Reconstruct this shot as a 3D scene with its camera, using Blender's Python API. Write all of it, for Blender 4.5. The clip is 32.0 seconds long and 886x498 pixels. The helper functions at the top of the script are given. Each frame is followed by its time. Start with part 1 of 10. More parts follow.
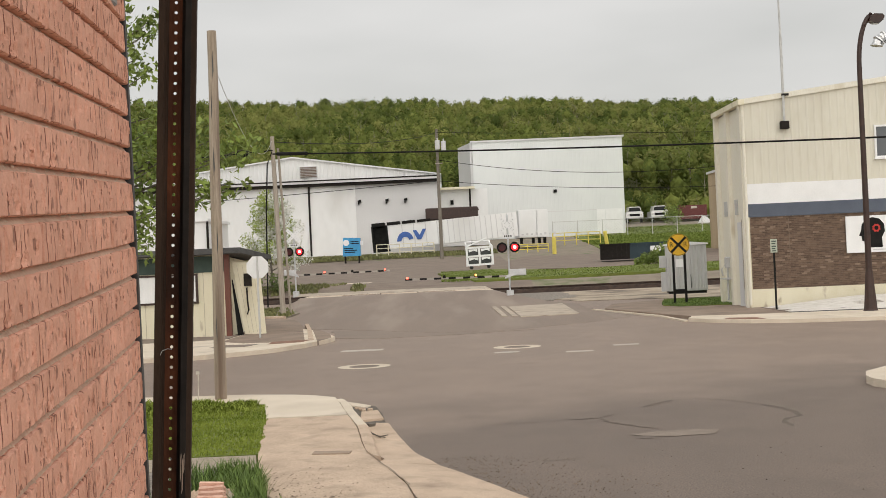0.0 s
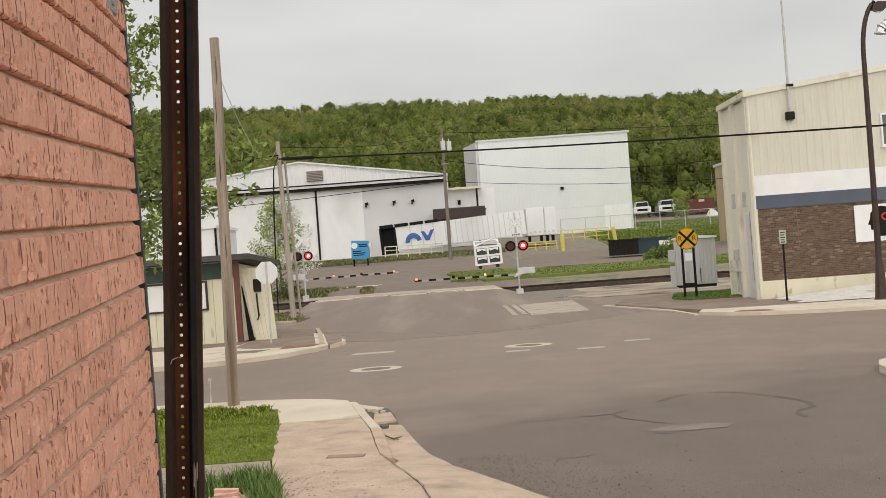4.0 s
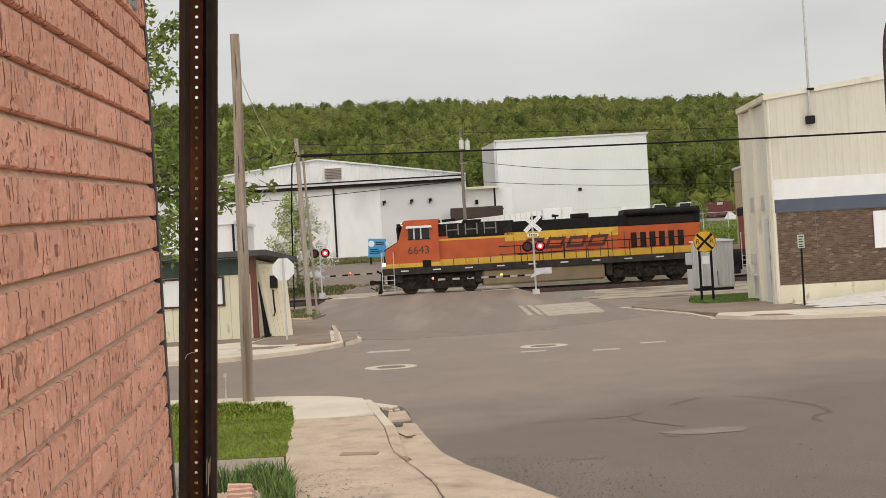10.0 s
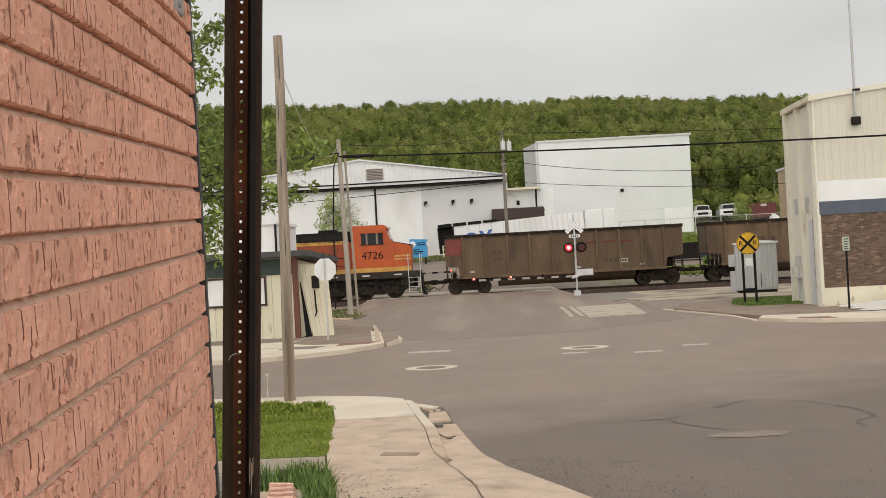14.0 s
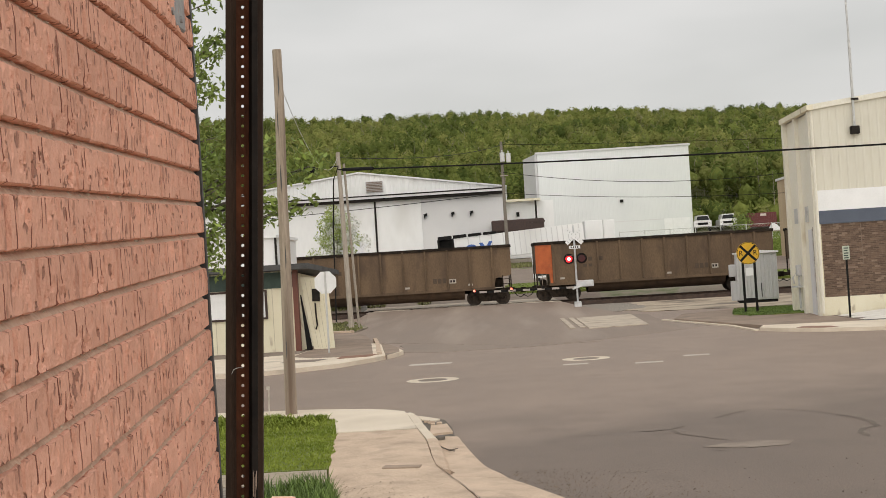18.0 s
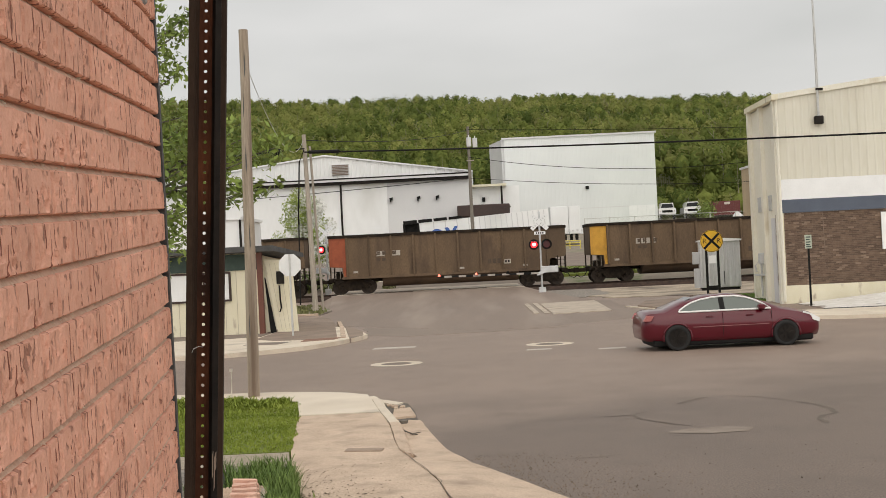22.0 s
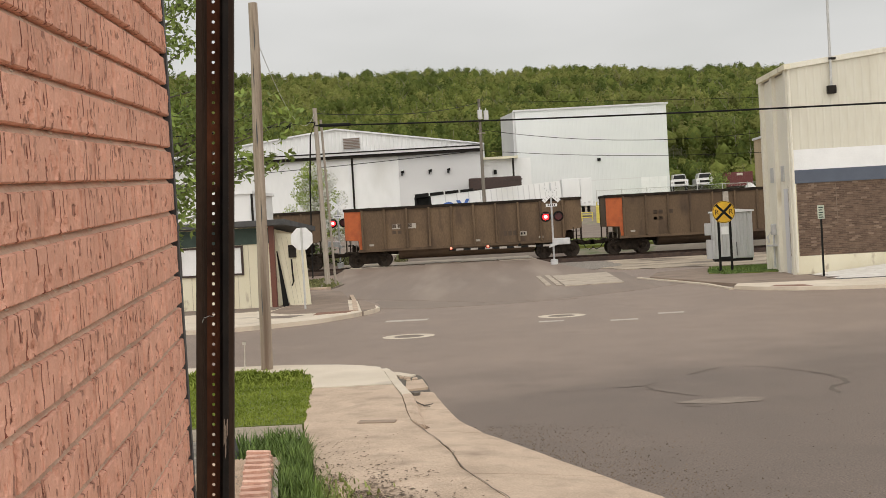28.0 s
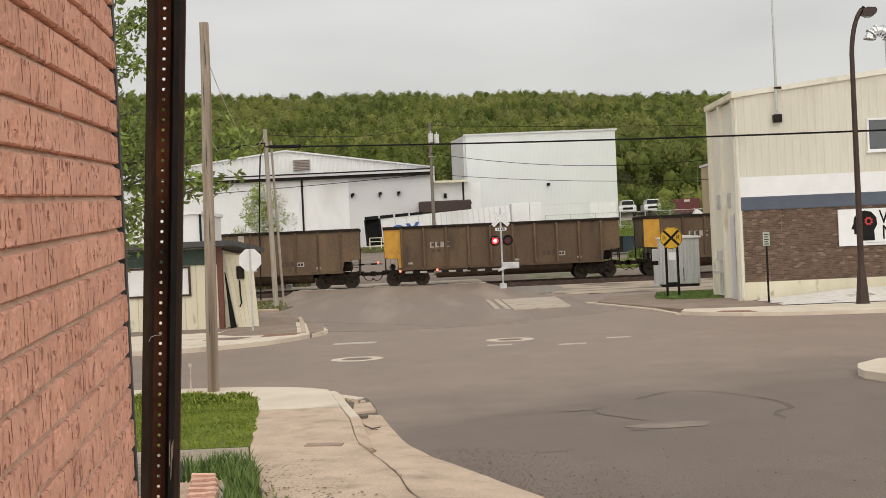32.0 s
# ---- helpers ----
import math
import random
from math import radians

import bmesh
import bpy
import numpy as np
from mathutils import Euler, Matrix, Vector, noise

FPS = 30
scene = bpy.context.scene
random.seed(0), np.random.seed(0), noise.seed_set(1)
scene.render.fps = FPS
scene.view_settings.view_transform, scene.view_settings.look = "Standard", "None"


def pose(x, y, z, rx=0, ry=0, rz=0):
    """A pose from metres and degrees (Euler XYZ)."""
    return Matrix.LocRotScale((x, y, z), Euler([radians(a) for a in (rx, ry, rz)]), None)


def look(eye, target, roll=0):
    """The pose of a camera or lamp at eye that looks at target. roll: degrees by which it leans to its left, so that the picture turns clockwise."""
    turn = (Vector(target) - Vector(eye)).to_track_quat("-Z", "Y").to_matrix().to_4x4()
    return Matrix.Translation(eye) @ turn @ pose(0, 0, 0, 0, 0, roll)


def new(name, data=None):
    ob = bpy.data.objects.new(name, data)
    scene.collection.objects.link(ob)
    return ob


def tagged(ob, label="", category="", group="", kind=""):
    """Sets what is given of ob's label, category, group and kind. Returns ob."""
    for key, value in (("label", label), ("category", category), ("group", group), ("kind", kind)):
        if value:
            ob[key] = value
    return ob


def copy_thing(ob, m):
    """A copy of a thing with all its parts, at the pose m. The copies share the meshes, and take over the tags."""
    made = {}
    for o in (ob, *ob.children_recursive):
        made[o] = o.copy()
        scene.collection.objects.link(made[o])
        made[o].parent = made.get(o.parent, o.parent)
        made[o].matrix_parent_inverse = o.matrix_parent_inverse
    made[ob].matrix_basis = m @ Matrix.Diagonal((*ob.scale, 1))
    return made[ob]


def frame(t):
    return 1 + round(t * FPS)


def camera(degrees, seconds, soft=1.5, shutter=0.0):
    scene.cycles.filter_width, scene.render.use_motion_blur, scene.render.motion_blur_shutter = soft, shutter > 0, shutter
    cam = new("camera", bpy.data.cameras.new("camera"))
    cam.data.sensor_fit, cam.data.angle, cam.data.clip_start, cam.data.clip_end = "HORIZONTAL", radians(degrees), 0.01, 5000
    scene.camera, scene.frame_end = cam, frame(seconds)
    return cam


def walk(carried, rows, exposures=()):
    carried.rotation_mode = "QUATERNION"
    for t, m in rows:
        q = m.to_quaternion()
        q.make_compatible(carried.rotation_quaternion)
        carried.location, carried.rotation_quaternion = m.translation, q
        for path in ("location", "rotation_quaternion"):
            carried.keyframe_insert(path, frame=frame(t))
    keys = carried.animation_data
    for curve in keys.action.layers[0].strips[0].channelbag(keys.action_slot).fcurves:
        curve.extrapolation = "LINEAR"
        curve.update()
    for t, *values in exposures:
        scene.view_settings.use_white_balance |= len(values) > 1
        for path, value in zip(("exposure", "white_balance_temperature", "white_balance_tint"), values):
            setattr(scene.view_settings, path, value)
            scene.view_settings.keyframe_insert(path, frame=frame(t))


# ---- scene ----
cam = camera(40.0, 32.0, soft=0.85)

# seconds, eye x, y, z, then turn to the right, tilt up and lean to the right in degrees
EYES = [
    (0, 0.0000, 0.0000, 2.5500, 0.000, 0.399, 2.578),
    (0.5, -0.0083, 0.0176, 2.5499, -0.211, 0.428, 2.707),
    (1, -0.0036, 0.0108, 2.5488, -0.335, 0.414, 2.796),
    (1.5, -0.0050, 0.0146, 2.5479, -0.187, 0.460, 2.931),
    (2, -0.0033, 0.0140, 2.5477, 0.105, 0.709, 2.962),
    (2.5, -0.0035, 0.0184, 2.5473, 0.323, 0.875, 3.171),
    (3, -0.0114, 0.0169, 2.5463, 0.373, 0.750, 3.502),
    (3.5, 0.0003, 0.0131, 2.5493, 0.178, 0.529, 3.971),
    (4, 0.0025, 0.0071, 2.5518, -0.397, 0.440, 4.153),
    (4.5, -0.0009, 0.0209, 2.5492, -1.237, 0.499, 3.960),
    (6.5, 0.0015, 0.0142, 2.5535, -1.507, 0.279, 3.664),
    (7, 0.0048, 0.0113, 2.5514, -1.202, 0.668, 3.582),
    (7.5, 0.0039, 0.0128, 2.5536, -1.040, 0.776, 3.544),
    (8, 0.0022, 0.0044, 2.5528, -0.988, 0.666, 3.481),
    (8.5, 0.0035, 0.0151, 2.5509, -1.000, 0.531, 3.373),
    (9, 0.0003, 0.0105, 2.5503, -1.084, 0.499, 3.336),
    (9.5, 0.0058, 0.0014, 2.5564, -1.140, 0.524, 3.367),
    (10, 0.0059, 0.0079, 2.5517, -1.191, 0.451, 3.282),
    (10.5, -0.0038, 0.0233, 2.5480, -1.317, 0.218, 3.060),
    (11, 0.0074, -0.0003, 2.5521, -1.571, 0.096, 2.905),
    (11.5, 0.0065, -0.0012, 2.5521, -1.761, 0.060, 2.786),
    (12, 0.0042, -0.0103, 2.5549, -1.925, -0.061, 2.733),
    (12.5, 0.0083, 0.0027, 2.5514, -2.041, -0.093, 2.868),
    (13, 0.0081, -0.0047, 2.5549, -2.226, -0.097, 2.945),
    (13.5, 0.0050, -0.0040, 2.5548, -2.757, -0.144, 3.016),
    (14, 0.0062, -0.0096, 2.5582, -3.121, 0.588, 3.042),
    (14.5, 0.0080, -0.0215, 2.5592, -3.134, 0.471, 3.116),
    (16.5, 0.0055, -0.0099, 2.5585, -2.941, 0.847, 3.488),
    (17, 0.0120, -0.0187, 2.5592, -2.932, 1.050, 3.521),
    (17.5, 0.0100, -0.0198, 2.5588, -3.005, 1.146, 3.534),
    (18, 0.0025, -0.0167, 2.5590, -3.094, 1.158, 3.476),
    (18.5, 0.0077, -0.0147, 2.5601, -2.911, 1.143, 3.285),
    (19, 0.0052, -0.0146, 2.5581, -2.579, 0.982, 3.149),
    (19.5, 0.0029, -0.0084, 2.5565, -2.440, 0.892, 3.197),
    (20, 0.0080, -0.0131, 2.5546, -2.331, 0.819, 3.149),
    (20.5, 0.0030, -0.0074, 2.5507, -2.391, 0.487, 3.160),
    (21, 0.0016, 0.0038, 2.5455, -2.331, 0.061, 3.238),
    (21.5, 0.0097, -0.0137, 2.5501, -1.995, 0.089, 3.114),
    (22, 0.0031, 0.0105, 2.5490, -1.505, 0.341, 2.793),
    (22.5, 0.0016, -0.0030, 2.5519, -1.296, 0.434, 2.579),
    (23, 0.0070, -0.0088, 2.5499, -1.215, 0.228, 2.634),
    (23.5, 0.0038, 0.0074, 2.5471, -1.052, 0.043, 2.744),
    (24, 0.0033, -0.0006, 2.5463, -1.121, -0.078, 2.789),
    (24.5, 0.0008, 0.0066, 2.5470, -1.187, -0.400, 3.071),
    (25, 0.0043, 0.0110, 2.5410, -0.815, -0.924, 3.406),
    (25.5, 0.0139, 0.0001, 2.5386, -0.119, -1.618, 3.662),
    (27.5, 0.0127, -0.0013, 2.5386, -1.799, -1.238, 3.391),
    (28, 0.0129, -0.0039, 2.5376, -2.132, -0.899, 3.144),
    (28.5, 0.0124, -0.0082, 2.5399, -2.127, -0.440, 2.875),
    (29, 0.0085, -0.0016, 2.5392, -2.171, -0.139, 2.746),
    (29.5, 0.0134, -0.0061, 2.5417, -2.130, -0.126, 2.703),
    (30, 0.0149, -0.0065, 2.5359, -1.876, -0.301, 2.808),
    (30.5, 0.0154, -0.0100, 2.5385, -1.556, -0.308, 2.740),
    (31, 0.0104, 0.0014, 2.5364, -1.060, -0.120, 2.658),
    (31.5, 0.0129, 0.0023, 2.5321, -0.342, 0.035, 2.578),
    (32, 0.0087, 0.0035, 2.5321, 0.304, 0.074, 2.535),
]


def eye_pose(x, y, z, turn, tilt, lean):
    a, b = radians(turn), radians(tilt)
    way = Vector((math.sin(a) * math.cos(b), math.cos(a) * math.cos(b), math.sin(b)))
    return look((x, y, z), Vector((x, y, z)) + way * 10, -lean)


walk(cam, [(r[0], eye_pose(*r[1:])) for r in EYES])

# ---------------------------------------------------------------- light
world = bpy.data.worlds.new("overcast_sky")
scene.world = world
world.use_nodes = True
nt = world.node_tree
nt.nodes.clear()
SUN_EL, SUN_AZ = 44.0, 170.0
w_out = nt.nodes.new("ShaderNodeOutputWorld")
w_bg = nt.nodes.new("ShaderNodeBackground")
w_sky = nt.nodes.new("ShaderNodeTexSky")
w_sky.sky_type = "NISHITA"
w_sky.sun_disc = False
w_sky.sun_elevation, w_sky.sun_rotation = radians(SUN_EL), radians(SUN_AZ)
w_sky.air_density, w_sky.dust_density = 1.0, 4.0
w_gain = nt.nodes.new("ShaderNodeMixRGB")
w_gain.blend_type = "MULTIPLY"
w_gain.inputs[0].default_value = 1.0
w_gain.inputs[2].default_value = (0.11, 0.10, 0.09, 1)
w_tc = nt.nodes.new("ShaderNodeTexCoord")
w_map = nt.nodes.new("ShaderNodeMapping")
w_map.inputs["Scale"].default_value = (1.0, 1.0, 3.2)
w_noise = nt.nodes.new("ShaderNodeTexNoise")
w_noise.inputs["Scale"].default_value = 2.6
w_noise.inputs["Detail"].default_value = 4
w_noise.inputs["Roughness"].default_value = 0.45
w_ramp = nt.nodes.new("ShaderNodeValToRGB")
w_ramp.color_ramp.elements[0].position, w_ramp.color_ramp.elements[0].color = 0.36, (0.608, 0.605, 0.583, 1)
w_ramp.color_ramp.elements[1].position, w_ramp.color_ramp.elements[1].color = 0.66, (0.768, 0.754, 0.733, 1)
w_mix = nt.nodes.new("ShaderNodeMixRGB")
w_mix.inputs[0].default_value = 0.9
nt.links.new(w_tc.outputs["Generated"], w_map.inputs["Vector"])
nt.links.new(w_map.outputs["Vector"], w_noise.inputs["Vector"])
nt.links.new(w_noise.outputs["Fac"], w_ramp.inputs["Fac"])
nt.links.new(w_sky.outputs["Color"], w_gain.inputs[1])
nt.links.new(w_gain.outputs["Color"], w_mix.inputs[1])
nt.links.new(w_ramp.outputs["Color"], w_mix.inputs[2])
nt.links.new(w_mix.outputs["Color"], w_bg.inputs["Color"])
w_bg.inputs["Strength"].default_value = 0.98
nt.links.new(w_bg.outputs["Background"], w_out.inputs["Surface"])

sun = new("sun", bpy.data.lights.new("sun", "SUN"))
sun.data.energy, sun.data.angle, sun.data.color = 1.5, radians(100), (1.0, 0.95, 0.885)
sun_from = Vector((math.sin(radians(SUN_AZ)) * math.cos(radians(SUN_EL)), math.cos(radians(SUN_AZ)) * math.cos(radians(SUN_EL)), math.sin(radians(SUN_EL))))
sun.matrix_world = look(sun_from * 60, (0, 0, 0))
scene.view_settings.exposure = 0.1


# ---------------------------------------------------------------- materials
def surf(name, a, b, scale=4.0, rough=0.7, bump=0.15, fine=60.0, metal=0.0, stretch=(1, 1, 1), stain=None, stain_scale=0.7, stain_at=(0.55, 0.72),
         vary=0.0, island=0.0, rough_var=0.12, spec=0.5, detail=5.0, grain=0.35):
    """Two colours mixed by a broad noise, a finer noise for grain and relief, and stains of a third colour."""
    m = bpy.data.materials.new(name)
    m.use_nodes = True
    t = m.node_tree
    N, L = t.nodes, t.links
    p = N["Principled BSDF"]
    p.inputs["Metallic"].default_value = metal
    p.inputs["Specular IOR Level"].default_value = spec
    tc = N.new("ShaderNodeTexCoord")
    mp = N.new("ShaderNodeMapping")
    mp.inputs["Scale"].default_value = stretch
    if vary:
        # every piece takes its own stretch of the pattern
        inf = N.new("ShaderNodeObjectInfo")
        far = N.new("ShaderNodeVectorMath")
        far.operation = "SCALE"
        far.inputs[0].default_value = (31.0, 17.0, 23.0)
        L.new(inf.outputs["Random"], far.inputs["Scale"])
        add = N.new("ShaderNodeVectorMath")
        L.new(tc.outputs["Object"], add.inputs[0])
        L.new(far.outputs["Vector"], add.inputs[1])
        L.new(add.outputs["Vector"], mp.inputs["Vector"])
    else:
        L.new(tc.outputs["Object"], mp.inputs["Vector"])
    big = N.new("ShaderNodeTexNoise")
    big.inputs["Scale"].default_value, big.inputs["Detail"].default_value = scale, detail
    L.new(mp.outputs["Vector"], big.inputs["Vector"])
    sm = N.new("ShaderNodeTexNoise")
    sm.inputs["Scale"].default_value, sm.inputs["Detail"].default_value = fine, 3
    L.new(mp.outputs["Vector"], sm.inputs["Vector"])
    r = N.new("ShaderNodeValToRGB")
    r.color_ramp.elements[0].position, r.color_ramp.elements[0].color = 0.32, (*a, 1)
    r.color_ramp.elements[1].position, r.color_ramp.elements[1].color = 0.68, (*b, 1)
    L.new(big.outputs["Fac"], r.inputs["Fac"])
    g = N.new("ShaderNodeMixRGB")
    g.blend_type, g.inputs[0].default_value = "OVERLAY", grain
    L.new(r.outputs["Color"], g.inputs[1])
    L.new(sm.outputs["Fac"], g.inputs[2])
    col = g.outputs["Color"]
    if stain:
        sn = N.new("ShaderNodeTexNoise")
        sn.inputs["Scale"].default_value, sn.inputs["Detail"].default_value = stain_scale, 6
        L.new(mp.outputs["Vector"], sn.inputs["Vector"])
        sr = N.new("ShaderNodeValToRGB")
        sr.color_ramp.elements[0].position, sr.color_ramp.elements[1].position = stain_at
        L.new(sn.outputs["Fac"], sr.inputs["Fac"])
        sx = N.new("ShaderNodeMixRGB")
        sx.inputs[2].default_value = (*stain, 1)
        L.new(sr.outputs["Color"], sx.inputs[0])
        L.new(col, sx.inputs[1])
        col = sx.outputs["Color"]
    if vary or island:
        if vary:
            oi = N.new("ShaderNodeObjectInfo")
            src = oi.outputs["Random"]
        else:
            oi = N.new("ShaderNodeNewGeometry")
            src = oi.outputs["Random Per Island"]
        amt = vary or island
        mr = N.new("ShaderNodeMapRange")
        mr.inputs["To Min"].default_value, mr.inputs["To Max"].default_value = 1 - amt, 1 + amt
        L.new(src, mr.inputs["Value"])
        hv = N.new("ShaderNodeHueSaturation")
        L.new(mr.outputs["Result"], hv.inputs["Value"])
        L.new(col, hv.inputs["Color"])
        col = hv.outputs["Color"]
    L.new(col, p.inputs["Base Color"])
    rm = N.new("ShaderNodeMapRange")
    rm.inputs["To Min"].default_value, rm.inputs["To Max"].default_value = max(0.02, rough - rough_var), min(1, rough + rough_var)
    L.new(big.outputs["Fac"], rm.inputs["Value"])
    L.new(rm.outputs["Result"], p.inputs["Roughness"])
    if bump:
        bp = N.new("ShaderNodeBump")
        bp.inputs["Strength"].default_value, bp.inputs["Distance"].default_value = bump, 0.02
        L.new(sm.outputs["Fac"], bp.inputs["Height"])
        L.new(bp.outputs["Normal"], p.inputs["Normal"])
    return m


def glow(name, color, strength):
    m = bpy.data.materials.new(name)
    m.use_nodes = True
    p = m.node_tree.nodes["Principled BSDF"]
    p.inputs["Base Color"].default_value = (*color, 1)
    p.inputs["Emission Color"].default_value = (*color, 1)
    p.inputs["Emission Strength"].default_value = strength
    return m


def paint(name, c, rough=0.45, metal=0.0, coat=0.0):
    m = surf(name, tuple(v * 0.9 for v in c), tuple(min(1, v * 1.08) for v in c), scale=3, rough=rough, bump=0.03, fine=40, metal=metal, rough_var=0.06)
    m.node_tree.nodes["Principled BSDF"].inputs["Coat Weight"].default_value = coat
    return m


def gloss(name, c, coat=0.8, rough=0.28):
    """Even enamel, as on a car body."""
    m = bpy.data.materials.new(name)
    m.use_nodes = True
    p = m.node_tree.nodes["Principled BSDF"]
    p.inputs["Base Color"].default_value = (*c, 1)
    p.inputs["Roughness"].default_value = rough
    p.inputs["Coat Weight"].default_value = coat
    p.inputs["Coat Roughness"].default_value = 0.06
    return m


def glass(name, tint=(0.05, 0.06, 0.07), rough=0.05):
    m = bpy.data.materials.new(name)
    m.use_nodes = True
    p = m.node_tree.nodes["Principled BSDF"]
    p.inputs["Base Color"].default_value = (*tint, 1)
    p.inputs["Roughness"].default_value = rough
    p.inputs["IOR"].default_value = 1.5
    return m


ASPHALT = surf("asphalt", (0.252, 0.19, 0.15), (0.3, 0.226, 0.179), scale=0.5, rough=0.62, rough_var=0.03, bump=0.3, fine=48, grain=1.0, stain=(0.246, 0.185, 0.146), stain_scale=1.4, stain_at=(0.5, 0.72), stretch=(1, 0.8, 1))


def darker_corner(m, tone, x0, y0):
    """A darker tone, broken by noise, that fades in towards one corner of the junction."""
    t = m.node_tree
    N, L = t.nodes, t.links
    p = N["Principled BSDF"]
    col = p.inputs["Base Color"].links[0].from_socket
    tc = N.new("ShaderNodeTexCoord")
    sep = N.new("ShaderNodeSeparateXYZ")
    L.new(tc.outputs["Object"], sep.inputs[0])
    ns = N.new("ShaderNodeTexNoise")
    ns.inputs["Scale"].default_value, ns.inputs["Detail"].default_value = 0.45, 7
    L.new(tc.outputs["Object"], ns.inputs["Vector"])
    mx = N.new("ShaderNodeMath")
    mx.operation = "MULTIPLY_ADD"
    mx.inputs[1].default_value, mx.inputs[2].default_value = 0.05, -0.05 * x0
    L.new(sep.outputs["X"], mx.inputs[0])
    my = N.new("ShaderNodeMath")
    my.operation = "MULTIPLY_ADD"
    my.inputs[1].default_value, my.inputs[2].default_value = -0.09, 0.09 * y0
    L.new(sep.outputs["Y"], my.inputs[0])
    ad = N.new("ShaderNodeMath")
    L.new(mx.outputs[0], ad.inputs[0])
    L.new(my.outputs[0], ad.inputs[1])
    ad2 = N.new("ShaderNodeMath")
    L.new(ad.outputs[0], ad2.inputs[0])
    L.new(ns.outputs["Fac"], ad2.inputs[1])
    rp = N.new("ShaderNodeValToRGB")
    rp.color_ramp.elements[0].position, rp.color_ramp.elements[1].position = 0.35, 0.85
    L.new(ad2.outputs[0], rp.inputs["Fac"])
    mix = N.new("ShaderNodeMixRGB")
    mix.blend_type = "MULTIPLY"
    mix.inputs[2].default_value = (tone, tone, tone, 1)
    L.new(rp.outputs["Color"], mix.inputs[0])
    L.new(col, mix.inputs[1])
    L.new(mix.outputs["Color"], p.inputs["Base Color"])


darker_corner(ASPHALT, 0.62, 0.5, 21.0)
ASPHALT_RAMP = surf("dusty_asphalt", (0.22, 0.167, 0.132), (0.27, 0.208, 0.166), scale=0.8, rough=0.7, bump=0.2, fine=42, stretch=(1.0, 0.1, 1), stain=(0.36, 0.29, 0.235), stain_scale=0.5, stain_at=(0.5, 0.75))
ASPHALT_SEAM = surf("dark_asphalt_band", (0.222, 0.172, 0.136), (0.275, 0.214, 0.17), scale=0.8, rough=0.7, bump=0.2, fine=42, stretch=(0.5, 1, 1))
ASPHALT_SIDE = surf("worn_asphalt", (0.192, 0.15, 0.12), (0.256, 0.203, 0.164), scale=0.8, rough=0.92, bump=0.3, fine=30)
CONCRETE = surf("concrete", (0.5, 0.378, 0.278), (0.63, 0.488, 0.368), scale=1.6, rough=0.88, bump=0.2, fine=60, grain=0.55, stain=(0.36, 0.27, 0.2), stain_scale=2.4, stain_at=(0.52, 0.8))
CONCRETE_PALE = surf("pale_concrete", (0.62, 0.53, 0.42), (0.74, 0.65, 0.53), scale=0.8, rough=0.85, bump=0.12, fine=45, stain=(0.42, 0.36, 0.29), stain_scale=1.1, stain_at=(0.6, 0.82))
GRAVEL = surf("grey_gravel", (0.16, 0.14, 0.12), (0.36, 0.32, 0.27), scale=7, rough=0.95, bump=0.6, fine=55, detail=8)
DIRT = surf("packed_dirt", (0.2, 0.165, 0.125), (0.33, 0.28, 0.22), scale=0.5, rough=0.95, bump=0.35, fine=20, stain=(0.1, 0.14, 0.04), stain_scale=0.5)
LAWN_SOIL = surf("lawn_soil", (0.128, 0.162, 0.027), (0.19, 0.228, 0.045), scale=0.9, rough=0.95, bump=0.4, fine=35, stain=(0.17, 0.17, 0.06), stain_scale=0.4)
GRASS = surf("grass_blades", (0.158, 0.203, 0.03), (0.26, 0.31, 0.058), scale=1.2, rough=0.85, bump=0, fine=8, island=0.12, spec=0.15)


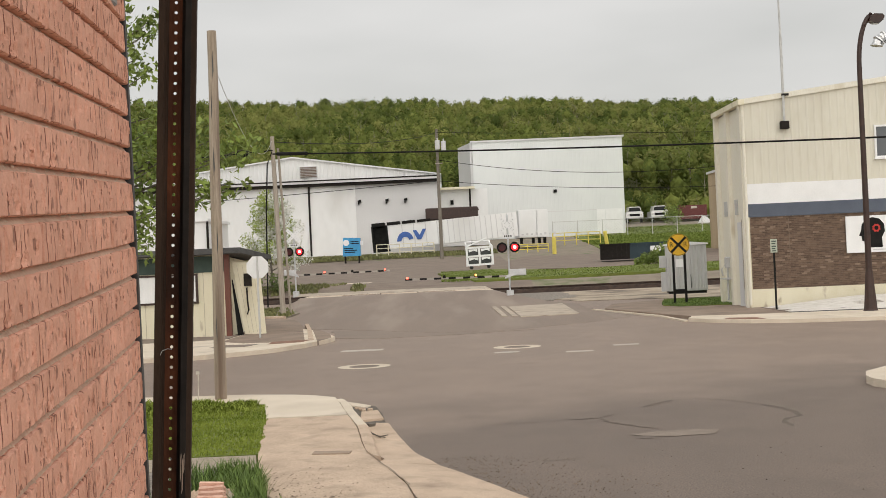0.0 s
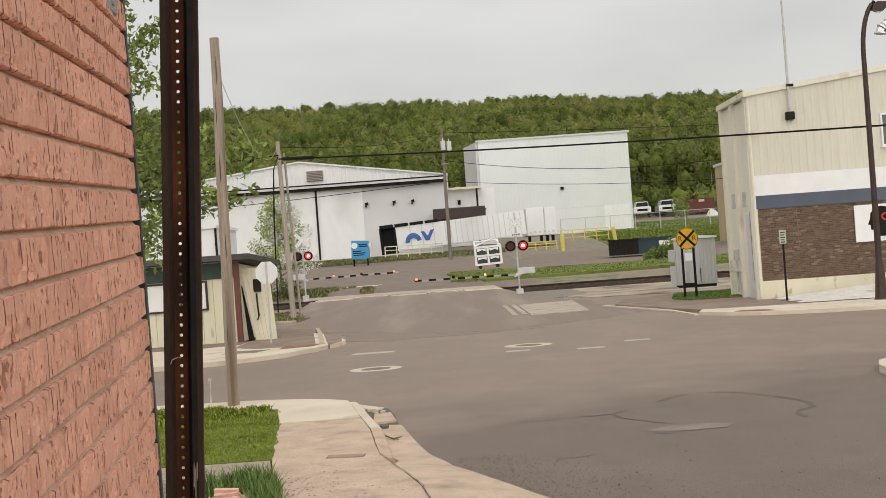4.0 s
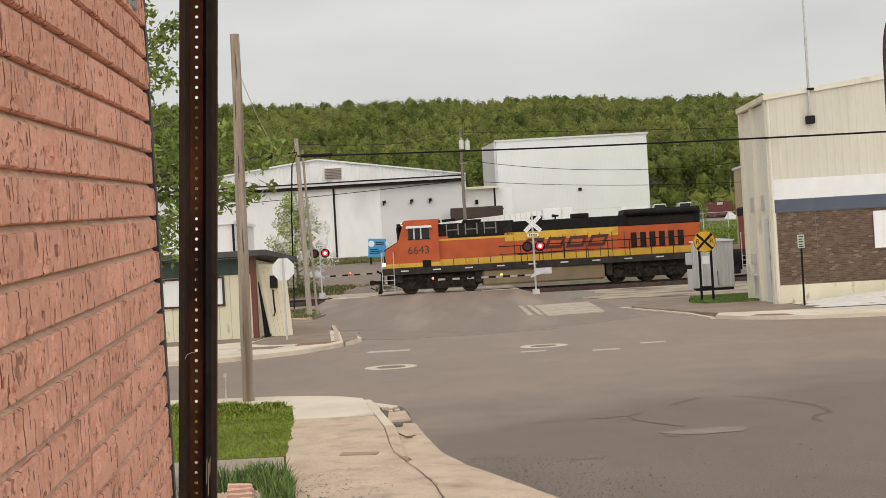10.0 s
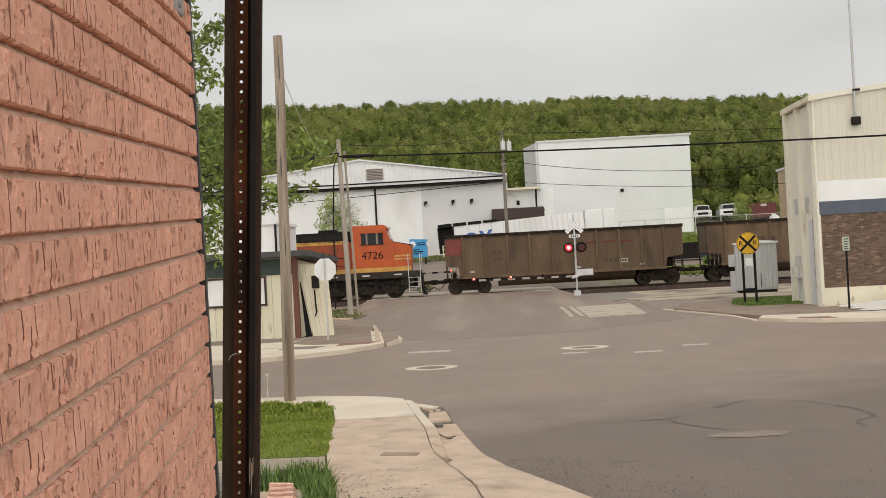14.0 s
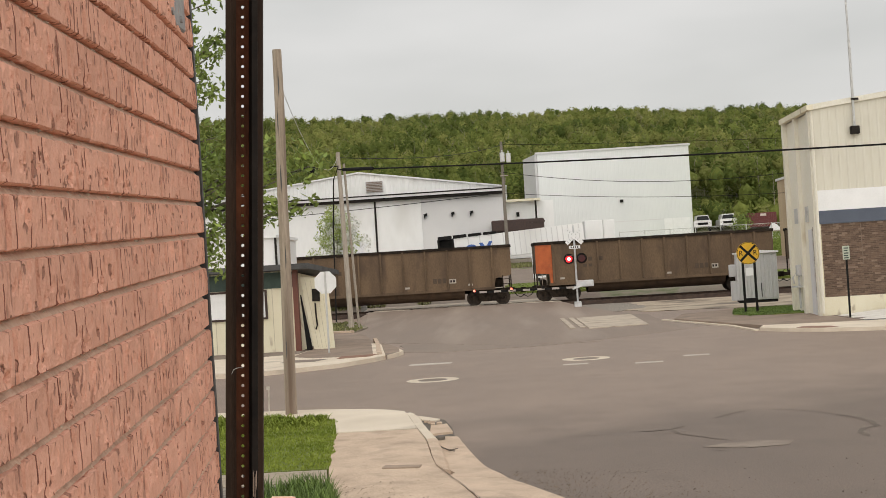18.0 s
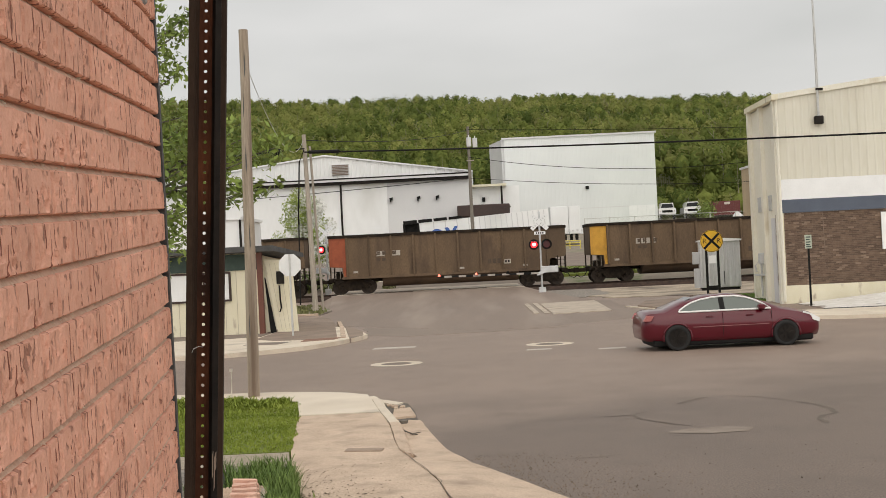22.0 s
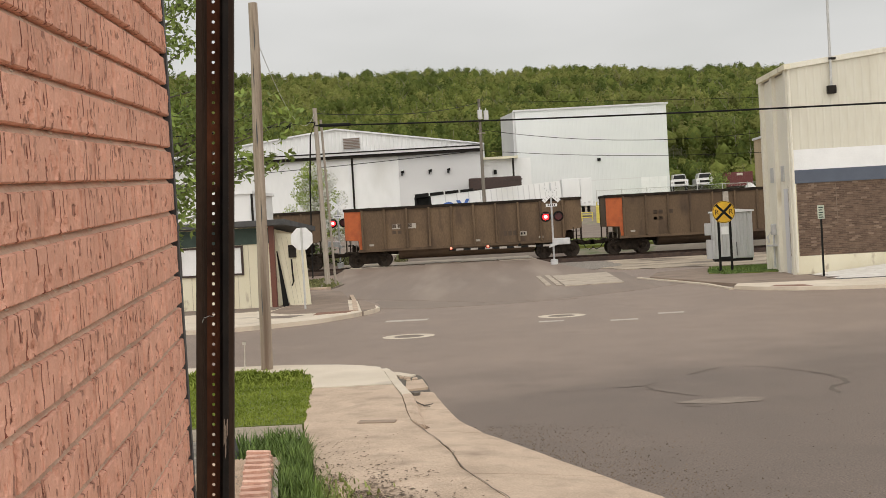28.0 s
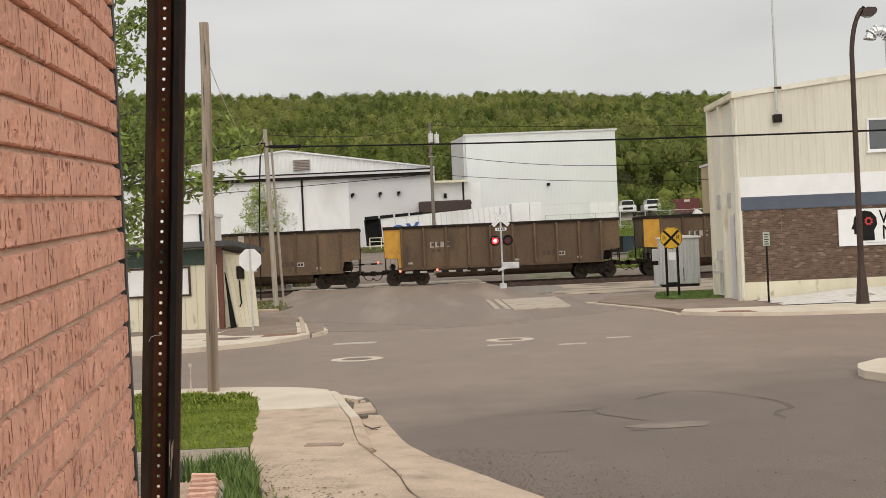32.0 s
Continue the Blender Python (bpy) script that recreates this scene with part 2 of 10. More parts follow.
def rough_brick(name, a, b, grime_shade):
    """Fired brick with a torn face: upright drag marks, small pits, and a dark tone in both for dirt and painted shade.
    """
    m = bpy.data.materials.new(name)
    m.use_nodes = True
    N, L = m.node_tree.nodes, m.node_tree.links
    p = N["Principled BSDF"]
    p.inputs["Specular IOR Level"].default_value = 0.2
    p.inputs["Roughness"].default_value = 0.92
    tc, inf = N.new("ShaderNodeTexCoord"), N.new("ShaderNodeObjectInfo")
    far, at = N.new("ShaderNodeVectorMath"), N.new("ShaderNodeVectorMath")
    far.operation = "SCALE"
    far.inputs[0].default_value = (31.0, 17.0, 23.0)
    L.new(inf.outputs["Random"], far.inputs["Scale"])
    L.new(tc.outputs["Object"], at.inputs[0])
    L.new(far.outputs["Vector"], at.inputs[1])

    def cloud(stretch, scale, detail, lo, hi):
        mp, ns, mr = N.new("ShaderNodeMapping"), N.new("ShaderNodeTexNoise"), N.new("ShaderNodeMapRange")
        mp.inputs["Scale"].default_value = stretch
        ns.inputs["Scale"].default_value, ns.inputs["Detail"].default_value = scale, detail
        mr.inputs["From Min"].default_value, mr.inputs["From Max"].default_value = lo, hi
        L.new(at.outputs["Vector"], mp.inputs["Vector"])
        L.new(mp.outputs["Vector"], ns.inputs["Vector"])
        L.new(ns.outputs["Fac"], mr.inputs["Value"])
        return mr.outputs["Result"]

    def calc(op, u, v):
        n = N.new("ShaderNodeMath")
        n.operation = op
        for k, q in enumerate((u, v)):
            if isinstance(q, float):
                n.inputs[k].default_value = q
            else:
                L.new(q, n.inputs[k])
        return n.outputs[0]

    broad = cloud((1, 1, 1), 11, 3, 0.3, 0.7)
    drag = cloud((1, 1, 0.24), 60, 2, 0.64, 0.69)
    fold = cloud((1, 1, 0.55), 34, 4, 0.3, 0.7)
    pit = cloud((1, 1, 0.62), 58, 3, 0.615, 0.66)
    tear = cloud((1, 1, 0.42), 88, 3, 0.42, 0.6)
    sand = cloud((1, 1, 1), 260, 2, 0.3, 0.7)
    tone = N.new("ShaderNodeMixRGB")
    tone.inputs[1].default_value, tone.inputs[2].default_value = (*a, 1), (*b, 1)
    L.new(calc("ADD", calc("MULTIPLY", broad, 0.6), calc("MULTIPLY", sand, 0.4)), tone.inputs[0])
    # Marks and pits are darkened in colour, since the bump gives them no shade.
    dirt = N.new("ShaderNodeMixRGB")
    dirt.inputs[2].default_value = (*grime_shade, 1)
    L.new(tone.outputs["Color"], dirt.inputs[1])
    L.new(calc("MAXIMUM", calc("MULTIPLY", drag, 0.25), calc("MULTIPLY", pit, 0.55)), dirt.inputs[0])
    mr, hv = N.new("ShaderNodeMapRange"), N.new("ShaderNodeHueSaturation")
    mr.inputs["To Min"].default_value, mr.inputs["To Max"].default_value = 0.94, 1.06
    L.new(inf.outputs["Random"], mr.inputs["Value"])
    L.new(mr.outputs["Result"], hv.inputs["Value"])
    L.new(dirt.outputs["Color"], hv.inputs["Color"])
    L.new(hv.outputs["Color"], p.inputs["Base Color"])
    rise = calc("ADD", calc("MULTIPLY", fold, 0.75), calc("MULTIPLY", sand, 0.12))
    rise = calc("SUBTRACT", calc("SUBTRACT", rise, calc("MULTIPLY", drag, 0.5)), calc("MULTIPLY", pit, 0.8))
    rise = calc("ADD", rise, calc("MULTIPLY", tear, 0.3))
    bp = N.new("ShaderNodeBump")
    bp.inputs["Strength"].default_value, bp.inputs["Distance"].default_value = 1.0, 0.005
    L.new(rise, bp.inputs["Height"])
    L.new(bp.outputs["Normal"], p.inputs["Normal"])
    return m


BRICK = rough_brick("pink_brick", (0.66, 0.345, 0.248), (0.81, 0.455, 0.342), (0.17, 0.07, 0.052))
BRICK_J = surf("pink_brick_joined", (0.59, 0.295, 0.2), (0.75, 0.405, 0.285), scale=16, rough=0.92, bump=0.5, fine=150, stretch=(1.0, 1.0, 0.5), stain=(0.17, 0.08, 0.06), stain_scale=58, stain_at=(0.64, 0.665), island=0.06, spec=0.2)
# Dark colour that stands in for the shade inside splits and upright joints.
BRICK_GAP_SHADE = surf("painted_gap_shade", (0.22, 0.092, 0.066), (0.37, 0.165, 0.12), scale=30, rough=0.95, bump=0.2, fine=120, spec=0.1)
MORTAR = surf("mortar", (0.56, 0.375, 0.275), (0.70, 0.49, 0.365), scale=14, rough=0.95, bump=0.25, fine=120)
RUST = surf("rusty_steel", (0.05, 0.022, 0.014), (0.15, 0.054, 0.026), scale=9, rough=0.85, spec=0.2, bump=0.3, fine=80, metal=0.2, stretch=(1, 1, 0.35), stain=(0.02, 0.015, 0.013), stain_scale=4)
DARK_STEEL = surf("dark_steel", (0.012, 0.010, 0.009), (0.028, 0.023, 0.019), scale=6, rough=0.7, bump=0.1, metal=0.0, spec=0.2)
BROWN_PAINT = surf("brown_paint", (0.032, 0.016, 0.012), (0.055, 0.028, 0.02), scale=5, rough=0.5, bump=0.05)
OLD_WOOD = surf("weathered_wood", (0.33, 0.285, 0.232), (0.46, 0.41, 0.345), scale=7, rough=0.9, bump=0.35, fine=40, grain=0.25, stretch=(4, 4, 0.3), stain=(0.2, 0.155, 0.115), stain_scale=1.6, stain_at=(0.62, 0.8))
WHITE_METAL = surf("white_sheet_metal", (0.82, 0.83, 0.83), (0.89, 0.895, 0.89), scale=0.12, rough=0.55, bump=0.01, fine=1.5, stain=(0.75, 0.75, 0.73), stain_scale=0.18, stretch=(1, 1, 0.4))
GREY_METAL = surf("grey_sheet_metal", (0.64, 0.64, 0.645), (0.71, 0.71, 0.71), scale=0.15, rough=0.55, bump=0.02, fine=40)
CREAM_METAL = surf("cream_sheet_metal", (0.66, 0.635, 0.535), (0.72, 0.695, 0.59), scale=0.5, rough=0.55, bump=0.02, fine=6, grain=0.15, stretch=(1, 1, 0.2), stain=(0.62, 0.585, 0.48), stain_scale=1.1)
CREAM_PAINT = surf("cream_paint", (0.72, 0.67, 0.5), (0.8, 0.755, 0.59), scale=1.2, rough=0.7, bump=0.08, fine=60, stretch=(1, 1, 0.5), stain=(0.45, 0.38, 0.27), stain_scale=3.0, stain_at=(0.62, 0.74))
WHITE_PAINT = surf("white_paint", (0.82, 0.83, 0.83), (0.88, 0.89, 0.89), scale=1.5, rough=0.6, bump=0.05, fine=25)
WHITE_WORN = surf("worn_white_paint", (0.46, 0.405, 0.345), (0.62, 0.56, 0.49), scale=6, rough=0.8, bump=0.05, fine=60)
BLUE_GREY = surf("blue_grey_band", (0.075, 0.09, 0.125), (0.1, 0.12, 0.16), scale=1.0, rough=0.6, bump=0.03)
GREEN_TRIM = surf("dark_green_trim", (0.03, 0.055, 0.045), (0.055, 0.085, 0.07), scale=3, rough=0.7, bump=0.05)
BLACK = surf("black_paint", (0.006, 0.006, 0.006), (0.016, 0.015, 0.014), scale=3, rough=0.7, bump=0.05, fine=30, spec=0.2)
BLACK_ROOF = surf("tar_roofing", (0.05, 0.05, 0.05), (0.1, 0.1, 0.1), scale=2, rough=0.9, bump=0.3, fine=20)
CABINET_GREY = surf("grey_cabinet_steel", (0.52, 0.52, 0.52), (0.62, 0.62, 0.62), scale=1.5, rough=0.5, bump=0.02, fine=40, stretch=(3, 3, 0.3))
STEEL = surf("galvanised_steel", (0.5, 0.5, 0.49), (0.62, 0.62, 0.6), scale=5, rough=0.45, bump=0.03, metal=0.5)
ALUM = surf("aluminium", (0.55, 0.56, 0.57), (0.7, 0.71, 0.72), scale=3, rough=0.4, bump=0.02, metal=0.6)
SIGN_BACK = surf("sign_back_aluminium", (0.72, 0.73, 0.73), (0.8, 0.81, 0.81), scale=4, rough=0.5, bump=0.02)
YELLOW = paint("yellow_paint", (0.72, 0.42, 0.012))
SAFETY_YELLOW = paint("safety_yellow", (0.72, 0.6, 0.12))
RED_PAINT = paint("red_paint", (0.5, 0.03, 0.02))
BLUE = paint("blue_paint", (0.05, 0.32, 0.62))
LOGO_BLUE = paint("deep_blue_paint", (0.05, 0.13, 0.42))
ORANGE = surf("orange_loco_paint", (0.43, 0.072, 0.013), (0.55, 0.105, 0.018), scale=1.0, rough=0.5, bump=0.02, stain=(0.36, 0.09, 0.03), stain_scale=1.3, stain_at=(0.58, 0.8))
LOCO_YELLOW = surf("yellow_loco_paint", (0.6, 0.36, 0.03), (0.72, 0.45, 0.05), scale=1.0, rough=0.5, bump=0.02, stain=(0.55, 0.31, 0.03), stain_scale=1.5)
COAL_BROWN = surf("dirty_brown_car_paint", (0.102, 0.066, 0.038), (0.164, 0.109, 0.063), scale=0.9, rough=0.8, bump=0.08, fine=20, stretch=(1, 1, 0.35), stain=(0.07, 0.045, 0.03), stain_scale=1.1, vary=0.14)
TRUCK_DARK = surf("grimy_cast_steel", (0.014, 0.011, 0.009), (0.042, 0.031, 0.022), scale=4, rough=0.9, bump=0.2, spec=0.15)
RUST_RED = surf("oxide_red_tank", (0.035, 0.024, 0.018), (0.06, 0.04, 0.028), scale=2, rough=0.8, bump=0.1)
TAN_TANK = surf("tan_fuel_tank", (0.2, 0.15, 0.086), (0.26, 0.2, 0.118), scale=0.8, rough=0.7, bump=0.03, stain=(0.2, 0.15, 0.09), stain_scale=0.7)
CAR_RED = gloss("dark_red_car_paint", (0.1, 0.003, 0.012), coat=0.7, rough=0.28)
CAR_RED.node_tree.nodes["Principled BSDF"].inputs["Specular IOR Level"].default_value = 0.25
BRIGHT_TRIM = paint("bright_trim", (0.85, 0.84, 0.82), rough=0.3)
CAR_WHITE = gloss("white_car_paint", (0.78, 0.78, 0.77), coat=0.5)
TYRE = surf("tyre_rubber", (0.012, 0.012, 0.012), (0.025, 0.024, 0.023), scale=10, rough=0.9, bump=0.1)
CAR_GLASS = glass("tinted_car_glass", (0.008, 0.01, 0.011))
CAR_GLASS.node_tree.nodes["Principled BSDF"].inputs["Specular IOR Level"].default_value = 0.25
CAR_GLASS_PALE = glass("pale_car_glass", (0.13, 0.15, 0.135))
GLASS = glass("window_glass", (0.09, 0.1, 0.11), 0.08)
PLASTIC_BLACK = paint("black_plastic", (0.015, 0.015, 0.016), rough=0.55)
ALLOY = paint("machined_alloy", (0.5, 0.5, 0.49), rough=0.35)
CHROME = surf("bright_alloy", (0.6, 0.6, 0.6), (0.75, 0.75, 0.75), scale=4, rough=0.25, bump=0, metal=0.9)
RED_GLOW = glow("lit_red_lens", (1.0, 0.02, 0.025), 2.6)
RED_CORE = glow("lit_red_bulb", (1.0, 0.35, 0.33), 4.0)
LAMP_GLOW = glow("lit_arm_lamp", (1.0, 0.16, 0.1), 3.0)
AMBER_GLOW = glow("lit_amber_lamp", (1.0, 0.36, 0.1), 3.0)
HEAD_GLOW = glow("lit_headlight", (1.0, 0.93, 0.8), 0.8)
RED_LENS = paint("dark_red_lens", (0.09, 0.006, 0.008), rough=0.3)
LEAF = surf("spring_leaves", (0.2, 0.275, 0.045), (0.36, 0.43, 0.09), scale=1.5, rough=0.7, bump=0, fine=5, island=0.35)
LEAF_DARK = surf("shrub_leaves", (0.07, 0.105, 0.025), (0.14, 0.19, 0.04), scale=1.5, rough=0.7, bump=0, fine=5, island=0.35)
BLOSSOM = surf("white_blossom", (0.6, 0.6, 0.55), (0.78, 0.78, 0.72), scale=2, rough=0.8, bump=0)
WOODS = surf("far_woods_leaves", (0.126, 0.16, 0.04), (0.235, 0.27, 0.07), scale=0.09, rough=0.95, bump=0.0, fine=0.5, island=0.05, detail=3, spec=0.03, grain=0.12, stain=(0.2, 0.2, 0.075), stain_scale=0.03, stain_at=(0.5, 0.68))
WOODS_INNER = surf("inner_woods_leaves", (0.118, 0.148, 0.038), (0.215, 0.245, 0.064), scale=0.09, rough=1.0, bump=0.0, fine=1.2, detail=4, spec=0.02, grain=0.2)
PALE_STEM = surf("pale_stems", (0.2, 0.18, 0.13), (0.33, 0.3, 0.23), scale=1, rough=0.9, bump=0)
GRASS_OLIVE = surf("olive_grass_blades", (0.13, 0.14, 0.05), (0.22, 0.22, 0.09), scale=0.6, rough=0.9, bump=0, fine=6, island=0.3)
GRASS_DULL = surf("dull_grass_blades", (0.15, 0.185, 0.05), (0.27, 0.3, 0.09), scale=0.6, rough=0.85, bump=0, fine=6, island=0.3)
GRASS_SOFT = surf("meadow_grass_blades", (0.122, 0.168, 0.034), (0.2, 0.25, 0.062), scale=0.3, rough=0.9, bump=0, fine=3, island=0.12, grain=0.2, spec=0.1)
OLD_RAIL = surf("old_rail_steel", (0.03, 0.02, 0.016), (0.075, 0.05, 0.038), scale=3, rough=0.8, bump=0.1, spec=0.2)
PATCH = surf("patched_concrete", (0.43, 0.36, 0.285), (0.54, 0.46, 0.37), scale=1.2, rough=0.9, bump=0.15, stain=(0.26, 0.21, 0.17), stain_scale=1.4)


def let_light_through(m, share):
    """Thin leaves pass part of the light on."""
    N, L = m.node_tree.nodes, m.node_tree.links
    p = N["Principled BSDF"]
    tr, mx = N.new("ShaderNodeBsdfTranslucent"), N.new("ShaderNodeMixShader")
    L.new(p.inputs["Base Color"].links[0].from_socket, tr.inputs["Color"])
    out = p.outputs["BSDF"].links[0].to_socket
    mx.inputs[0].default_value = share
    L.new(p.outputs["BSDF"], mx.inputs[1])
    L.new(tr.outputs["BSDF"], mx.inputs[2])
    L.new(mx.outputs["Shader"], out)


WOODS_PALE = surf("budding_woods_leaves", (0.2, 0.215, 0.065), (0.31, 0.32, 0.1), scale=0.09, rough=0.95, bump=0.0, fine=0.5, island=0.05, detail=3, spec=0.03, grain=0.12)
WOODS_DEEP = surf("deep_woods_leaves", (0.075, 0.105, 0.027), (0.14, 0.175, 0.046), scale=0.09, rough=0.95, bump=0.0, fine=0.5, island=0.05, detail=3, spec=0.03, grain=0.12)
for leafy in (WOODS, WOODS_PALE, WOODS_DEEP):
    let_light_through(leafy, 0.35)
WOODS_FLOOR = surf("wooded_slope", (0.09, 0.1, 0.03), (0.14, 0.15, 0.046), scale=0.05, rough=1.0, bump=0)
BARK = surf("bark", (0.09, 0.075, 0.06), (0.2, 0.175, 0.145), scale=6, rough=0.95, bump=0.4, stretch=(3, 3, 0.5))


# ---------------------------------------------------------------- mesh helpers
def quads(bm, pts, faces):
    vs = [bm.verts.new(p) for p in pts]
    for f in faces:
        bm.faces.new([vs[i] for i in f])


BOX_F = ((0, 3, 2, 1), (4, 5, 6, 7), (0, 1, 5, 4), (1, 2, 6, 5), (2, 3, 7, 6), (3, 0, 4, 7))


def box(bm, x0, x1, y0, y1, z0, z1, m=None, ch=0.0):
    """A box; ch cuts its upright and lying edges by that much."""
    if ch <= 0:
        pts = [Vector(p) for p in ((x0, y0, z0), (x1, y0, z0), (x1, y1, z0), (x0, y1, z0), (x0, y0, z1), (x1, y0, z1), (x1, y1, z1), (x0, y1, z1))]
        quads(bm, [m @ p for p in pts] if m else pts, BOX_F)
        return
    c = ch
    pts, rings = [], []
    for z, d in ((z0, c), (z0 + c, 0), (z1 - c, 0), (z1, c)):
        ring = [(x0 + c + d, y0 + d), (x1 - c - d, y0 + d), (x1 - d, y0 + c + d), (x1 - d, y1 - c - d), (x1 - c - d, y1 - d), (x0 + c + d, y1 - d), (x0 + d, y1 - c - d), (x0 + d, y0 + c + d)]
        rings.append(range(len(pts), len(pts) + 8))
        pts += [Vector((x, y, z)) for x, y in ring]
    faces = [tuple(reversed(rings[0])), tuple(rings[3])]
    for a, b in zip(rings, rings[1:]):
        faces += [(a[i], a[(i + 1) % 8], b[(i + 1) % 8], b[i]) for i in range(8)]
    quads(bm, [m @ p for p in pts] if m else pts, faces)


def tube(bm, path, radii, n=10, caps=True):
    """A round bar along a path of points."""
    path = [Vector(p) for p in path]
    if not hasattr(radii, "__len__"):
        radii = [radii] * len(path)
    rings = []
    for i, p in enumerate(path):
        d = (path[min(i + 1, len(path) - 1)] - path[max(i - 1, 0)]).normalized()
        s = d.orthogonal().normalized() if abs(d.z) < 0.95 else (Vector((1, 0, 0)) - d * d.x).normalized()
        u = d.cross(s)
        rings.append([bm.verts.new(p + (s * math.cos(2 * math.pi * k / n) + u * math.sin(2 * math.pi * k / n)) * radii[i]) for k in range(n)])
    for a, b in zip(rings, rings[1:]):
        for k in range(n):
            bm.faces.new((a[k], a[(k + 1) % n], b[(k + 1) % n], b[k]))
    if caps:
        bm.faces.new(list(reversed(rings[0])))
        bm.faces.new(rings[-1])


def prism(bm, poly, a, b, axis="y", m=None):
    """A flat outline pushed from a to b along an axis. For y the outline is (x, z), for z (x, y), for x (y, z)."""
    def at(p, d):
        v = {"y": (p[0], d, p[1]), "z": (p[0], p[1], d), "x": (d, p[0], p[1])}[axis]
        return m @ Vector(v) if m else Vector(v)
    lo = [bm.verts.new(at(p, a)) for p in poly]
    hi = [bm.verts.new(at(p, b)) for p in poly]
    n = len(poly)
    bm.faces.new(lo)
    bm.faces.new(list(reversed(hi)))
    for i in range(n):
        bm.faces.new((lo[i], hi[i], hi[(i + 1) % n], lo[(i + 1) % n]))


def mesh_of(name, bm, material, smooth=False):
    bmesh.ops.recalc_face_normals(bm, faces=bm.faces)
    me = bpy.data.meshes.new(name)
    bm.to_mesh(me)
    bm.free()
    me.materials.append(material)
    if smooth:
        me.shade_smooth()
    return me


def part(name, bm, material, parent, label="", smooth=False, kind=""):
    ob = new(name, mesh_of(name, bm, material, smooth))
    ob.parent = parent
    return tagged(ob, label, kind=kind)


def shared(name, me, parent, m=None):
    """One more piece on a mesh that others use too."""
    ob = new(name, me)
    ob.parent = parent
    if m is not None:
        ob.matrix_basis = m
    return ob


def thing(name, label, category, m=None, group="", kind=""):
    ob = new(name)
    ob.empty_display_size = 0.2
    if m is not None:
        ob.matrix_basis = m
    return tagged(ob, label, category, group, kind)


def solid(name, bm, material, label, category="", group="", kind="", smooth=False, m=None):
    ob = new(name, mesh_of(name, bm, material, smooth))
    if m is not None:
        ob.matrix_basis = m
    return tagged(ob, label, category, group, kind)


def raw(name, verts, faces, material, label="", category="", kind="", parent=None, group=""):
    me = bpy.data.meshes.new(name)
    me.from_pydata(verts, [], faces)
    me.materials.append(material)
    ob = new(name, me)
    ob.parent = parent
    return tagged(ob, label, category, group, kind)


def B():
    return bmesh.new()


def writing(name, text, size, material, parent, m, label="", depth=0.008, stretch=1.0, shear=0.0):
    """Raised letters in the built-in font, as a mesh."""
    cu = bpy.data.curves.new(name, "FONT")
    cu.body, cu.size, cu.extrude, cu.align_x, cu.align_y, cu.shear = text, size, depth, "CENTER", "CENTER", shear
    tmp = bpy.data.objects.new(name, cu)
    me = bpy.data.meshes.new_from_object(tmp)
    bpy.data.objects.remove(tmp)
    me.materials.clear()
    me.materials.append(material)
    me.transform(Matrix.Diagonal((stretch, 1, 1, 1)))
    ob = new(name, me)
    ob.parent = parent
    ob.matrix_basis = m
    return tagged(ob, label)


# ---------------------------------------------------------------- ground
PROFILE = ((-400, 0.0), (45, 0.0), (66, 0.10), (75.5, 0.12), (81.0, 0.12), (84, 0.70), (90, 0.95), (130, 2.45), (140, 3.0), (190, 5.0), (260, 8.0), (420, 34.0), (640, 68.6), (1400, 50.0), (3500, 40.0))
PY, PZ = [p[0] for p in PROFILE], [p[1] for p in PROFILE]


def high(y):
    """Height of the ground at depth y."""
    return float(np.interp(y, PY, PZ))


def sheet(name, x0, x1, ys, lift, material, label, category, nx=1, kind="structure"):
    ys = sorted(set(list(ys) + [y for y in PY if ys[0] < y < ys[-1]]))
    xs = np.linspace(x0, x1, nx + 1)
    v = [(x, y, high(y) + lift) for y in ys for x in xs]
    n = nx + 1
    f = [(j * n + i, j * n + i + 1, (j + 1) * n + i + 1, (j + 1) * n + i) for j in range(len(ys) - 1) for i in range(nx)]
    return raw(name, v, f, material, label, category, kind)


def hill(x, y):
    """The wooded ridge beyond the yard: the ground rises and its crest rolls."""
    z = high(y)
    if y > 260:
        k = min(1.0, (y - 260) / 380)
        z += k * (5 * noise.noise((x * 0.006, 3.1, 0)) + 2.5 * noise.noise((x * 0.02, 7.7, 0)) + 4 - 0.05 * x)
    return z


gy = sorted(set([-400, -100, 0, 20, 100, 330, 370, 470, 520, 580, 700, 800, 1000] + PY))
gx = sorted(set([-3500, -1500, -800] + list(range(-500, 501, 25)) + [800, 1500, 3500]))
gv = [(x, y, hill(x, y) - 0.07) for y in gy for x in gx]
gn = len(gx)
raw("ground", gv, [(j * gn + i, j * gn + i + 1, (j + 1) * gn + i + 1, (j + 1) * gn + i) for j in range(len(gy) - 1) for i in range(gn - 1)],
    WOODS_FLOOR, "dark wooded ground rising to a low ridge", "ground", "structure")
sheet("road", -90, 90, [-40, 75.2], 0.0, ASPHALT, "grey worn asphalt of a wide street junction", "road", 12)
sheet("yard_road", -16, 6, [82.0, 131], 0.0, ASPHALT_SIDE, "worn asphalt drive beyond the railway", "road", 4)
sheet("yard", -90, 90, [75.2, 262], -0.035, DIRT, "packed dirt and gravel yard beyond the tracks", "ground", 4)


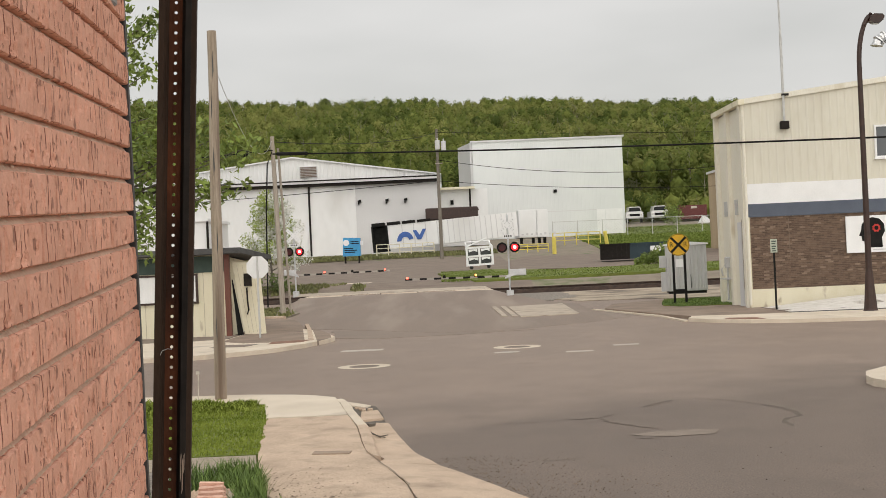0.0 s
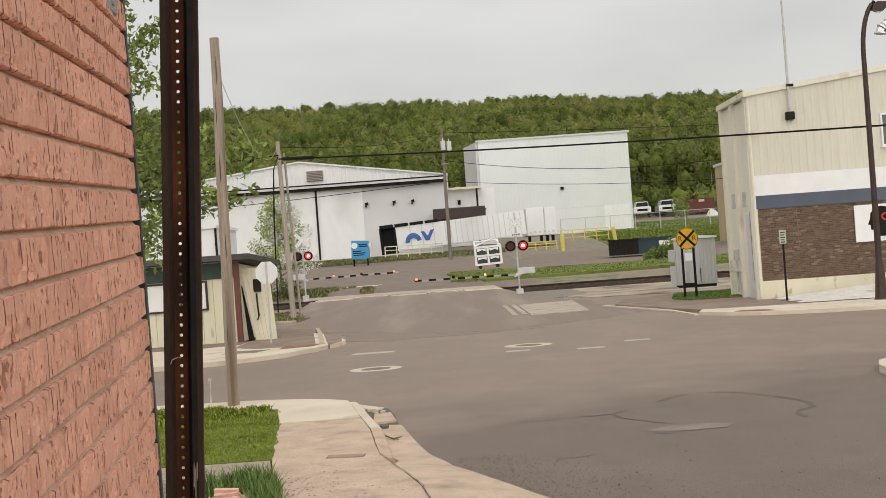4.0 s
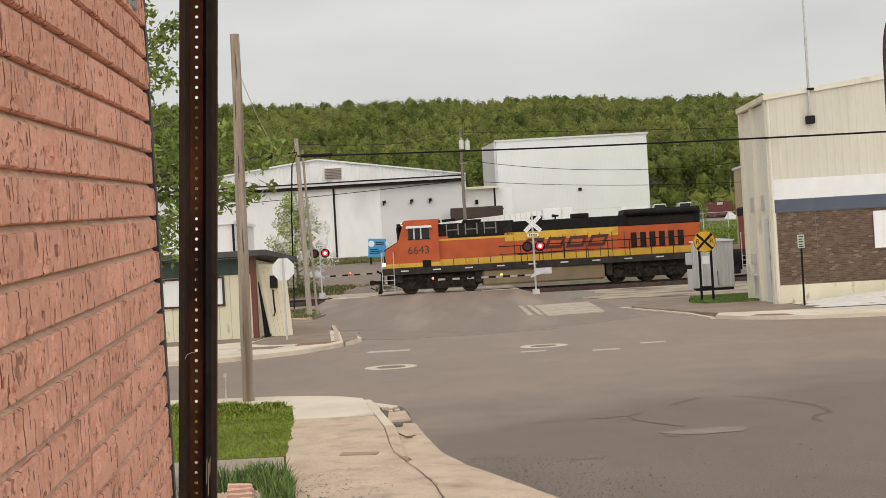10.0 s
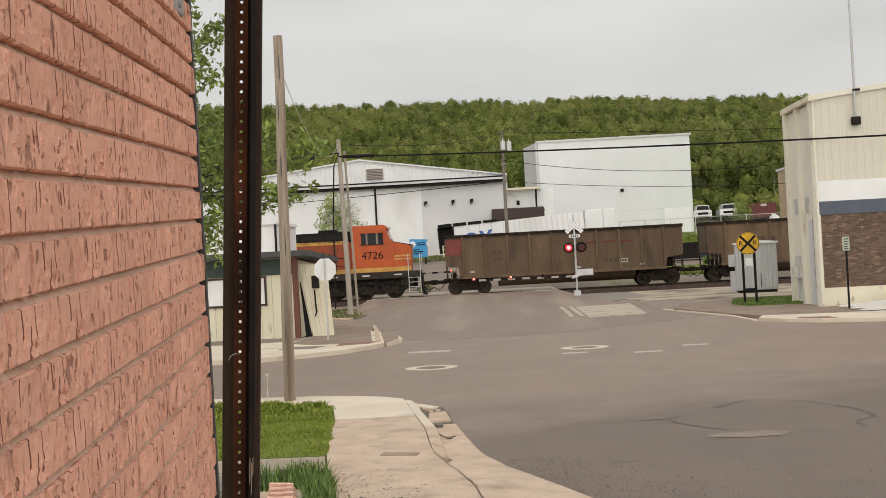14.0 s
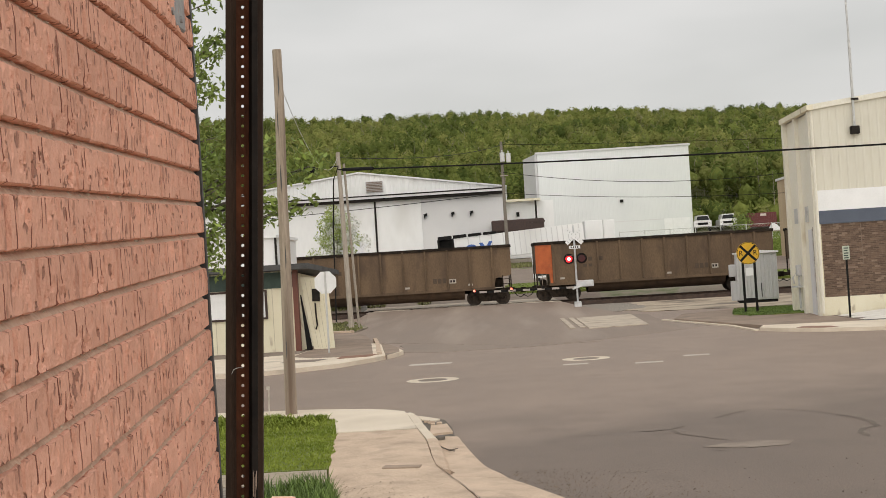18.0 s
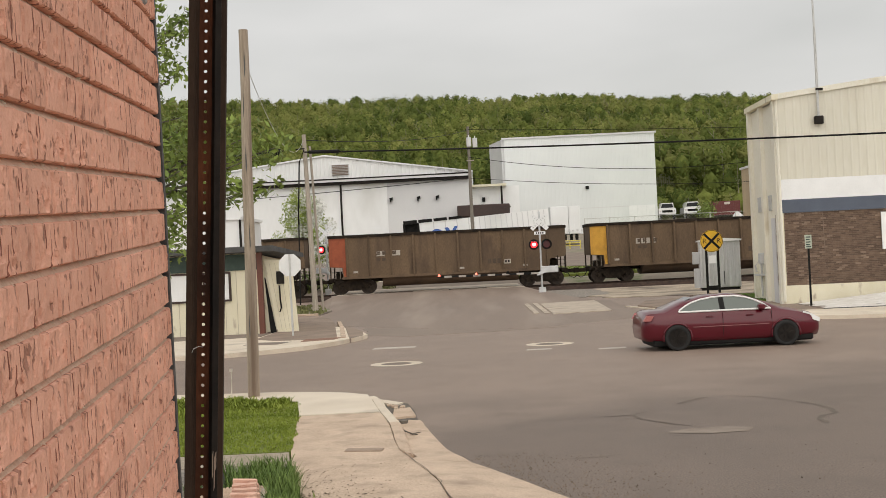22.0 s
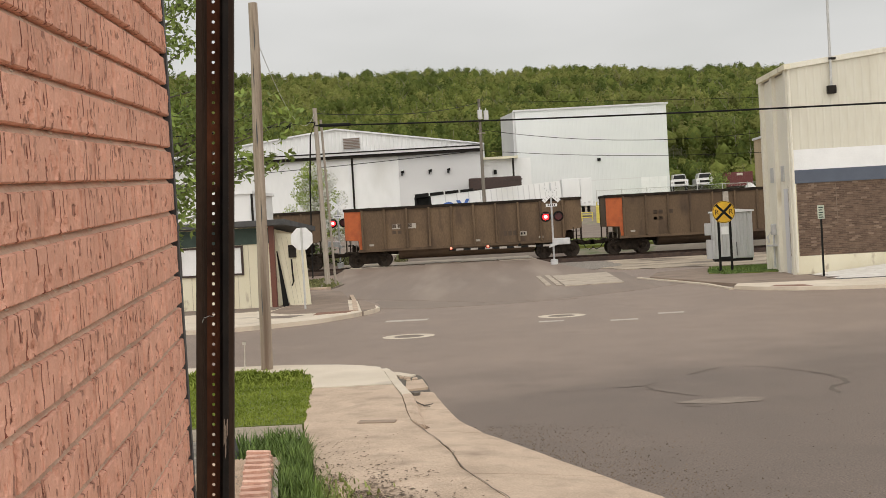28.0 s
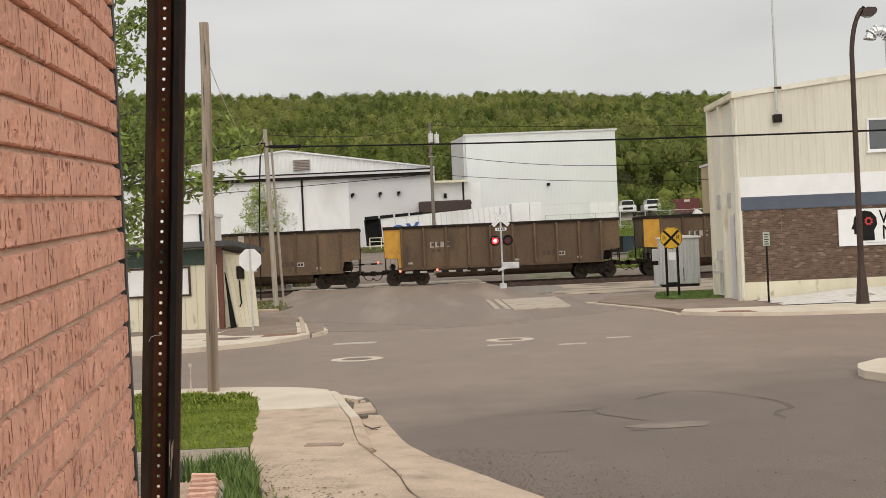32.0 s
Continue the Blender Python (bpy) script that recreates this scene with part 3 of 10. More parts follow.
def slab(name, poly, lift, material, label="", category="pavement", parent=None, kind="structure", drop=0.25):
    """A raised flat piece of ground with upright edges; its top follows the ground."""
    bm = B()
    lo = [bm.verts.new((x, y, high(y) - drop)) for x, y in poly]
    hi = [bm.verts.new((x, y, high(y) + lift)) for x, y in poly]
    n = len(poly)
    for i in range(n):
        bm.faces.new((lo[i], lo[(i + 1) % n], hi[(i + 1) % n], hi[i]))
    f = bm.faces.new(hi)
    bmesh.ops.triangulate(bm, faces=[f])
    ob = new(name, mesh_of(name, bm, material))
    ob.parent = parent
    return tagged(ob, label, category if not parent else "", kind=kind if not parent else "")

# near corner: sidewalk, kerb and gutter along the street, verge
PATCH_DARK = surf("dark_repair", (0.3, 0.228, 0.172), (0.4, 0.305, 0.23), scale=6, rough=0.9, bump=0.3)
near_walk = thing("sidewalk", "cracked tan concrete sidewalk beside the street", "sidewalk", kind="structure")
INNER = [(6.1, -8.0), (1.8, 5.7), (0.9, 8.54), (0.28, 10.63), (-0.22, 12.3), (-0.35, 13.28), (-0.57, 14.14), (-0.93, 15.51), (-1.02, 16.2), (-1.22, 17.97), (-1.4, 19.0), (-1.58, 20.0), (-1.72, 20.96), (-1.85, 21.5)]
OUTER = [(8.9, -8.0), (3.4, 6.0), (2.1, 9.3), (1.4, 11.2), (0.74, 12.74), (-0.2, 15.04), (-0.5, 15.98), (-0.74, 17.42), (-1.07, 19.6), (-1.2, 20.2), (-1.37, 21.14)]
WALK_L = [(1.94, -8.0), (-0.57, 5.7), (-1.09, 8.54), (-1.66, 11.2), (-2.07, 13.4), (-2.36, 14.8), (-2.51, 15.73), (-2.93, 19.33), (-3.23, 21.26)]


def on_line(line, y):
    return float(np.interp(y, [p[1] for p in line], [p[0] for p in line]))


joints = [-8.0, -4.0, 0.0, 4.0, 9.2, 19.3]
for i, (a, b) in enumerate(zip(joints, joints[1:])):
    g = 0.012
    ys = list(np.linspace(a + g, b - g, 14))
    poly = [(on_line(WALK_L, y), y) for y in ys] + [(on_line(INNER, y) - 0.17, y) for y in reversed(ys)]
    slab("slab", poly, 0.125 + 0.008 * ((i * 7) % 3 - 1), CONCRETE, "", parent=near_walk)
slab("repair_strip", [(-1.78, 15.45), (-1.3, 15.36), (-1.28, 15.56), (-1.76, 15.65)], 0.14, PATCH_DARK, "short dark repair in the sidewalk", parent=near_walk)
slab("corner_slab", [(-2.92, 19.32), (-3.23, 21.26), (-4.87, 22.09), (-9.0, 22.7), (-30, 25.2), (-30, 26.6), (-9.0, 23.9), (-5.09, 23.11), (-3.74, 22.93), (-2.9, 22.6), (-2.44, 22.29), (-2.05, 21.85), (-1.9, 21.0), (-1.63, 19.32)],
     0.135, CONCRETE_PALE, "newer pale concrete at the corner", parent=near_walk)

kerb = thing("kerb", "rounded concrete kerb with a crumbling edge", "kerb", kind="structure")
low_end = 15.3
for i, (a, b) in enumerate(zip(INNER[7:], INNER[8:])):
    bm = B()
    n = 5
    ring = None
    for k in range(n + 1):
        q = Vector(a).lerp(Vector(b), k / n)
        low = min(1.0, max(0.35, (q.y - low_end) / 2.4 + 0.4))
        prof = ((-0.16, -0.1), (-0.16, 0.135), (-0.06, 0.142 * low), (-0.01, 0.125 * low), (0.03, 0.06 * low), (0.05, -0.1))
        ring2 = [bm.verts.new((q.x + d + 0.012 * noise.noise((q.y * 5, z * 9, 1)), q.y + (0.006 if k == 0 else -0.006 if k == n else 0), z + 0.012 * noise.noise((q.x * 5, q.y * 5, z)))) for d, z in prof]
        if ring:
            for j in range(5):
                bm.faces.new((ring[j], ring2[j], ring2[j + 1], ring[j + 1]))
        else:
            bm.faces.new(ring2)
        ring = ring2
    bm.faces.new(list(reversed(ring)))
    part("kerb_stone", bm, CONCRETE_PALE if i > 1 else CONCRETE, kerb)

gutter = thing("gutter", "broken concrete gutter apron at road level", "gutter", kind="structure")
gj = [-8.0, -4.0, 0.0, 3.0, 6.0, 9.1, 12.0, 14.9, 17.0, 18.95]
for i, (a, b) in enumerate(zip(gj, gj[1:])):
    ys = list(np.linspace(a + 0.008, b - 0.008, 7))
    bm = B()
    rows = []
    for y in ys:
        full = min(1.0, max(0.0, (y - 14.2) / 1.6))
        x0, x1 = on_line(INNER, y) + (0.02 if full > 0.5 else -0.15), on_line(OUTER, y) + 0.05 * noise.noise((y * 3, 1, 0))
        z0 = 0.118 * (1 - full) + 0.035 * full
        rows.append([bm.verts.new(p) for p in ((x0, y, -0.1), (x0, y, z0), ((x0 + x1) / 2, y, z0 * 0.55 + 0.012), (x1, y, 0.02), (x1, y, -0.1))])
    for r0, r1 in zip(rows, rows[1:]):
        for j in range(4):
            bm.faces.new((r0[j], r0[j + 1], r1[j + 1], r1[j]))
    bm.faces.new(rows[0])
    bm.faces.new(list(reversed(rows[-1])))
    part("apron_slab", bm, CONCRETE, gutter)
# dark soil sheet that also stands in for shade in the gaps
slab("gutter_soil", [(-1.0, 18.8), (-1.12, 20.1), (-1.3, 21.2), (-1.75, 21.6), (-1.66, 20.3), (-1.42, 18.6)], 0.02, BARK, "dark bed of soil and painted shade in the broken gutter", parent=gutter)
# the loose piece of the gutter, heaved and tilted
bm = B()
prism(bm, [(-1.47, 20.2), (-1.21, 20.36), (-1.06, 19.28), (-1.42, 19.12)], -0.05, 0.055, "z")
part("broken_piece", bm, CONCRETE, gutter)
bm = B()
prism(bm, [(-2.42, 22.27), (-1.73, 21.69), (-1.37, 21.14), (-1.46, 20.9), (-1.7, 21.2), (-2.06, 21.83)], -0.05, 0.045, "z")
part("corner_kerb", bm, CONCRETE_PALE, gutter)
for k, (x, y, s) in enumerate(((-1.5, 20.7, 0.05), (-1.36, 20.6, 0.04), (-1.6, 20.9, 0.035), (-1.46, 20.5, 0.03))):
    bm = B()
    box(bm, x - s, x + s * 1.3, y - s, y + s * 2, 0.01, 0.04 + s * 0.4, ch=s * 0.3)
    part("rubble", bm, CONCRETE, gutter)
bm = B()
tube(bm, [(-1.27, 17.9, 0.055), (-1.16, 17.6, 0.065), (-1.01, 17.25, 0.055), (-0.9, 17.37, 0.06)], [0.01, 0.016, 0.015, 0.007], 6)
tube(bm, [(-1.02, 17.27, 0.055), (-0.93, 17.1, 0.065)], 0.008, 6)
solid("fallen_branch", bm, BARK, "dark dead branch lying in the gutter", "branch")
bm = B()
prism(bm, [(-1.29, 18.6), (-1.24, 18.48), (-1.16, 18.52), (-1.15, 18.66), (-1.21, 18.78)], 0.03, 0.075, "z")
solid("leaf_litter", bm, BARK, "clump of dark wet leaves in the gutter", "litter")

PATH_GRAVEL = surf("pale_path_gravel", (0.3, 0.25, 0.19), (0.42, 0.355, 0.275), scale=5, rough=0.95, bump=0.5, fine=45, detail=7, stain=(0.16, 0.18, 0.07), stain_scale=2.0, stain_at=(0.58, 0.7))
slab("verge", [(-2.47, 15.74), (-2.89, 19.33), (-3.19, 21.25), (-4.87, 22.08), (-9.0, 22.68), (-30, 25.18), (-30, 15.74)], 0.12, LAWN_SOIL, "mown grass verge between path and street", "lawn")
slab("side_path", [(-2.38, 14.8), (-2.53, 15.73), (-30, 15.73), (-30, 14.8)], 0.11, PATH_GRAVEL, "narrow grey gravel strip across the verge", "path")
slab("planting_bed", [(1.92, -8.0), (-0.6, 5.7), (-1.11, 8.54), (-1.68, 11.2), (-2.09, 13.4), (-2.38, 14.79), (-30, 14.79), (-30, -8.0)], 0.1, GRAVEL, "pebbled planting bed beside the brick wall", "garden bed")


def blades(name, spots, length, material, label, category="grass", width=0.012, bend=0.45, seed=3):
    """Grass: each blade two joined slips, in one mesh."""
    rng = np.random.default_rng(seed)
    V, F = [], []
    for x, y, z in spots:
        a = rng.uniform(0, 2 * math.pi)
        h = length * rng.uniform(0.55, 1.15)
        dx, dy = math.cos(a), math.sin(a)
        w = width * rng.uniform(0.7, 1.3)
        b = bend * rng.uniform(0.2, 1.0) * h
        px, py = -dy * w, dx * w
        i = len(V)
        V += [(x - px, y - py, z), (x + px, y + py, z), (x + dx * b * 0.35 + px * 0.8, y + dy * b * 0.35 + py * 0.8, z + h * 0.62), (x + dx * b * 0.35 - px * 0.8, y + dy * b * 0.35 - py * 0.8, z + h * 0.62),
              (x + dx * b, y + dy * b, z + h * 0.97)]
        F += [(i, i + 1, i + 2, i + 3), (i + 3, i + 2, i + 4)]
    return raw(name, V, F, material, label, category, "stuff")


GRASS_TALL = surf("tall_grass_blades", (0.075, 0.13, 0.024), (0.17, 0.245, 0.052), scale=1.2, rough=0.75, bump=0, fine=8, island=0.3)
rng = np.random.default_rng(11)


def lawn_back(x):
    return float(np.interp(-x, (3.2, 4.87, 9.0, 30), (21.2, 22.05, 22.65, 25.1)))


spots = []
while len(spots) < 26000:
    x, y = rng.uniform(-7.0, -2.5), rng.uniform(15.74, 22.3)
    if x < on_line([(-2.53, 15.74), (-2.95, 19.33), (-3.25, 21.25), (-3.4, 22.3)], y) + 0.04 + 0.06 * noise.noise((y * 2, 0, 0)) and y < lawn_back(x):
        spots.append((x, y, 0.11))
blades("lawn_grass", spots, 0.045, GRASS, "short bright green mown grass", width=0.011)
spots = [(-4.1 + rng.normal(0, 0.9), 21.3 + rng.normal(0, 0.55), 0.1) for _ in range(9000)]
spots = [s for s in spots if s[0] < -3.35 and s[1] < lawn_back(s[0])]
blades("rough_grass", [p for p in spots if noise.noise((p[0] * 1.6, p[1] * 2.2, 4)) > -0.15], 0.125, GRASS, "longer weedy grass round the foot of the pole", width=0.015, bend=1.2, seed=5)
spots = []
while len(spots) < 3200:
    y = rng.uniform(10.2, 13.9)
    x = on_line(WALK_L, y) - abs(rng.normal(0, 0.42)) - 0.04
    if y > 12.45 or x > -2.43 + (12.3 - y) * 0.169 + 0.2:
        if noise.noise((x * 2.5, y * 2.5, 4)) > -0.3:
            spots.append((x, y, 0.09))
blades("tall_grass", spots, 0.3, GRASS_TALL, "tall dark green grass along the bed's edge", width=0.009, bend=0.6, seed=7)

# scalloped edging stones of the bed
EDGE_BRICK = surf("pale_pink_brick", (0.6, 0.34, 0.25), (0.76, 0.5, 0.39), scale=9, rough=0.9, bump=0.3, fine=90, vary=0.12)
edging = thing("bed_edging", "row of pink scalloped edging bricks on a timber board", "edging")
bm = B()
prism(bm, [(-0.12, -0.026), (-0.12, 0.026), (0.07, 0.026), (0.11, 0.018), (0.125, 0.0), (0.11, -0.02), (0.07, -0.026)], 0.0, 0.085, "z")
edging_me = mesh_of("edging_brick", bm, EDGE_BRICK)
for k in range(62):
    y = 8.4 + k * 0.063
    q = noise.noise((k * 1.7, 0, 0))
    shared("edging_brick", edging_me, edging, pose(-2.43 + (12.3 - y) * 0.169 + 0.03 * q, y, 0.28 + 0.012 * ((k * 7) % 4), 10 + 6 * q, 3 * ((k * 5) % 3 - 1), 4 + 7 * q))
bm = B()
prism(bm, [(-1.57, 8.1), (-2.27, 12.25), (-2.23, 12.25), (-1.53, 8.1)], 0.0, 0.3, "z")
part("board", bm, OLD_WOOD, edging)
bm = B()
prism(bm, [(-2.6, 8.1), (-2.95, 12.4), (-2.27, 12.4), (-1.57, 8.1)], 0.0, 0.28, "z")
part("backing", bm, GRAVEL, edging)

# ---------------------------------------------------------------- brick wall close by
WU = Vector((-0.089, 0.995, 0.05)).normalized()
WN = WU.cross(Vector((0, 0, 1))).normalized()
if WN.x < 0:
    WN = -WN
WV = WN.cross(WU) if WN.cross(WU).z > 0 else WU.cross(WN)
W0 = Vector((-0.571, 1.57, 2.6275))
WALL_M = Matrix((WU, -WN, WV)).transposed().to_4x4()
WALL_M.translation = W0
S_END = 1.06


def bow(s):
    """The wall bellies out a little towards the street."""
    near = 0.0128 * (max(0.0, 0.78 - s) / 0.72) ** 1.35
    if s < -0.6:
        return near + 0.0132 + 0.11 * (s + 0.6)
    return near + 0.018 - (0.05 if s > 0.5 else 0.004) * (s - 0.5) ** 2


brick_wall = thing("brick_building_wall", "pink rough-faced brick wall with tan mortar", "brick wall", WALL_M, kind="structure")
COURSE, LONG = 0.0677, 0.203
brick_meshes = []
for k in range(8):
    bm = B()
    r = random.Random(k)
    L2, H2 = LONG - 0.011, COURSE - 0.0095
    # each face is torn: one to three upright splits, and clusters of pits
    cuts = sorted(q + r.uniform(-0.006, 0.006) for q in r.sample((0.026, 0.048, 0.071, 0.094, 0.117, 0.14, 0.163), 2 + k % 3))
    reach = {c: r.choice(((0, 1), (0, 1), (0.35, 1), (0.5, 0.95), (0, 0.6), (0, 0.8), (0.15, 0.55))) for c in cuts}
    pits = []
    for q in range(3):
        cx, cz = r.uniform(0.02, L2 - 0.02), r.uniform(0.012, H2 - 0.012)
        for w in range(r.randint(3, 8)):
            pits.append((cx + r.gauss(0, 0.014), cz + r.gauss(0, 0.011), r.uniform(0.0025, 0.0052), r.uniform(0.004, 0.011), r.uniform(0.0025, 0.0058)))
    xs = sorted(set([0.0, 0.0022, L2 - 0.0022, L2] + [x for x in (0.0062 + q * 0.0043 for q in range(44)) if x < L2 - 0.004 and all(abs(x - c) > 0.004 for c in cuts)] + [c + d for c in cuts for d in (-0.0019, 0.0, 0.0017)]))
    nx, nz = len(xs) - 1, 13
    zs = [0.0, 0.0022] + [0.0022 + (H2 - 0.0044) * q / 11 for q in range(1, 11)] + [H2 - 0.0022, H2]
    fr = {}
    for i in range(nx + 1):
        for j in range(nz + 1):
            x, z = xs[i], zs[j]
            edge = i in (0, nx) or j in (0, nz)
            d = (0.0042 if edge else 0.0) + 0.0017 * noise.noise((x * 26, z * 20, k * 7.7)) + 0.0011 * noise.noise((x * 95, z * 52, k * 3.1))
            for px_, pz_, rx, rz, dp in pits:
                e = ((x - px_) / rx) ** 2 + ((z - pz_) / rz) ** 2
                d += 1.15 * dp * max(0.0, 1 - e) - 0.0011 * max(0.0, 1 - abs(e - 1.9))
            shift = 0.0
            for c in cuts:
                lo_, hi_ = reach[c]
                if abs(x - c) < 0.0022:
                    shift = 0.0016 * math.sin(z * 70 + k) + 0.0008 * noise.noise((z * 150, k, c * 40))
                    if abs(x - c) < 0.0005 and lo_ * H2 <= z <= hi_ * H2:
                        d += 0.0062
            bump_z = 0.0009 * noise.noise((x * 32, k * 5.0, 1.0 if z > H2 / 2 else 9.0)) if j < 2 or j > nz - 2 else 0.0
            fr[i, j] = bm.verts.new((x + (shift if 0 < i < nx else 0.0), d, z + bump_z))
    for i in range(nx):
        for j in range(nz):
            fc = bm.faces.new((fr[i, j], fr[i + 1, j], fr[i + 1, j + 1], fr[i, j + 1]))
            x, z = (xs[i] + xs[i + 1]) / 2, (zs[j] + zs[j + 1]) / 2
            # split faces take the painted shade colour
            split = any(abs(x - c) < 0.0019 and reach[c][0] * H2 <= z <= reach[c][1] * H2 for c in cuts)
            fc.material_index = 1 if split else 0
    rim = [fr[i, 0] for i in range(nx + 1)] + [fr[nx, j] for j in range(1, nz + 1)] + [fr[i, nz] for i in range(nx - 1, -1, -1)] + [fr[0, j] for j in range(nz - 1, 0, -1)]
    bk = [bm.verts.new((v.co.x, 0.045, v.co.z)) for v in rim]
    for i in range(len(rim)):
        bm.faces.new((rim[i], bk[i], bk[(i + 1) % len(rim)], rim[(i + 1) % len(rim)]))
    brick_meshes.append(mesh_of("brick", bm, BRICK))
    brick_meshes[-1].materials.append(BRICK_GAP_SHADE)
bm = B()
ss = [-7.0, -5.0, -3.0, -2.0] + [-1.6 + 0.14 * i for i in range(20)]
ss = [s for s in ss if s < S_END] + [S_END]
lo = [(s, -bow(s) + 0.032) for s in ss]
lo2 = [(s, -bow(s) + 0.25) for s in ss]
ring = [[bm.verts.new((s, d, z)) for s, d in lo] for z in (-2.9, 1.9)]
back = [[bm.verts.new((s, d, z)) for s, d in lo2] for z in (-2.9, 1.9)]
for i in range(len(ss) - 1):
    bm.faces.new((ring[0][i], ring[0][i + 1], ring[1][i + 1], ring[1][i]))
    bm.faces.new((back[0][i], back[0][i + 1], back[1][i + 1], back[1][i]))
bm.faces.new((ring[0][-1], back[0][-1], back[1][-1], ring[1][-1]))
part("mortar_bed", bm, MORTAR, brick_wall)
ss[-1] = S_END - 0.03
for c in range(-38, 28):
    bm = B()
    z = c * COURSE - 0.012
    f = [bm.verts.new((s, -bow(s) + 0.0045, z + 0.0005)) for s in ss]
    g = [bm.verts.new((s, -bow(s) + 0.0145, z + 0.0135)) for s in ss]
    h = [bm.verts.new((s, -bow(s) + 0.04, z + 0.0005)) for s in ss]
    q = [bm.verts.new((s, -bow(s) + 0.04, z + 0.0135)) for s in ss]
    for i in range(len(ss) - 1):
        bm.faces.new((f[i], f[i + 1], g[i + 1], g[i]))
        bm.faces.new((f[i], h[i], h[i + 1], f[i + 1]))
        bm.faces.new((g[i], g[i + 1], q[i + 1], q[i]))
    part("mortar_joint", bm, MORTAR, brick_wall)
ss[-1] = S_END
r = random.Random(21)
V, F = [], []
for k in range(260):
    c, q = r.randrange(-14, 6), r.uniform(-0.3, 1.0)
    e, z = r.uniform(0.0015, 0.0042), c * COURSE - 0.011 + r.uniform(0, 0.006)
    i = len(V)
    V += [(q - e, -bow(q) + 0.012, z), (q + e, -bow(q) + 0.012, z), (q, -bow(q) + 0.012, z + 2.2 * e), (q, -bow(q) + 0.006, z + e)]
    F += [(i, i + 1, i + 3), (i + 1, i + 2, i + 3), (i + 2, i, i + 3)]
raw("mortar_crumb", V, F, CONCRETE_PALE, "pale crumbs of mortar in the joints", kind="stuff", parent=brick_wall)
bm = B()
prism(bm, [(S_END - 0.002, -0.004), (S_END + 0.03, -0.002), (S_END + 0.03, 0.3), (S_END - 0.002, 0.3)], -2.9, 1.9, "z")
part("corner_flashing", bm, surf("dull_grey_strip", (0.035, 0.035, 0.036), (0.075, 0.075, 0.075), scale=4, rough=0.6), brick_wall, "dark metal corner strip")
bm = B()
box(bm, 0.70, 0.92, -0.014, 0.03, 0.415, 0.62, ch=0.004)
for s in (0.76, 0.86):
    tube(bm, [(s, -0.019, 0.435), (s, -0.014, 0.435)], 0.008, 8)
part("junction_box", bm, surf("weathered_zinc", (0.22, 0.22, 0.22), (0.33, 0.33, 0.33), scale=4, rough=0.6), brick_wall, "small grey metal box on the wall")


# Upright joints: shallow strips, their shade put into a dark colour.
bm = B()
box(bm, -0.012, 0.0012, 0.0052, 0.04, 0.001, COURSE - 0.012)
joint_me = mesh_of("upright_joint", bm, BRICK_GAP_SHADE)


bm = B()
prism(bm, [(-7.0, 0.95), (S_END + 0.03, 0.31), (S_END + 0.03, 6.0), (-7.0, 6.0)], -2.9, 1.9, "z")
part("building_body", bm, GREY_METAL, brick_wall, "plain grey rendered rear of the building")
bm = B()
prism(bm, [(-7.2, 0.6), (S_END + 0.2, -0.12), (S_END + 0.2, 6.2), (-7.2, 6.2)], 1.9, 2.05, "z")
part("roof", bm, BLACK_ROOF, brick_wall, "flat dark roof")


def lay_bricks():
    r = random.Random(4)
    V, F = [], []
    for c in range(-38, 28):
        for k in range(-34, 6):
            s = k * LONG + (0.0 if c % 2 else LONG / 2) - 0.09
            e = min(s + LONG - 0.007, S_END)
            if s < -6.9 or e - s < 0.03 or (-17 <= c < 14 and s >= -0.62):
                continue
            z0, z1 = c * COURSE, (c + 1) * COURSE - 0.0095
            i = len(V)
            V += [(s, -bow(s), z0), (e, -bow(e), z0), (e, -bow(e), z1), (s, -bow(s), z1), (s, -bow(s) + 0.04, z0), (e, -bow(e) + 0.04, z0), (e, -bow(e) + 0.04, z1), (s, -bow(s) + 0.04, z1)]
            F += [(i, i + 1, i + 2, i + 3), (i, i + 4, i + 5, i + 1), (i + 3, i + 2, i + 6, i + 7), (i, i + 3, i + 7, i + 4), (i + 1, i + 5, i + 6, i + 2)]
    raw("brick_rest", V, F, BRICK_J, "more pink brick courses", kind="stuff", parent=brick_wall)
    for c in range(-17, 14):
        off = 0.0 if c % 2 else LONG / 2
        for k in range(-4, 6):
            s = k * LONG + off - 0.09
            if s < -0.62 or S_END - s < 0.025:
                continue
            z = c * COURSE
            m = Matrix.Translation((s, -bow(s) + r.uniform(-0.0015, 0.0015), z)) @ Matrix.Rotation(math.atan((bow(s) - bow(s + LONG)) / LONG), 4, "Z")
            cut = min(1.0, (S_END - s) / LONG)
            shared("brick", brick_meshes[r.randrange(8)], brick_wall, m @ Matrix.Diagonal((cut, 1, 1, 1)))
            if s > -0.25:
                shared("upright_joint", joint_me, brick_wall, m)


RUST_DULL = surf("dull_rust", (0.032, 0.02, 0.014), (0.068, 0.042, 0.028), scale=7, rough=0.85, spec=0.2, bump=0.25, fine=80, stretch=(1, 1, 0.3))
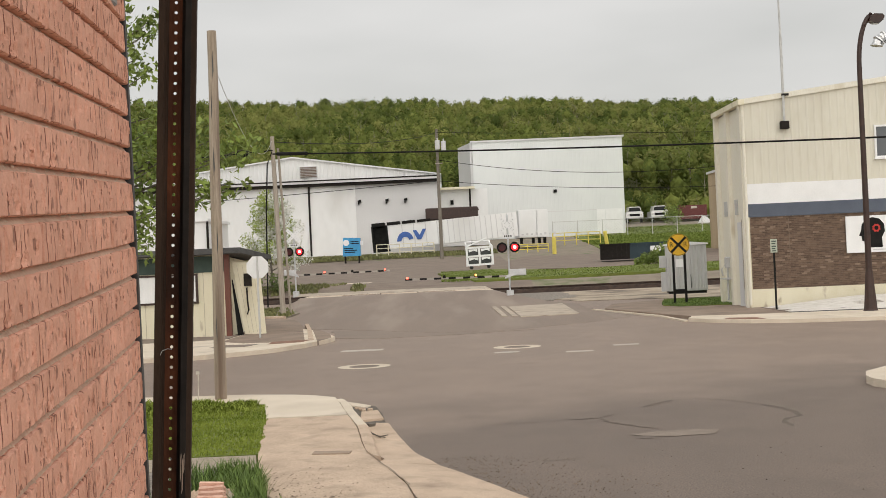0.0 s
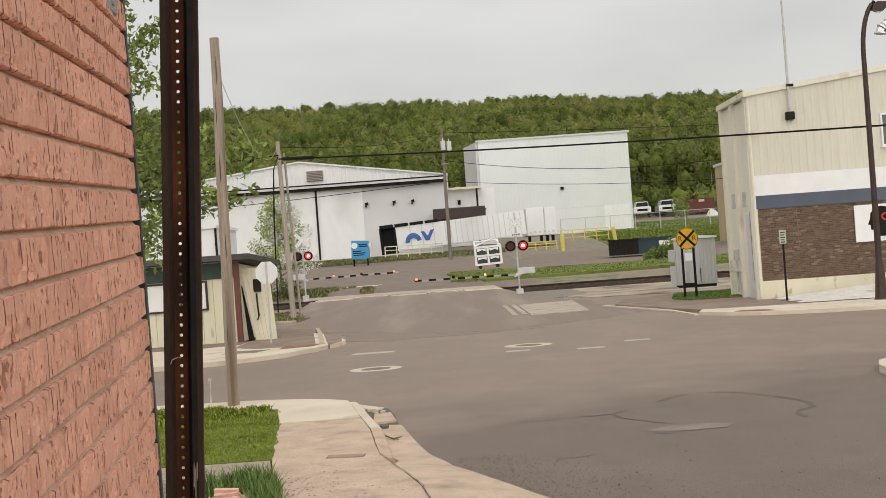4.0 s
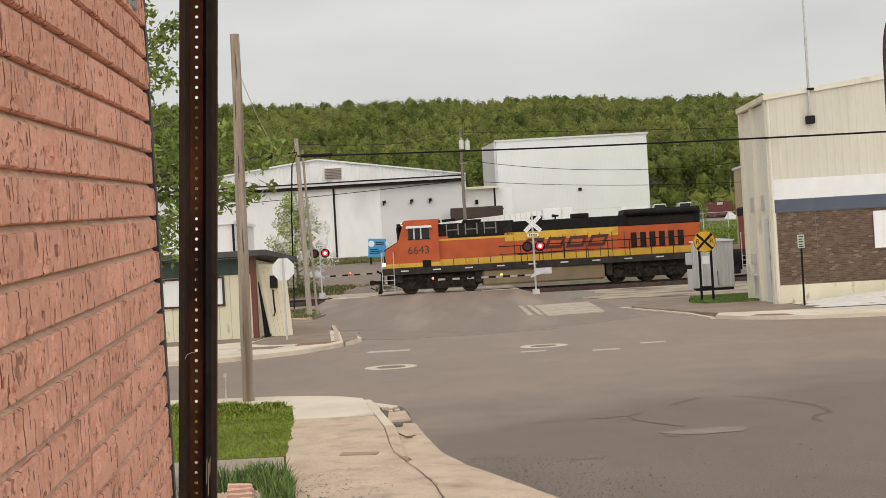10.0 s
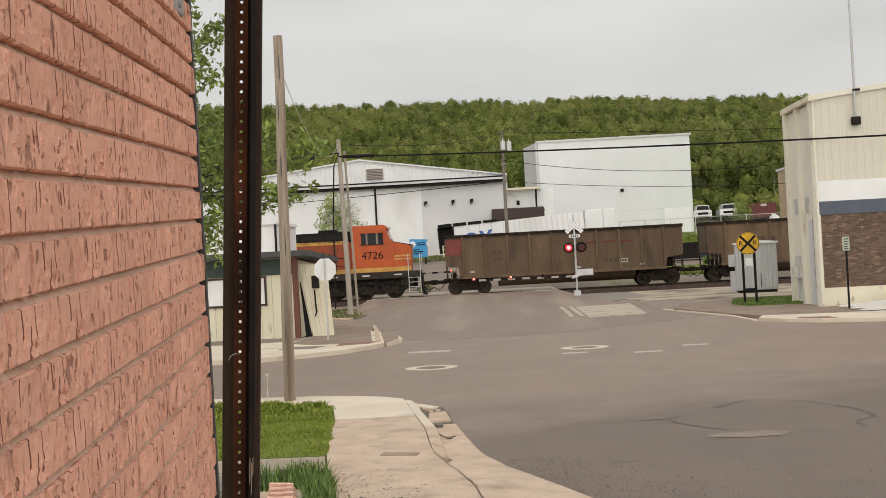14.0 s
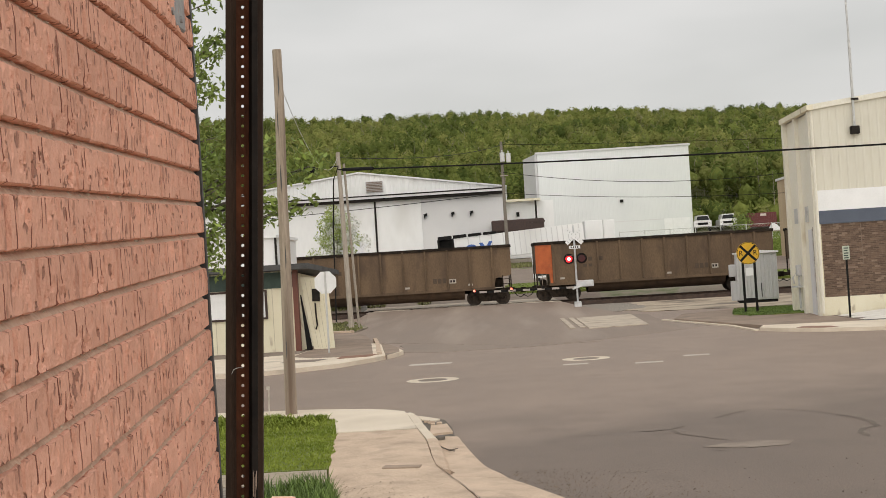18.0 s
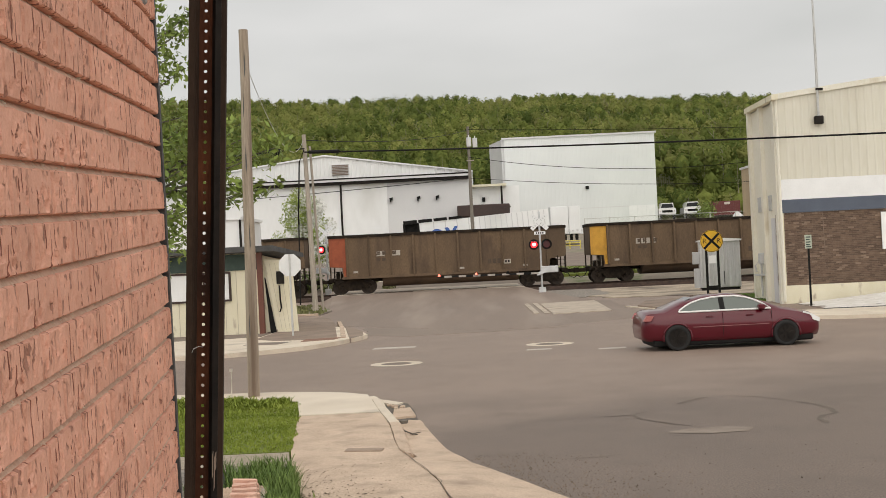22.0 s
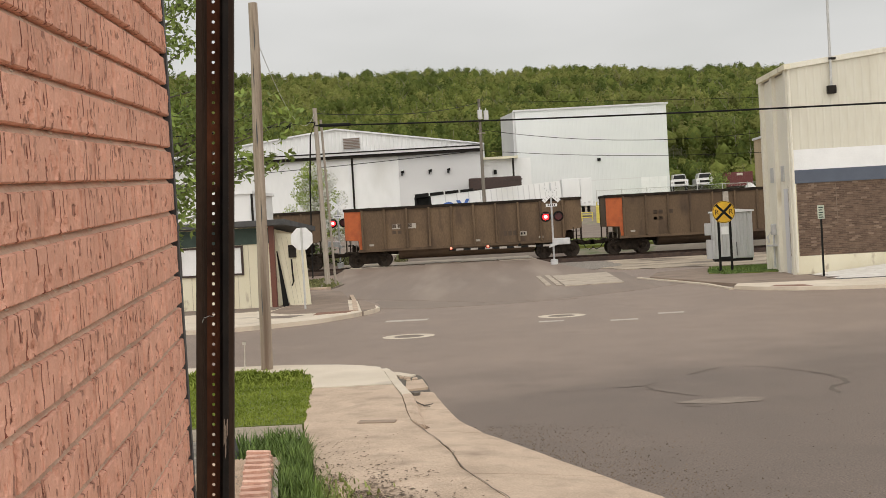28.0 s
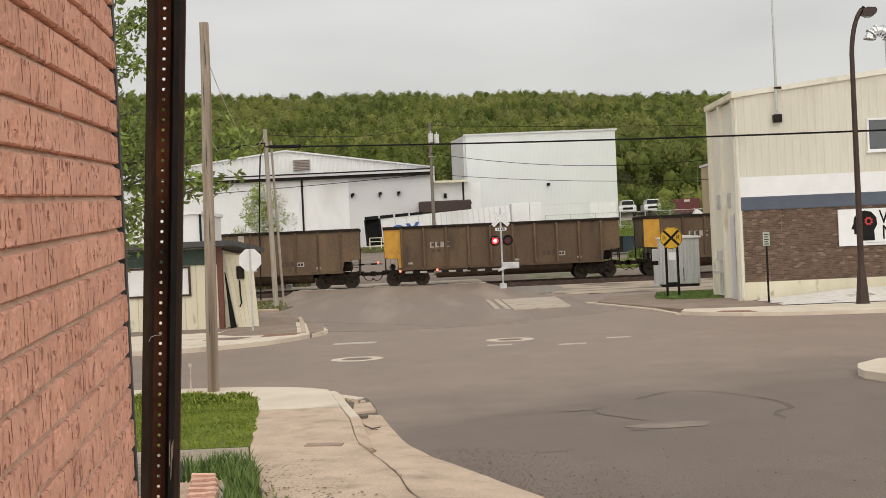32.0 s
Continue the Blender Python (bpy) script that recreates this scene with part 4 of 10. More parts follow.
# rusty perforated sign post by the wall
BAY_TAN = paint("scraped_steel", (0.4, 0.3, 0.23), rough=0.6)
post = thing("sign_post", "rusty brown perforated steel channel post", "sign post", pose(-0.81, 3.0, 0.1, 0, 3.2, 8))
bm = B()
prof = [(-0.04, 0.0), (-0.04, -0.006), (-0.026, -0.006), (-0.016, 0.026), (0.0, 0.028)]
z0, dz = 0.0, 0.0254
# left flange near black, right one dull rust
for side in (-1, 1):
    bm = B()
    pts = [(side * x, y) for x, y in prof[:4]]
    for (xa, ya), (xb, yb) in zip(pts, pts[1:]):
        quads(bm, [(xa, ya, 0), (xb, yb, 0), (xb, yb, 4.0), (xa, ya, 4.0)], [(0, 1, 2, 3)])
        quads(bm, [(xa, ya + 0.004, 0), (xb, yb + 0.004, 0), (xb, yb + 0.004, 4.0), (xa, ya + 0.004, 4.0)], [(3, 2, 1, 0)])
    part("flange", bm, DARK_STEEL if side < 0 else RUST_DULL, post, "dark flange")
bm = B()
for k in range(157):
    z = k * dz
    c = [(0.0042 * math.cos(math.pi / 4 * j), 0.0042 * math.sin(math.pi / 4 * j)) for j in range(8)]
    o = [(0.016, 0), (0.016, 0.0127), (0, 0.0127), (-0.016, 0.0127), (-0.016, 0), (-0.016, -0.0127), (0, -0.0127), (0.016, -0.0127)]
    for y in (0.026, 0.030):
        quads(bm, [(p[0], y, z + p[1]) for p in c] + [(p[0], y, z + p[1]) for p in o], [(j, (j + 1) % 8, 8 + (j + 1) % 8, 8 + j) for j in range(8)])
    quads(bm, [(p[0], 0.026, z + p[1]) for p in c] + [(p[0], 0.030, z + p[1]) for p in c], [(j, (j + 1) % 8, 8 + (j + 1) % 8, 8 + j) for j in range(8)])
bmesh.ops.remove_doubles(bm, verts=bm.verts, dist=1e-5)
part("channel", bm, RUST, post)
bm = B()
prism(bm, [(0.04, -0.004), (0.052, -0.003), (0.052, 0.035), (0.04, 0.03)], 0, 4.0, "z")
part("edge_flange", bm, RUST_DULL, post)
bm = B()
for x, z, h in ((0.0285, 1.93, 0.07), (0.0325, 1.9, 0.09), (0.036, 1.95, 0.05)):
    prism(bm, [(x - 0.001, z), (x + 0.0012, z + 0.01), (x + 0.0014, z + h), (x - 0.0006, z + h * 0.9)], -0.0082, -0.0062, "y")
part("scratch", bm, BAY_TAN, post, "pale scratches in the rust")
bm = B()
tube(bm, [(0.0, 0.02, 2.255), (-0.008, -0.004, 2.258), (-0.02, -0.008, 2.253), (-0.025, -0.008, 2.242)], 0.0009, 5)
part("wire_tie", bm, STEEL, post, "bent scrap of wire through a hole")

# grey downpipe end behind the post
pipe = thing("downpipe", "grey sheet metal downpipe standing on the bed", "downpipe")
bm = B()
tube(bm, [(-2.84, 12.9, 0.1), (-2.85, 12.9, 0.28), (-2.93, 12.93, 0.62)], [0.085, 0.08, 0.075], 10)
part("pipe", bm, surf("dull_lead_grey", (0.06, 0.06, 0.062), (0.11, 0.11, 0.11), scale=3, rough=0.6), pipe)
bm = B()
box(bm, -3.0, -2.7, 12.75, 13.05, 0.1, 0.14, ch=0.01)
part("foot", bm, DARK_STEEL, pipe)

# ---------------------------------------------------------------- far corners
ASPHALT_BROWN = surf("brown_asphalt", (0.235, 0.172, 0.132), (0.315, 0.245, 0.19), scale=0.8, rough=0.9, bump=0.25, fine=30, stain=(0.2, 0.15, 0.12), stain_scale=0.9)
west = thing("west_corner_pavement", "pale concrete corner pavement with a brick-red ramp", "pavement", kind="structure")
slab("paving", [(-40, 31.0), (-7.22, 33.7), (-6.23, 34.3), (-5.1, 35.3), (-4.3, 36.9), (-3.75, 38.6), (-3.63, 39.6), (-3.95, 41.2), (-4.4, 43.2), (-5.2, 45), (-7.2, 45), (-7.35, 41.0), (-40, 39)], 0.13, CONCRETE_PALE, parent=west)
slab("paving", [(-5.2, 45.01), (-5.6, 47.5), (-6.3, 51.5), (-7.35, 54.4), (-9.2, 54.8), (-12, 54.8), (-12, 45.01)], 0.12, ASPHALT_BROWN, "brown worn asphalt behind the corner", parent=west)
slab("paving", [(-7.3, 39.6), (-6.4, 38.3), (-4.45, 38.1), (-5.3, 44.98), (-7.18, 44.98)], 0.136, ASPHALT_BROWN, "brown worn pavement behind the ramp", parent=west)
slab("kerb_edge", [(-4.2, 38.4), (-4.36, 38.3), (-5.15, 45.0), (-5.6, 48.2), (-5.45, 48.2), (-5.0, 45.0)], 0.15, CONCRETE, "raised kerb", parent=west)
slab("low_kerb", [(-9.1, 54.6), (-7.3, 54.3), (-7.2, 54.8), (-9.0, 55.1)], 0.2, CONCRETE, "short raised kerb", parent=west)
slab("side_ramp", [(-3.72, 39.2), (-4.02, 37.7), (-4.95, 45.0), (-4.45, 43.4), (-3.95, 41.3)], 0.14, ASPHALT_BROWN, "brown flare of the ramp", parent=west)
slab("weedy_strip", [(-12, 55.2), (-7.4, 55.2), (-7.2, 60), (-8.6, 66), (-12, 66)], 0.08, DIRT, "weedy ground round the utility pole", parent=west)
spots = [(rng.uniform(-12, -7.2), rng.uniform(55.4, 66), 0) for _ in range(2600)]
blades("weeds", [(x, y, high(y) + 0.07) for x, y, z in spots if x < -7.3 - max(0, y - 60) * 0.23 and noise.noise((x * 0.9, y * 0.6, 0)) > -0.05], 0.16, GRASS_OLIVE, "patchy weeds round the utility pole", width=0.045, seed=31)
CLAY = surf("worn_clay_plate", (0.2, 0.1, 0.065), (0.3, 0.165, 0.11), scale=5, rough=0.9, bump=0.2)
slab("ramp_plate", [(-5.5, 37.3), (-4.5, 37.7), (-4.3, 38.7), (-5.5, 38.4)], 0.137, CLAY, "rusty tactile plate set in the ramp", parent=west)
slab("asphalt_patch", [(-7.2, 36.9), (-6.1, 36.6), (-5.8, 37.6), (-7.0, 37.9)], 0.134, ASPHALT_SIDE, "", parent=west)
slab("forecourt", [(-40, 38.9), (-8.3, 40.6), (-7.36, 41.05), (-7.36, 43.2), (-12, 43.2), (-40, 42)], 0.138, ASPHALT_SIDE, "asphalt before the shed", parent=west)


def ragged(poly, amount, step=0.5):
    """The same outline with a broken edge."""
    out = []
    for a, b in zip(poly, poly[1:] + poly[:1]):
        a, b = Vector(a), Vector(b)
        n = max(1, int((b - a).length / step))
        for k in range(n):
            p = a.lerp(b, k / n)
            out.append((p.x + amount * noise.noise((p.x * 1.1, p.y * 1.1, 3)), p.y + amount * 1.6 * noise.noise((p.x * 0.9, p.y * 0.9, 8))))
    return out


DIRT_PALE = surf("pale_dirt", (0.36, 0.295, 0.22), (0.5, 0.415, 0.315), scale=0.5, rough=0.95, bump=0.4, fine=20, grain=0.6, stain=(0.17, 0.138, 0.108), stain_scale=0.35, stain_at=(0.46, 0.62))
east = thing("east_corner_pavement", "tan concrete corner pavement with a rusty ramp plate", "pavement", kind="structure")
slab("paving", [(60, 34.5), (16, 37.3), (13.57, 37.7), (11.62, 38.05), (9.73, 38.95), (8.7, 40.2), (8.21, 41.3), (8.6, 42.6), (10.6, 42.0), (12.5, 41.9), (60, 38.6)], 0.12, CONCRETE_PALE, parent=east)
slab("paving", [(60, 38.61), (12.5, 41.91), (10.6, 42.01), (8.6, 42.61), (8.0, 44.9), (7.7, 46.3), (6.6, 50.5), (7.4, 54.0), (11.3, 57), (16, 57), (16, 45), (60, 44)], 0.11, ASPHALT_BROWN, "brown worn asphalt round the building corner", parent=east)
slab("kerb_edge", [(8.2, 41.3), (8.05, 41.3), (7.85, 44.9), (7.5, 46.3), (6.2, 51.6), (6.4, 51.6), (7.69, 46.3), (8.0, 44.9)], 0.05, CONCRETE_PALE, "low worn kerb", parent=east)
slab("ramp_plate", [(9.1, 39.95), (9.7, 39.25), (10.25, 39.1), (10.2, 40.0), (9.4, 40.45)], 0.127, CLAY, "rusty tactile plate set in the ramp", parent=east)
WHITE_STONE = surf("peeling_white_paving", (0.68, 0.64, 0.58), (0.82, 0.79, 0.74), scale=3, rough=0.9, bump=0.2, fine=30, stain=(0.2, 0.17, 0.14), stain_scale=1.6, stain_at=(0.68, 0.72))
slab("paving_bed", [(11.95, 46.2), (11.9, 42.3), (16.5, 41.9), (24, 41.3), (24, 45.2), (16, 45.95)], 0.125, ASPHALT_SIDE, "dark bed of the broken paving", parent=east)
slab("paving_gap", [(11.9, 42.08), (16.5, 41.68), (24, 41.08), (24, 41.28), (16.5, 41.88), (11.9, 42.28)], 0.128, BLACK_ROOF, "dark gap before the broken paving", parent=east)
for k in range(60):
    x = 12.0 + (k // 5) * 0.92 + 0.3 * ((k % 5) % 2)
    y = 42.4 + (k % 5) * 0.72 - (x - 12) * 0.085
    j = [0.012 * noise.noise((k * 1.7 + q, 3.3, 0)) for q in range(8)]
    if (k * 7) % 29 == 3:
        continue
    # the broken paving rises gently to the wall
    pts = [(x + j[0], y + j[1]), (x + 0.905 + j[2], y + j[3] - 0.077), (x + 0.905 + j[4], y + 0.63 + j[5]), (x + j[6], y + 0.705 + j[7])]
    bm = B()
    quads(bm, [(p, q, 0.0) for p, q in pts] + [(p, q, 0.13 + 0.09 * (q - 42.4 + (p - 12) * 0.085) * min(1.0, max(0.0, (p - 12) / 3.5))) for p, q in pts], BOX_F)
    part("white_stone", bm, WHITE_STONE, east)
slab("grass_patch", [(9.0, 50.4), (10.4, 49.2), (12.7, 49.0), (12.9, 53.5), (12.0, 56), (9.6, 54.0)], 0.14, LAWN_SOIL, "patch of green grass round the warning sign", "lawn")
spots = [(rng.uniform(9.1, 12.9), rng.uniform(49.2, 55.5), 0.2) for _ in range(5200)]
blades("patch_grass", [(x, y, high(y) + 0.12) for x, y, z in spots if x > 9.05 + abs(y - 51) * 0.2], 0.07, GRASS_TALL, "dark green grass round the warning sign", width=0.02, bend=1.0, seed=9)
slab("side_street", ragged([(-4.45, 46.2), (-2.3, 44.1), (-0.2, 41.3), (2.0, 41.0), (5.5, 44), (7.3, 46.6), (6.3, 51.5), (6.3, 58.5), (-7.2, 58.5), (-7.3, 54.6), (-5.5, 47.5)], 0.25), 0.005, ASPHALT_RAMP, "dusty paler asphalt of the side street", "road")
slab("dark_band", ragged([(-4.25, 45.6), (-2.3, 43.9), (-0.3, 41.2), (1.4, 40.8), (3.0, 40.9), (1.2, 40.2), (-0.2, 39.9), (-2.1, 39.5), (-3.75, 40.6)], 0.2), 0.008, ASPHALT_SEAM, "dark worn band where two pavings meet", "road")
for x0 in (2.2, 2.62):
    slab("patch_edge", ragged([(x0, 58.3), (x0 + 0.22, 58.3), (x0 + 0.3, 49.4), (x0 + 0.08, 49.4)], 0.03), 0.034, PATCH, "narrow pale strip beside the road patch", "road patch")
slab("concrete_patch", ragged([(2.95, 57.6), (5.6, 58.6), (5.4, 49.2), (3.0, 48.6)], 0.05), 0.036, PATCH, "pale concrete patch in the road", "road patch")
slab("dirt_strip", ragged([(5.2, 67.0), (6.6, 60.5), (9.5, 59.6), (13, 58.6), (17, 62.0), (17, 73.8), (5.0, 73.8)], 0.5), 0.03, DIRT_PALE, "tan gravel and dirt beside the track", "ground")
slab("gravel_apron", ragged([(3.1, 65.0), (5.6, 62.5), (7.2, 66.0), (6.8, 74.2), (3.0, 74.2)], 0.45), 0.036, GRAVEL, "dark gravel round the foot of the crossing signal", "ground")
slab("traffic_island", [(7.3, 21.0), (7.36, 21.5), (7.6, 22.2), (8.25, 22.95), (9.75, 23.5), (14, 24.3), (14, 19.7), (9.55, 19.5), (7.9, 19.9), (7.45, 20.4)], 0.14, CONCRETE_PALE, "pale concrete end of a raised island", "island")


def mark(name, poly, material, label, category="road marking", lift=0.006):
    bm = B()
    vs = [bm.verts.new((x, y, high(y) + lift)) for x, y in poly]
    bm.faces.new(vs)
    return solid(name, bm, material, label, category, kind="structure")


def disc(cx, cy, r, n=28, e=1.0):
    return [(cx + r * e * math.cos(2 * math.pi * k / n), cy + r * math.sin(2 * math.pi * k / n)) for k in range(n)]


for cx, cy, r in ((-2.03, 29.45, 0.64), (1.92, 33.5, 0.66)):
    cover = thing("manhole", "round iron manhole cover in a pale concrete collar", "manhole", pose(cx, cy, 0), "manholes", "structure")
    bm = B()
    a, b = disc(0, 0, r, 36), disc(0, 0, 0.37, 36)
    quads(bm, [(x, y, 0.006) for x, y in a] + [(x, y, 0.006) for x, y in b], [(k, (k + 1) % 36, 36 + (k + 1) % 36, 36 + k) for k in range(36)])
    part("collar", bm, CONCRETE_PALE, cover)
    bm = B()
    prism(bm, disc(0, 0, 0.36, 28), -0.02, 0.003, "z")
    part("cover", bm, ASPHALT_SIDE, cover)
for x0, x1, y, d in ((-3.05, -1.85, 34.72, 0.62), (1.2, 1.85, 31.8, 0.42), (3.0, 3.7, 31.1, 0.42), (4.42, 5.1, 32.6, 0.42)):
    mark("lane_dash", [(x0, y - d / 2), (x1, y - d / 2 + 0.03), (x1 + 0.05, y + d / 2), (x0 + 0.04, y + d / 2)], WHITE_WORN, "short worn white dash on the asphalt")


def seam(pts, w):
    """A tar-filled crack: a ribbon with a wandering edge, laid across the line of points."""
    pts = [Vector(p) for p in pts]
    fine = []
    for a, b in zip(pts, pts[1:]):
        n = max(2, int((b - a).length / 0.12))
        fine += [a.lerp(b, k / n) for k in range(n)]
    fine.append(pts[-1])
    bm = B()
    prev = None
    for k, p in enumerate(fine):
        d = (fine[min(k + 1, len(fine) - 1)] - fine[max(k - 1, 0)]).normalized()
        nrm = Vector((-d.y, d.x))
        q = p + nrm * 0.05 * noise.noise((p.x * 4, p.y * 4, 0))
        h = w * (0.55 + 0.5 * noise.noise((p.x * 7, p.y * 7, 5))) * (0.3 if k in (0, len(fine) - 1) else 1)
        e = [bm.verts.new((q.x + nrm.x * h, q.y + nrm.y * h, 0.005)), bm.verts.new((q.x - nrm.x * h, q.y - nrm.y * h, 0.005))]
        if prev:
            bm.faces.new((prev[0], prev[1], e[1], e[0]))
        prev = e
    solid("tar_seam", bm, TAR, "thin dark tar-filled crack in the asphalt", "crack", kind="structure")


TAR = surf("old_tar", (0.115, 0.09, 0.071), (0.17, 0.134, 0.106), scale=4, rough=0.8, bump=0.1)
for pts, w in (([(1.67, 18.53), (1.98, 18.5), (2.28, 18.56), (2.32, 18.06), (2.58, 17.66), (2.9, 17.18)], 0.05), ([(4.93, 19.26), (5.08, 18.92), (5.18, 18.44), (5.12, 17.87), (4.72, 17.37), (4.75, 16.85)], 0.075),
               ([(3.12, 19.59), (3.39, 19.97), (3.72, 20.34)], 0.09), ([(2.28, 18.56), (2.53, 18.9)], 0.03), ([(4.07, 20.41), (4.57, 19.99), (4.88, 19.37)], 0.02),
               ([(0.49, 18.29), (0.93, 18.38), (1.37, 18.39)], 0.022), ([(6.3, 15.2), (6.9, 15.6), (7.6, 15.8)], 0.02), ([(1.0, 14.9), (1.7, 15.05)], 0.015), ([(2.5, 16.4), (2.75, 16.3)], 0.03)):
    seam(pts, w)
mark("pale_patch", ragged([(2.44, 16.7), (2.75, 16.94), (3.26, 16.98), (3.7, 16.77), (3.55, 16.47), (2.97, 16.46)], 0.07, 0.14), surf("thin_skim", (0.225, 0.18, 0.145), (0.29, 0.238, 0.195), scale=5, rough=0.9), "thin pale concrete skim on the road", "road patch")
for a, b in (((-0.57, 14.14), (-0.93, 15.5)), ((-0.35, 13.28), (-0.57, 14.14)), ((-0.22, 12.3), (-0.35, 13.28)), ((0.28, 10.63), (-0.22, 12.3)), ((0.9, 8.54), (0.28, 10.63))):
    n = 7
    L1, R1 = [], []
    for k in range(n):
        p = Vector(a).lerp(Vector(b), k / (n - 1))
        j = 0.04 * noise.noise((p.y * 4, 2, 0))
        L1.append((p.x - 0.17 + j - 0.006, p.y, 0))
        R1.append((p.x - 0.17 + j + 0.007 * (0.6 + 1.4 * noise.noise((p.y * 9, 0, 0))), p.y, 0))
    bm = B()
    lv, rv = [[bm.verts.new((x, y, 0.139)) for x, y, z in line] for line in (L1, R1)]
    for k in range(n - 1):
        bm.faces.new((lv[k], rv[k], rv[k + 1], lv[k + 1]))
    solid("joint_crack", bm, BARK, "dark dirt-filled crack along the sidewalk", "crack", kind="structure")
MULCH = surf("brown_mulch", (0.11, 0.08, 0.055), (0.25, 0.19, 0.135), scale=6, rough=0.95, bump=0.3, island=0.5)
V, F = [], []
for k in range(4200):
    y = 10.2 + abs(rng.normal(0, 1.1))
    x = on_line(WALK_L, y) + abs(rng.normal(0, 0.45)) - 0.02
    if noise.noise((x * 3.1, y * 2.3, 6)) < -0.12:
        continue
    s = 0.005 + 0.022 * rng.random() ** 3
    a = rng.uniform(0, 6.28)
    dx, dy = math.cos(a) * s * 1.6, math.sin(a) * s * 1.6
    i = len(V)
    V += [(x - dx, y - dy, 0.136), (x + dy * 0.4, y - dx * 0.4, 0.137), (x + dx, y + dy, 0.136), (x - dy * 0.4, y + dx * 0.4, 0.141)]
    F += [(i, i + 1, i + 2), (i, i + 2, i + 3)]
raw("bark_mulch", V, F, MULCH, "dark bark chips spilled over the sidewalk edge", "mulch", "stuff")
spots = [(on_line(WALK_L, y) + abs(e) - 0.03, y, 0.132) for y, e in zip(10.3 + np.abs(rng.normal(0, 0.8, 420)), rng.normal(0, 0.22, 420))]
blades("sprouting_weeds", spots, 0.06, GRASS_DULL, "low weeds creeping over the sidewalk edge", width=0.012, bend=1.0, seed=12)
V, F = [], []
for k in range(420):
    y = rng.uniform(9.5, 14.5)
    x = on_line(WALK_L, y) + abs(rng.normal(0, 0.5)) + 0.03
    s = 0.003 + 0.016 * rng.random() ** 3
    i = len(V)
    V += [(x - s, y - s, 0.134), (x + s, y - s * 0.4, 0.134), (x, y + s * 1.2, 0.134), (x, y, 0.135 + s * 0.5)]
    F += [(i, i + 1, i + 3), (i + 1, i + 2, i + 3), (i + 2, i, i + 3)]
raw("pebbles", V, F, MULCH, "scattered pebbles and grit on the sidewalk", "gravel", "stuff")
V, F = [], []
for k in range(3400):
    x, y = rng.uniform(-2.0, 9.0), rng.uniform(7, 15.5)
    if k % 4:
        x = on_line(OUTER, y) + 0.03 + abs(rng.normal(0, 0.7))
    if x < on_line(OUTER, y) + 0.02:
        continue
    s = 0.003 + 0.009 * rng.random() ** 2
    i = len(V)
    V += [(x - s, y - s, 0.001), (x + s, y - s * 0.4, 0.001), (x, y + s * 1.2, 0.001), (x, y, 0.003 + s)]
    F += [(i, i + 1, i + 3), (i + 1, i + 2, i + 3), (i + 2, i, i + 3)]
raw("road_grit", V, F, MULCH, "loose grit on the near asphalt", "gravel", "stuff")
V, F = [], []
for k in range(2200):
    x, y = rng.uniform(-2.95, -2.2), rng.uniform(9.5, 12.4)
    s = rng.uniform(0.012, 0.03)
    i = len(V)
    V += [(x - s, y - s, 0.28), (x + s, y - s * 0.6, 0.28), (x + s * 0.3, y + s, 0.28), (x - s * 0.2, y, 0.28 + s * 0.9), (x + s * 0.3, y - s * 0.1, 0.28 + s)]
    F += [(i, i + 1, i + 4, i + 3), (i + 1, i + 2, i + 4), (i + 2, i, i + 3, i + 4)]
raw("bed_pebbles", V, F, CONCRETE, "tan pebbles covering the planting bed", "gravel", "stuff")

# ---------------------------------------------------------------- railway
RAIL_Z = 0.40
TRACK = pose(0, 78.4, 0, 0, 0, 2.0)
track = thing("railway_track", "single railway track across the street", "railway", TRACK, kind="structure")
for off in (-0.7175, 0.7175):
    bm = B()
    prism(bm, [(off - 0.068, RAIL_Z - 0.17), (off + 0.068, RAIL_Z - 0.17), (off + 0.02, RAIL_Z - 0.135), (off + 0.012, RAIL_Z - 0.04), (off + 0.036, RAIL_Z - 0.03), (off + 0.034, RAIL_Z), (off - 0.034, RAIL_Z), (off - 0.036, RAIL_Z - 0.03), (off - 0.012, RAIL_Z - 0.04), (off - 0.02, RAIL_Z - 0.135)], -160, 160, "x")
    part("rail", bm, OLD_RAIL, track, "rusty steel rail")
for x0, x1 in ((-160, -9.0), (3.2, 160)):
    bm = B()
    prism(bm, [(-2.6, 0.16), (-1.7, 0.25), (1.7, 0.25), (2.6, 0.16)], x0, x1, "x")
    part("ballast", bm, GRAVEL, track, "dark stone ballast", kind="")
tie_bm = B()
box(tie_bm, -0.11, 0.11, -1.3, 1.3, 0.14, 0.265, ch=0.01)
tie_me = mesh_of("sleeper", tie_bm, BARK)
for k in range(-44, 50):
    x = k * 0.53 + 0.1
    if x < -9 or x > 3.3:
        shared("sleeper", tie_me, track, pose(x, 0.0, 0.0, 0, 0, 0.6 * ((k * 7) % 5 - 2)))
for k, x in enumerate(np.arange(-8.9, 3.0, 2.38)):
    for y0, y1, nm in ((-0.60, 0.60, "middle_panel"), (-1.75, -0.83, "side_panel"), (0.83, 1.75, "side_panel")):
        bm = B()
        box(bm, x + 0.01, x + 2.36, y0, y1, 0.2, RAIL_Z + 0.004 - 0.012 * ((k + int(y0 > 0)) % 2), ch=0.012)
        part(nm, bm, CONCRETE if nm == "middle_panel" else CONCRETE_PALE, track)


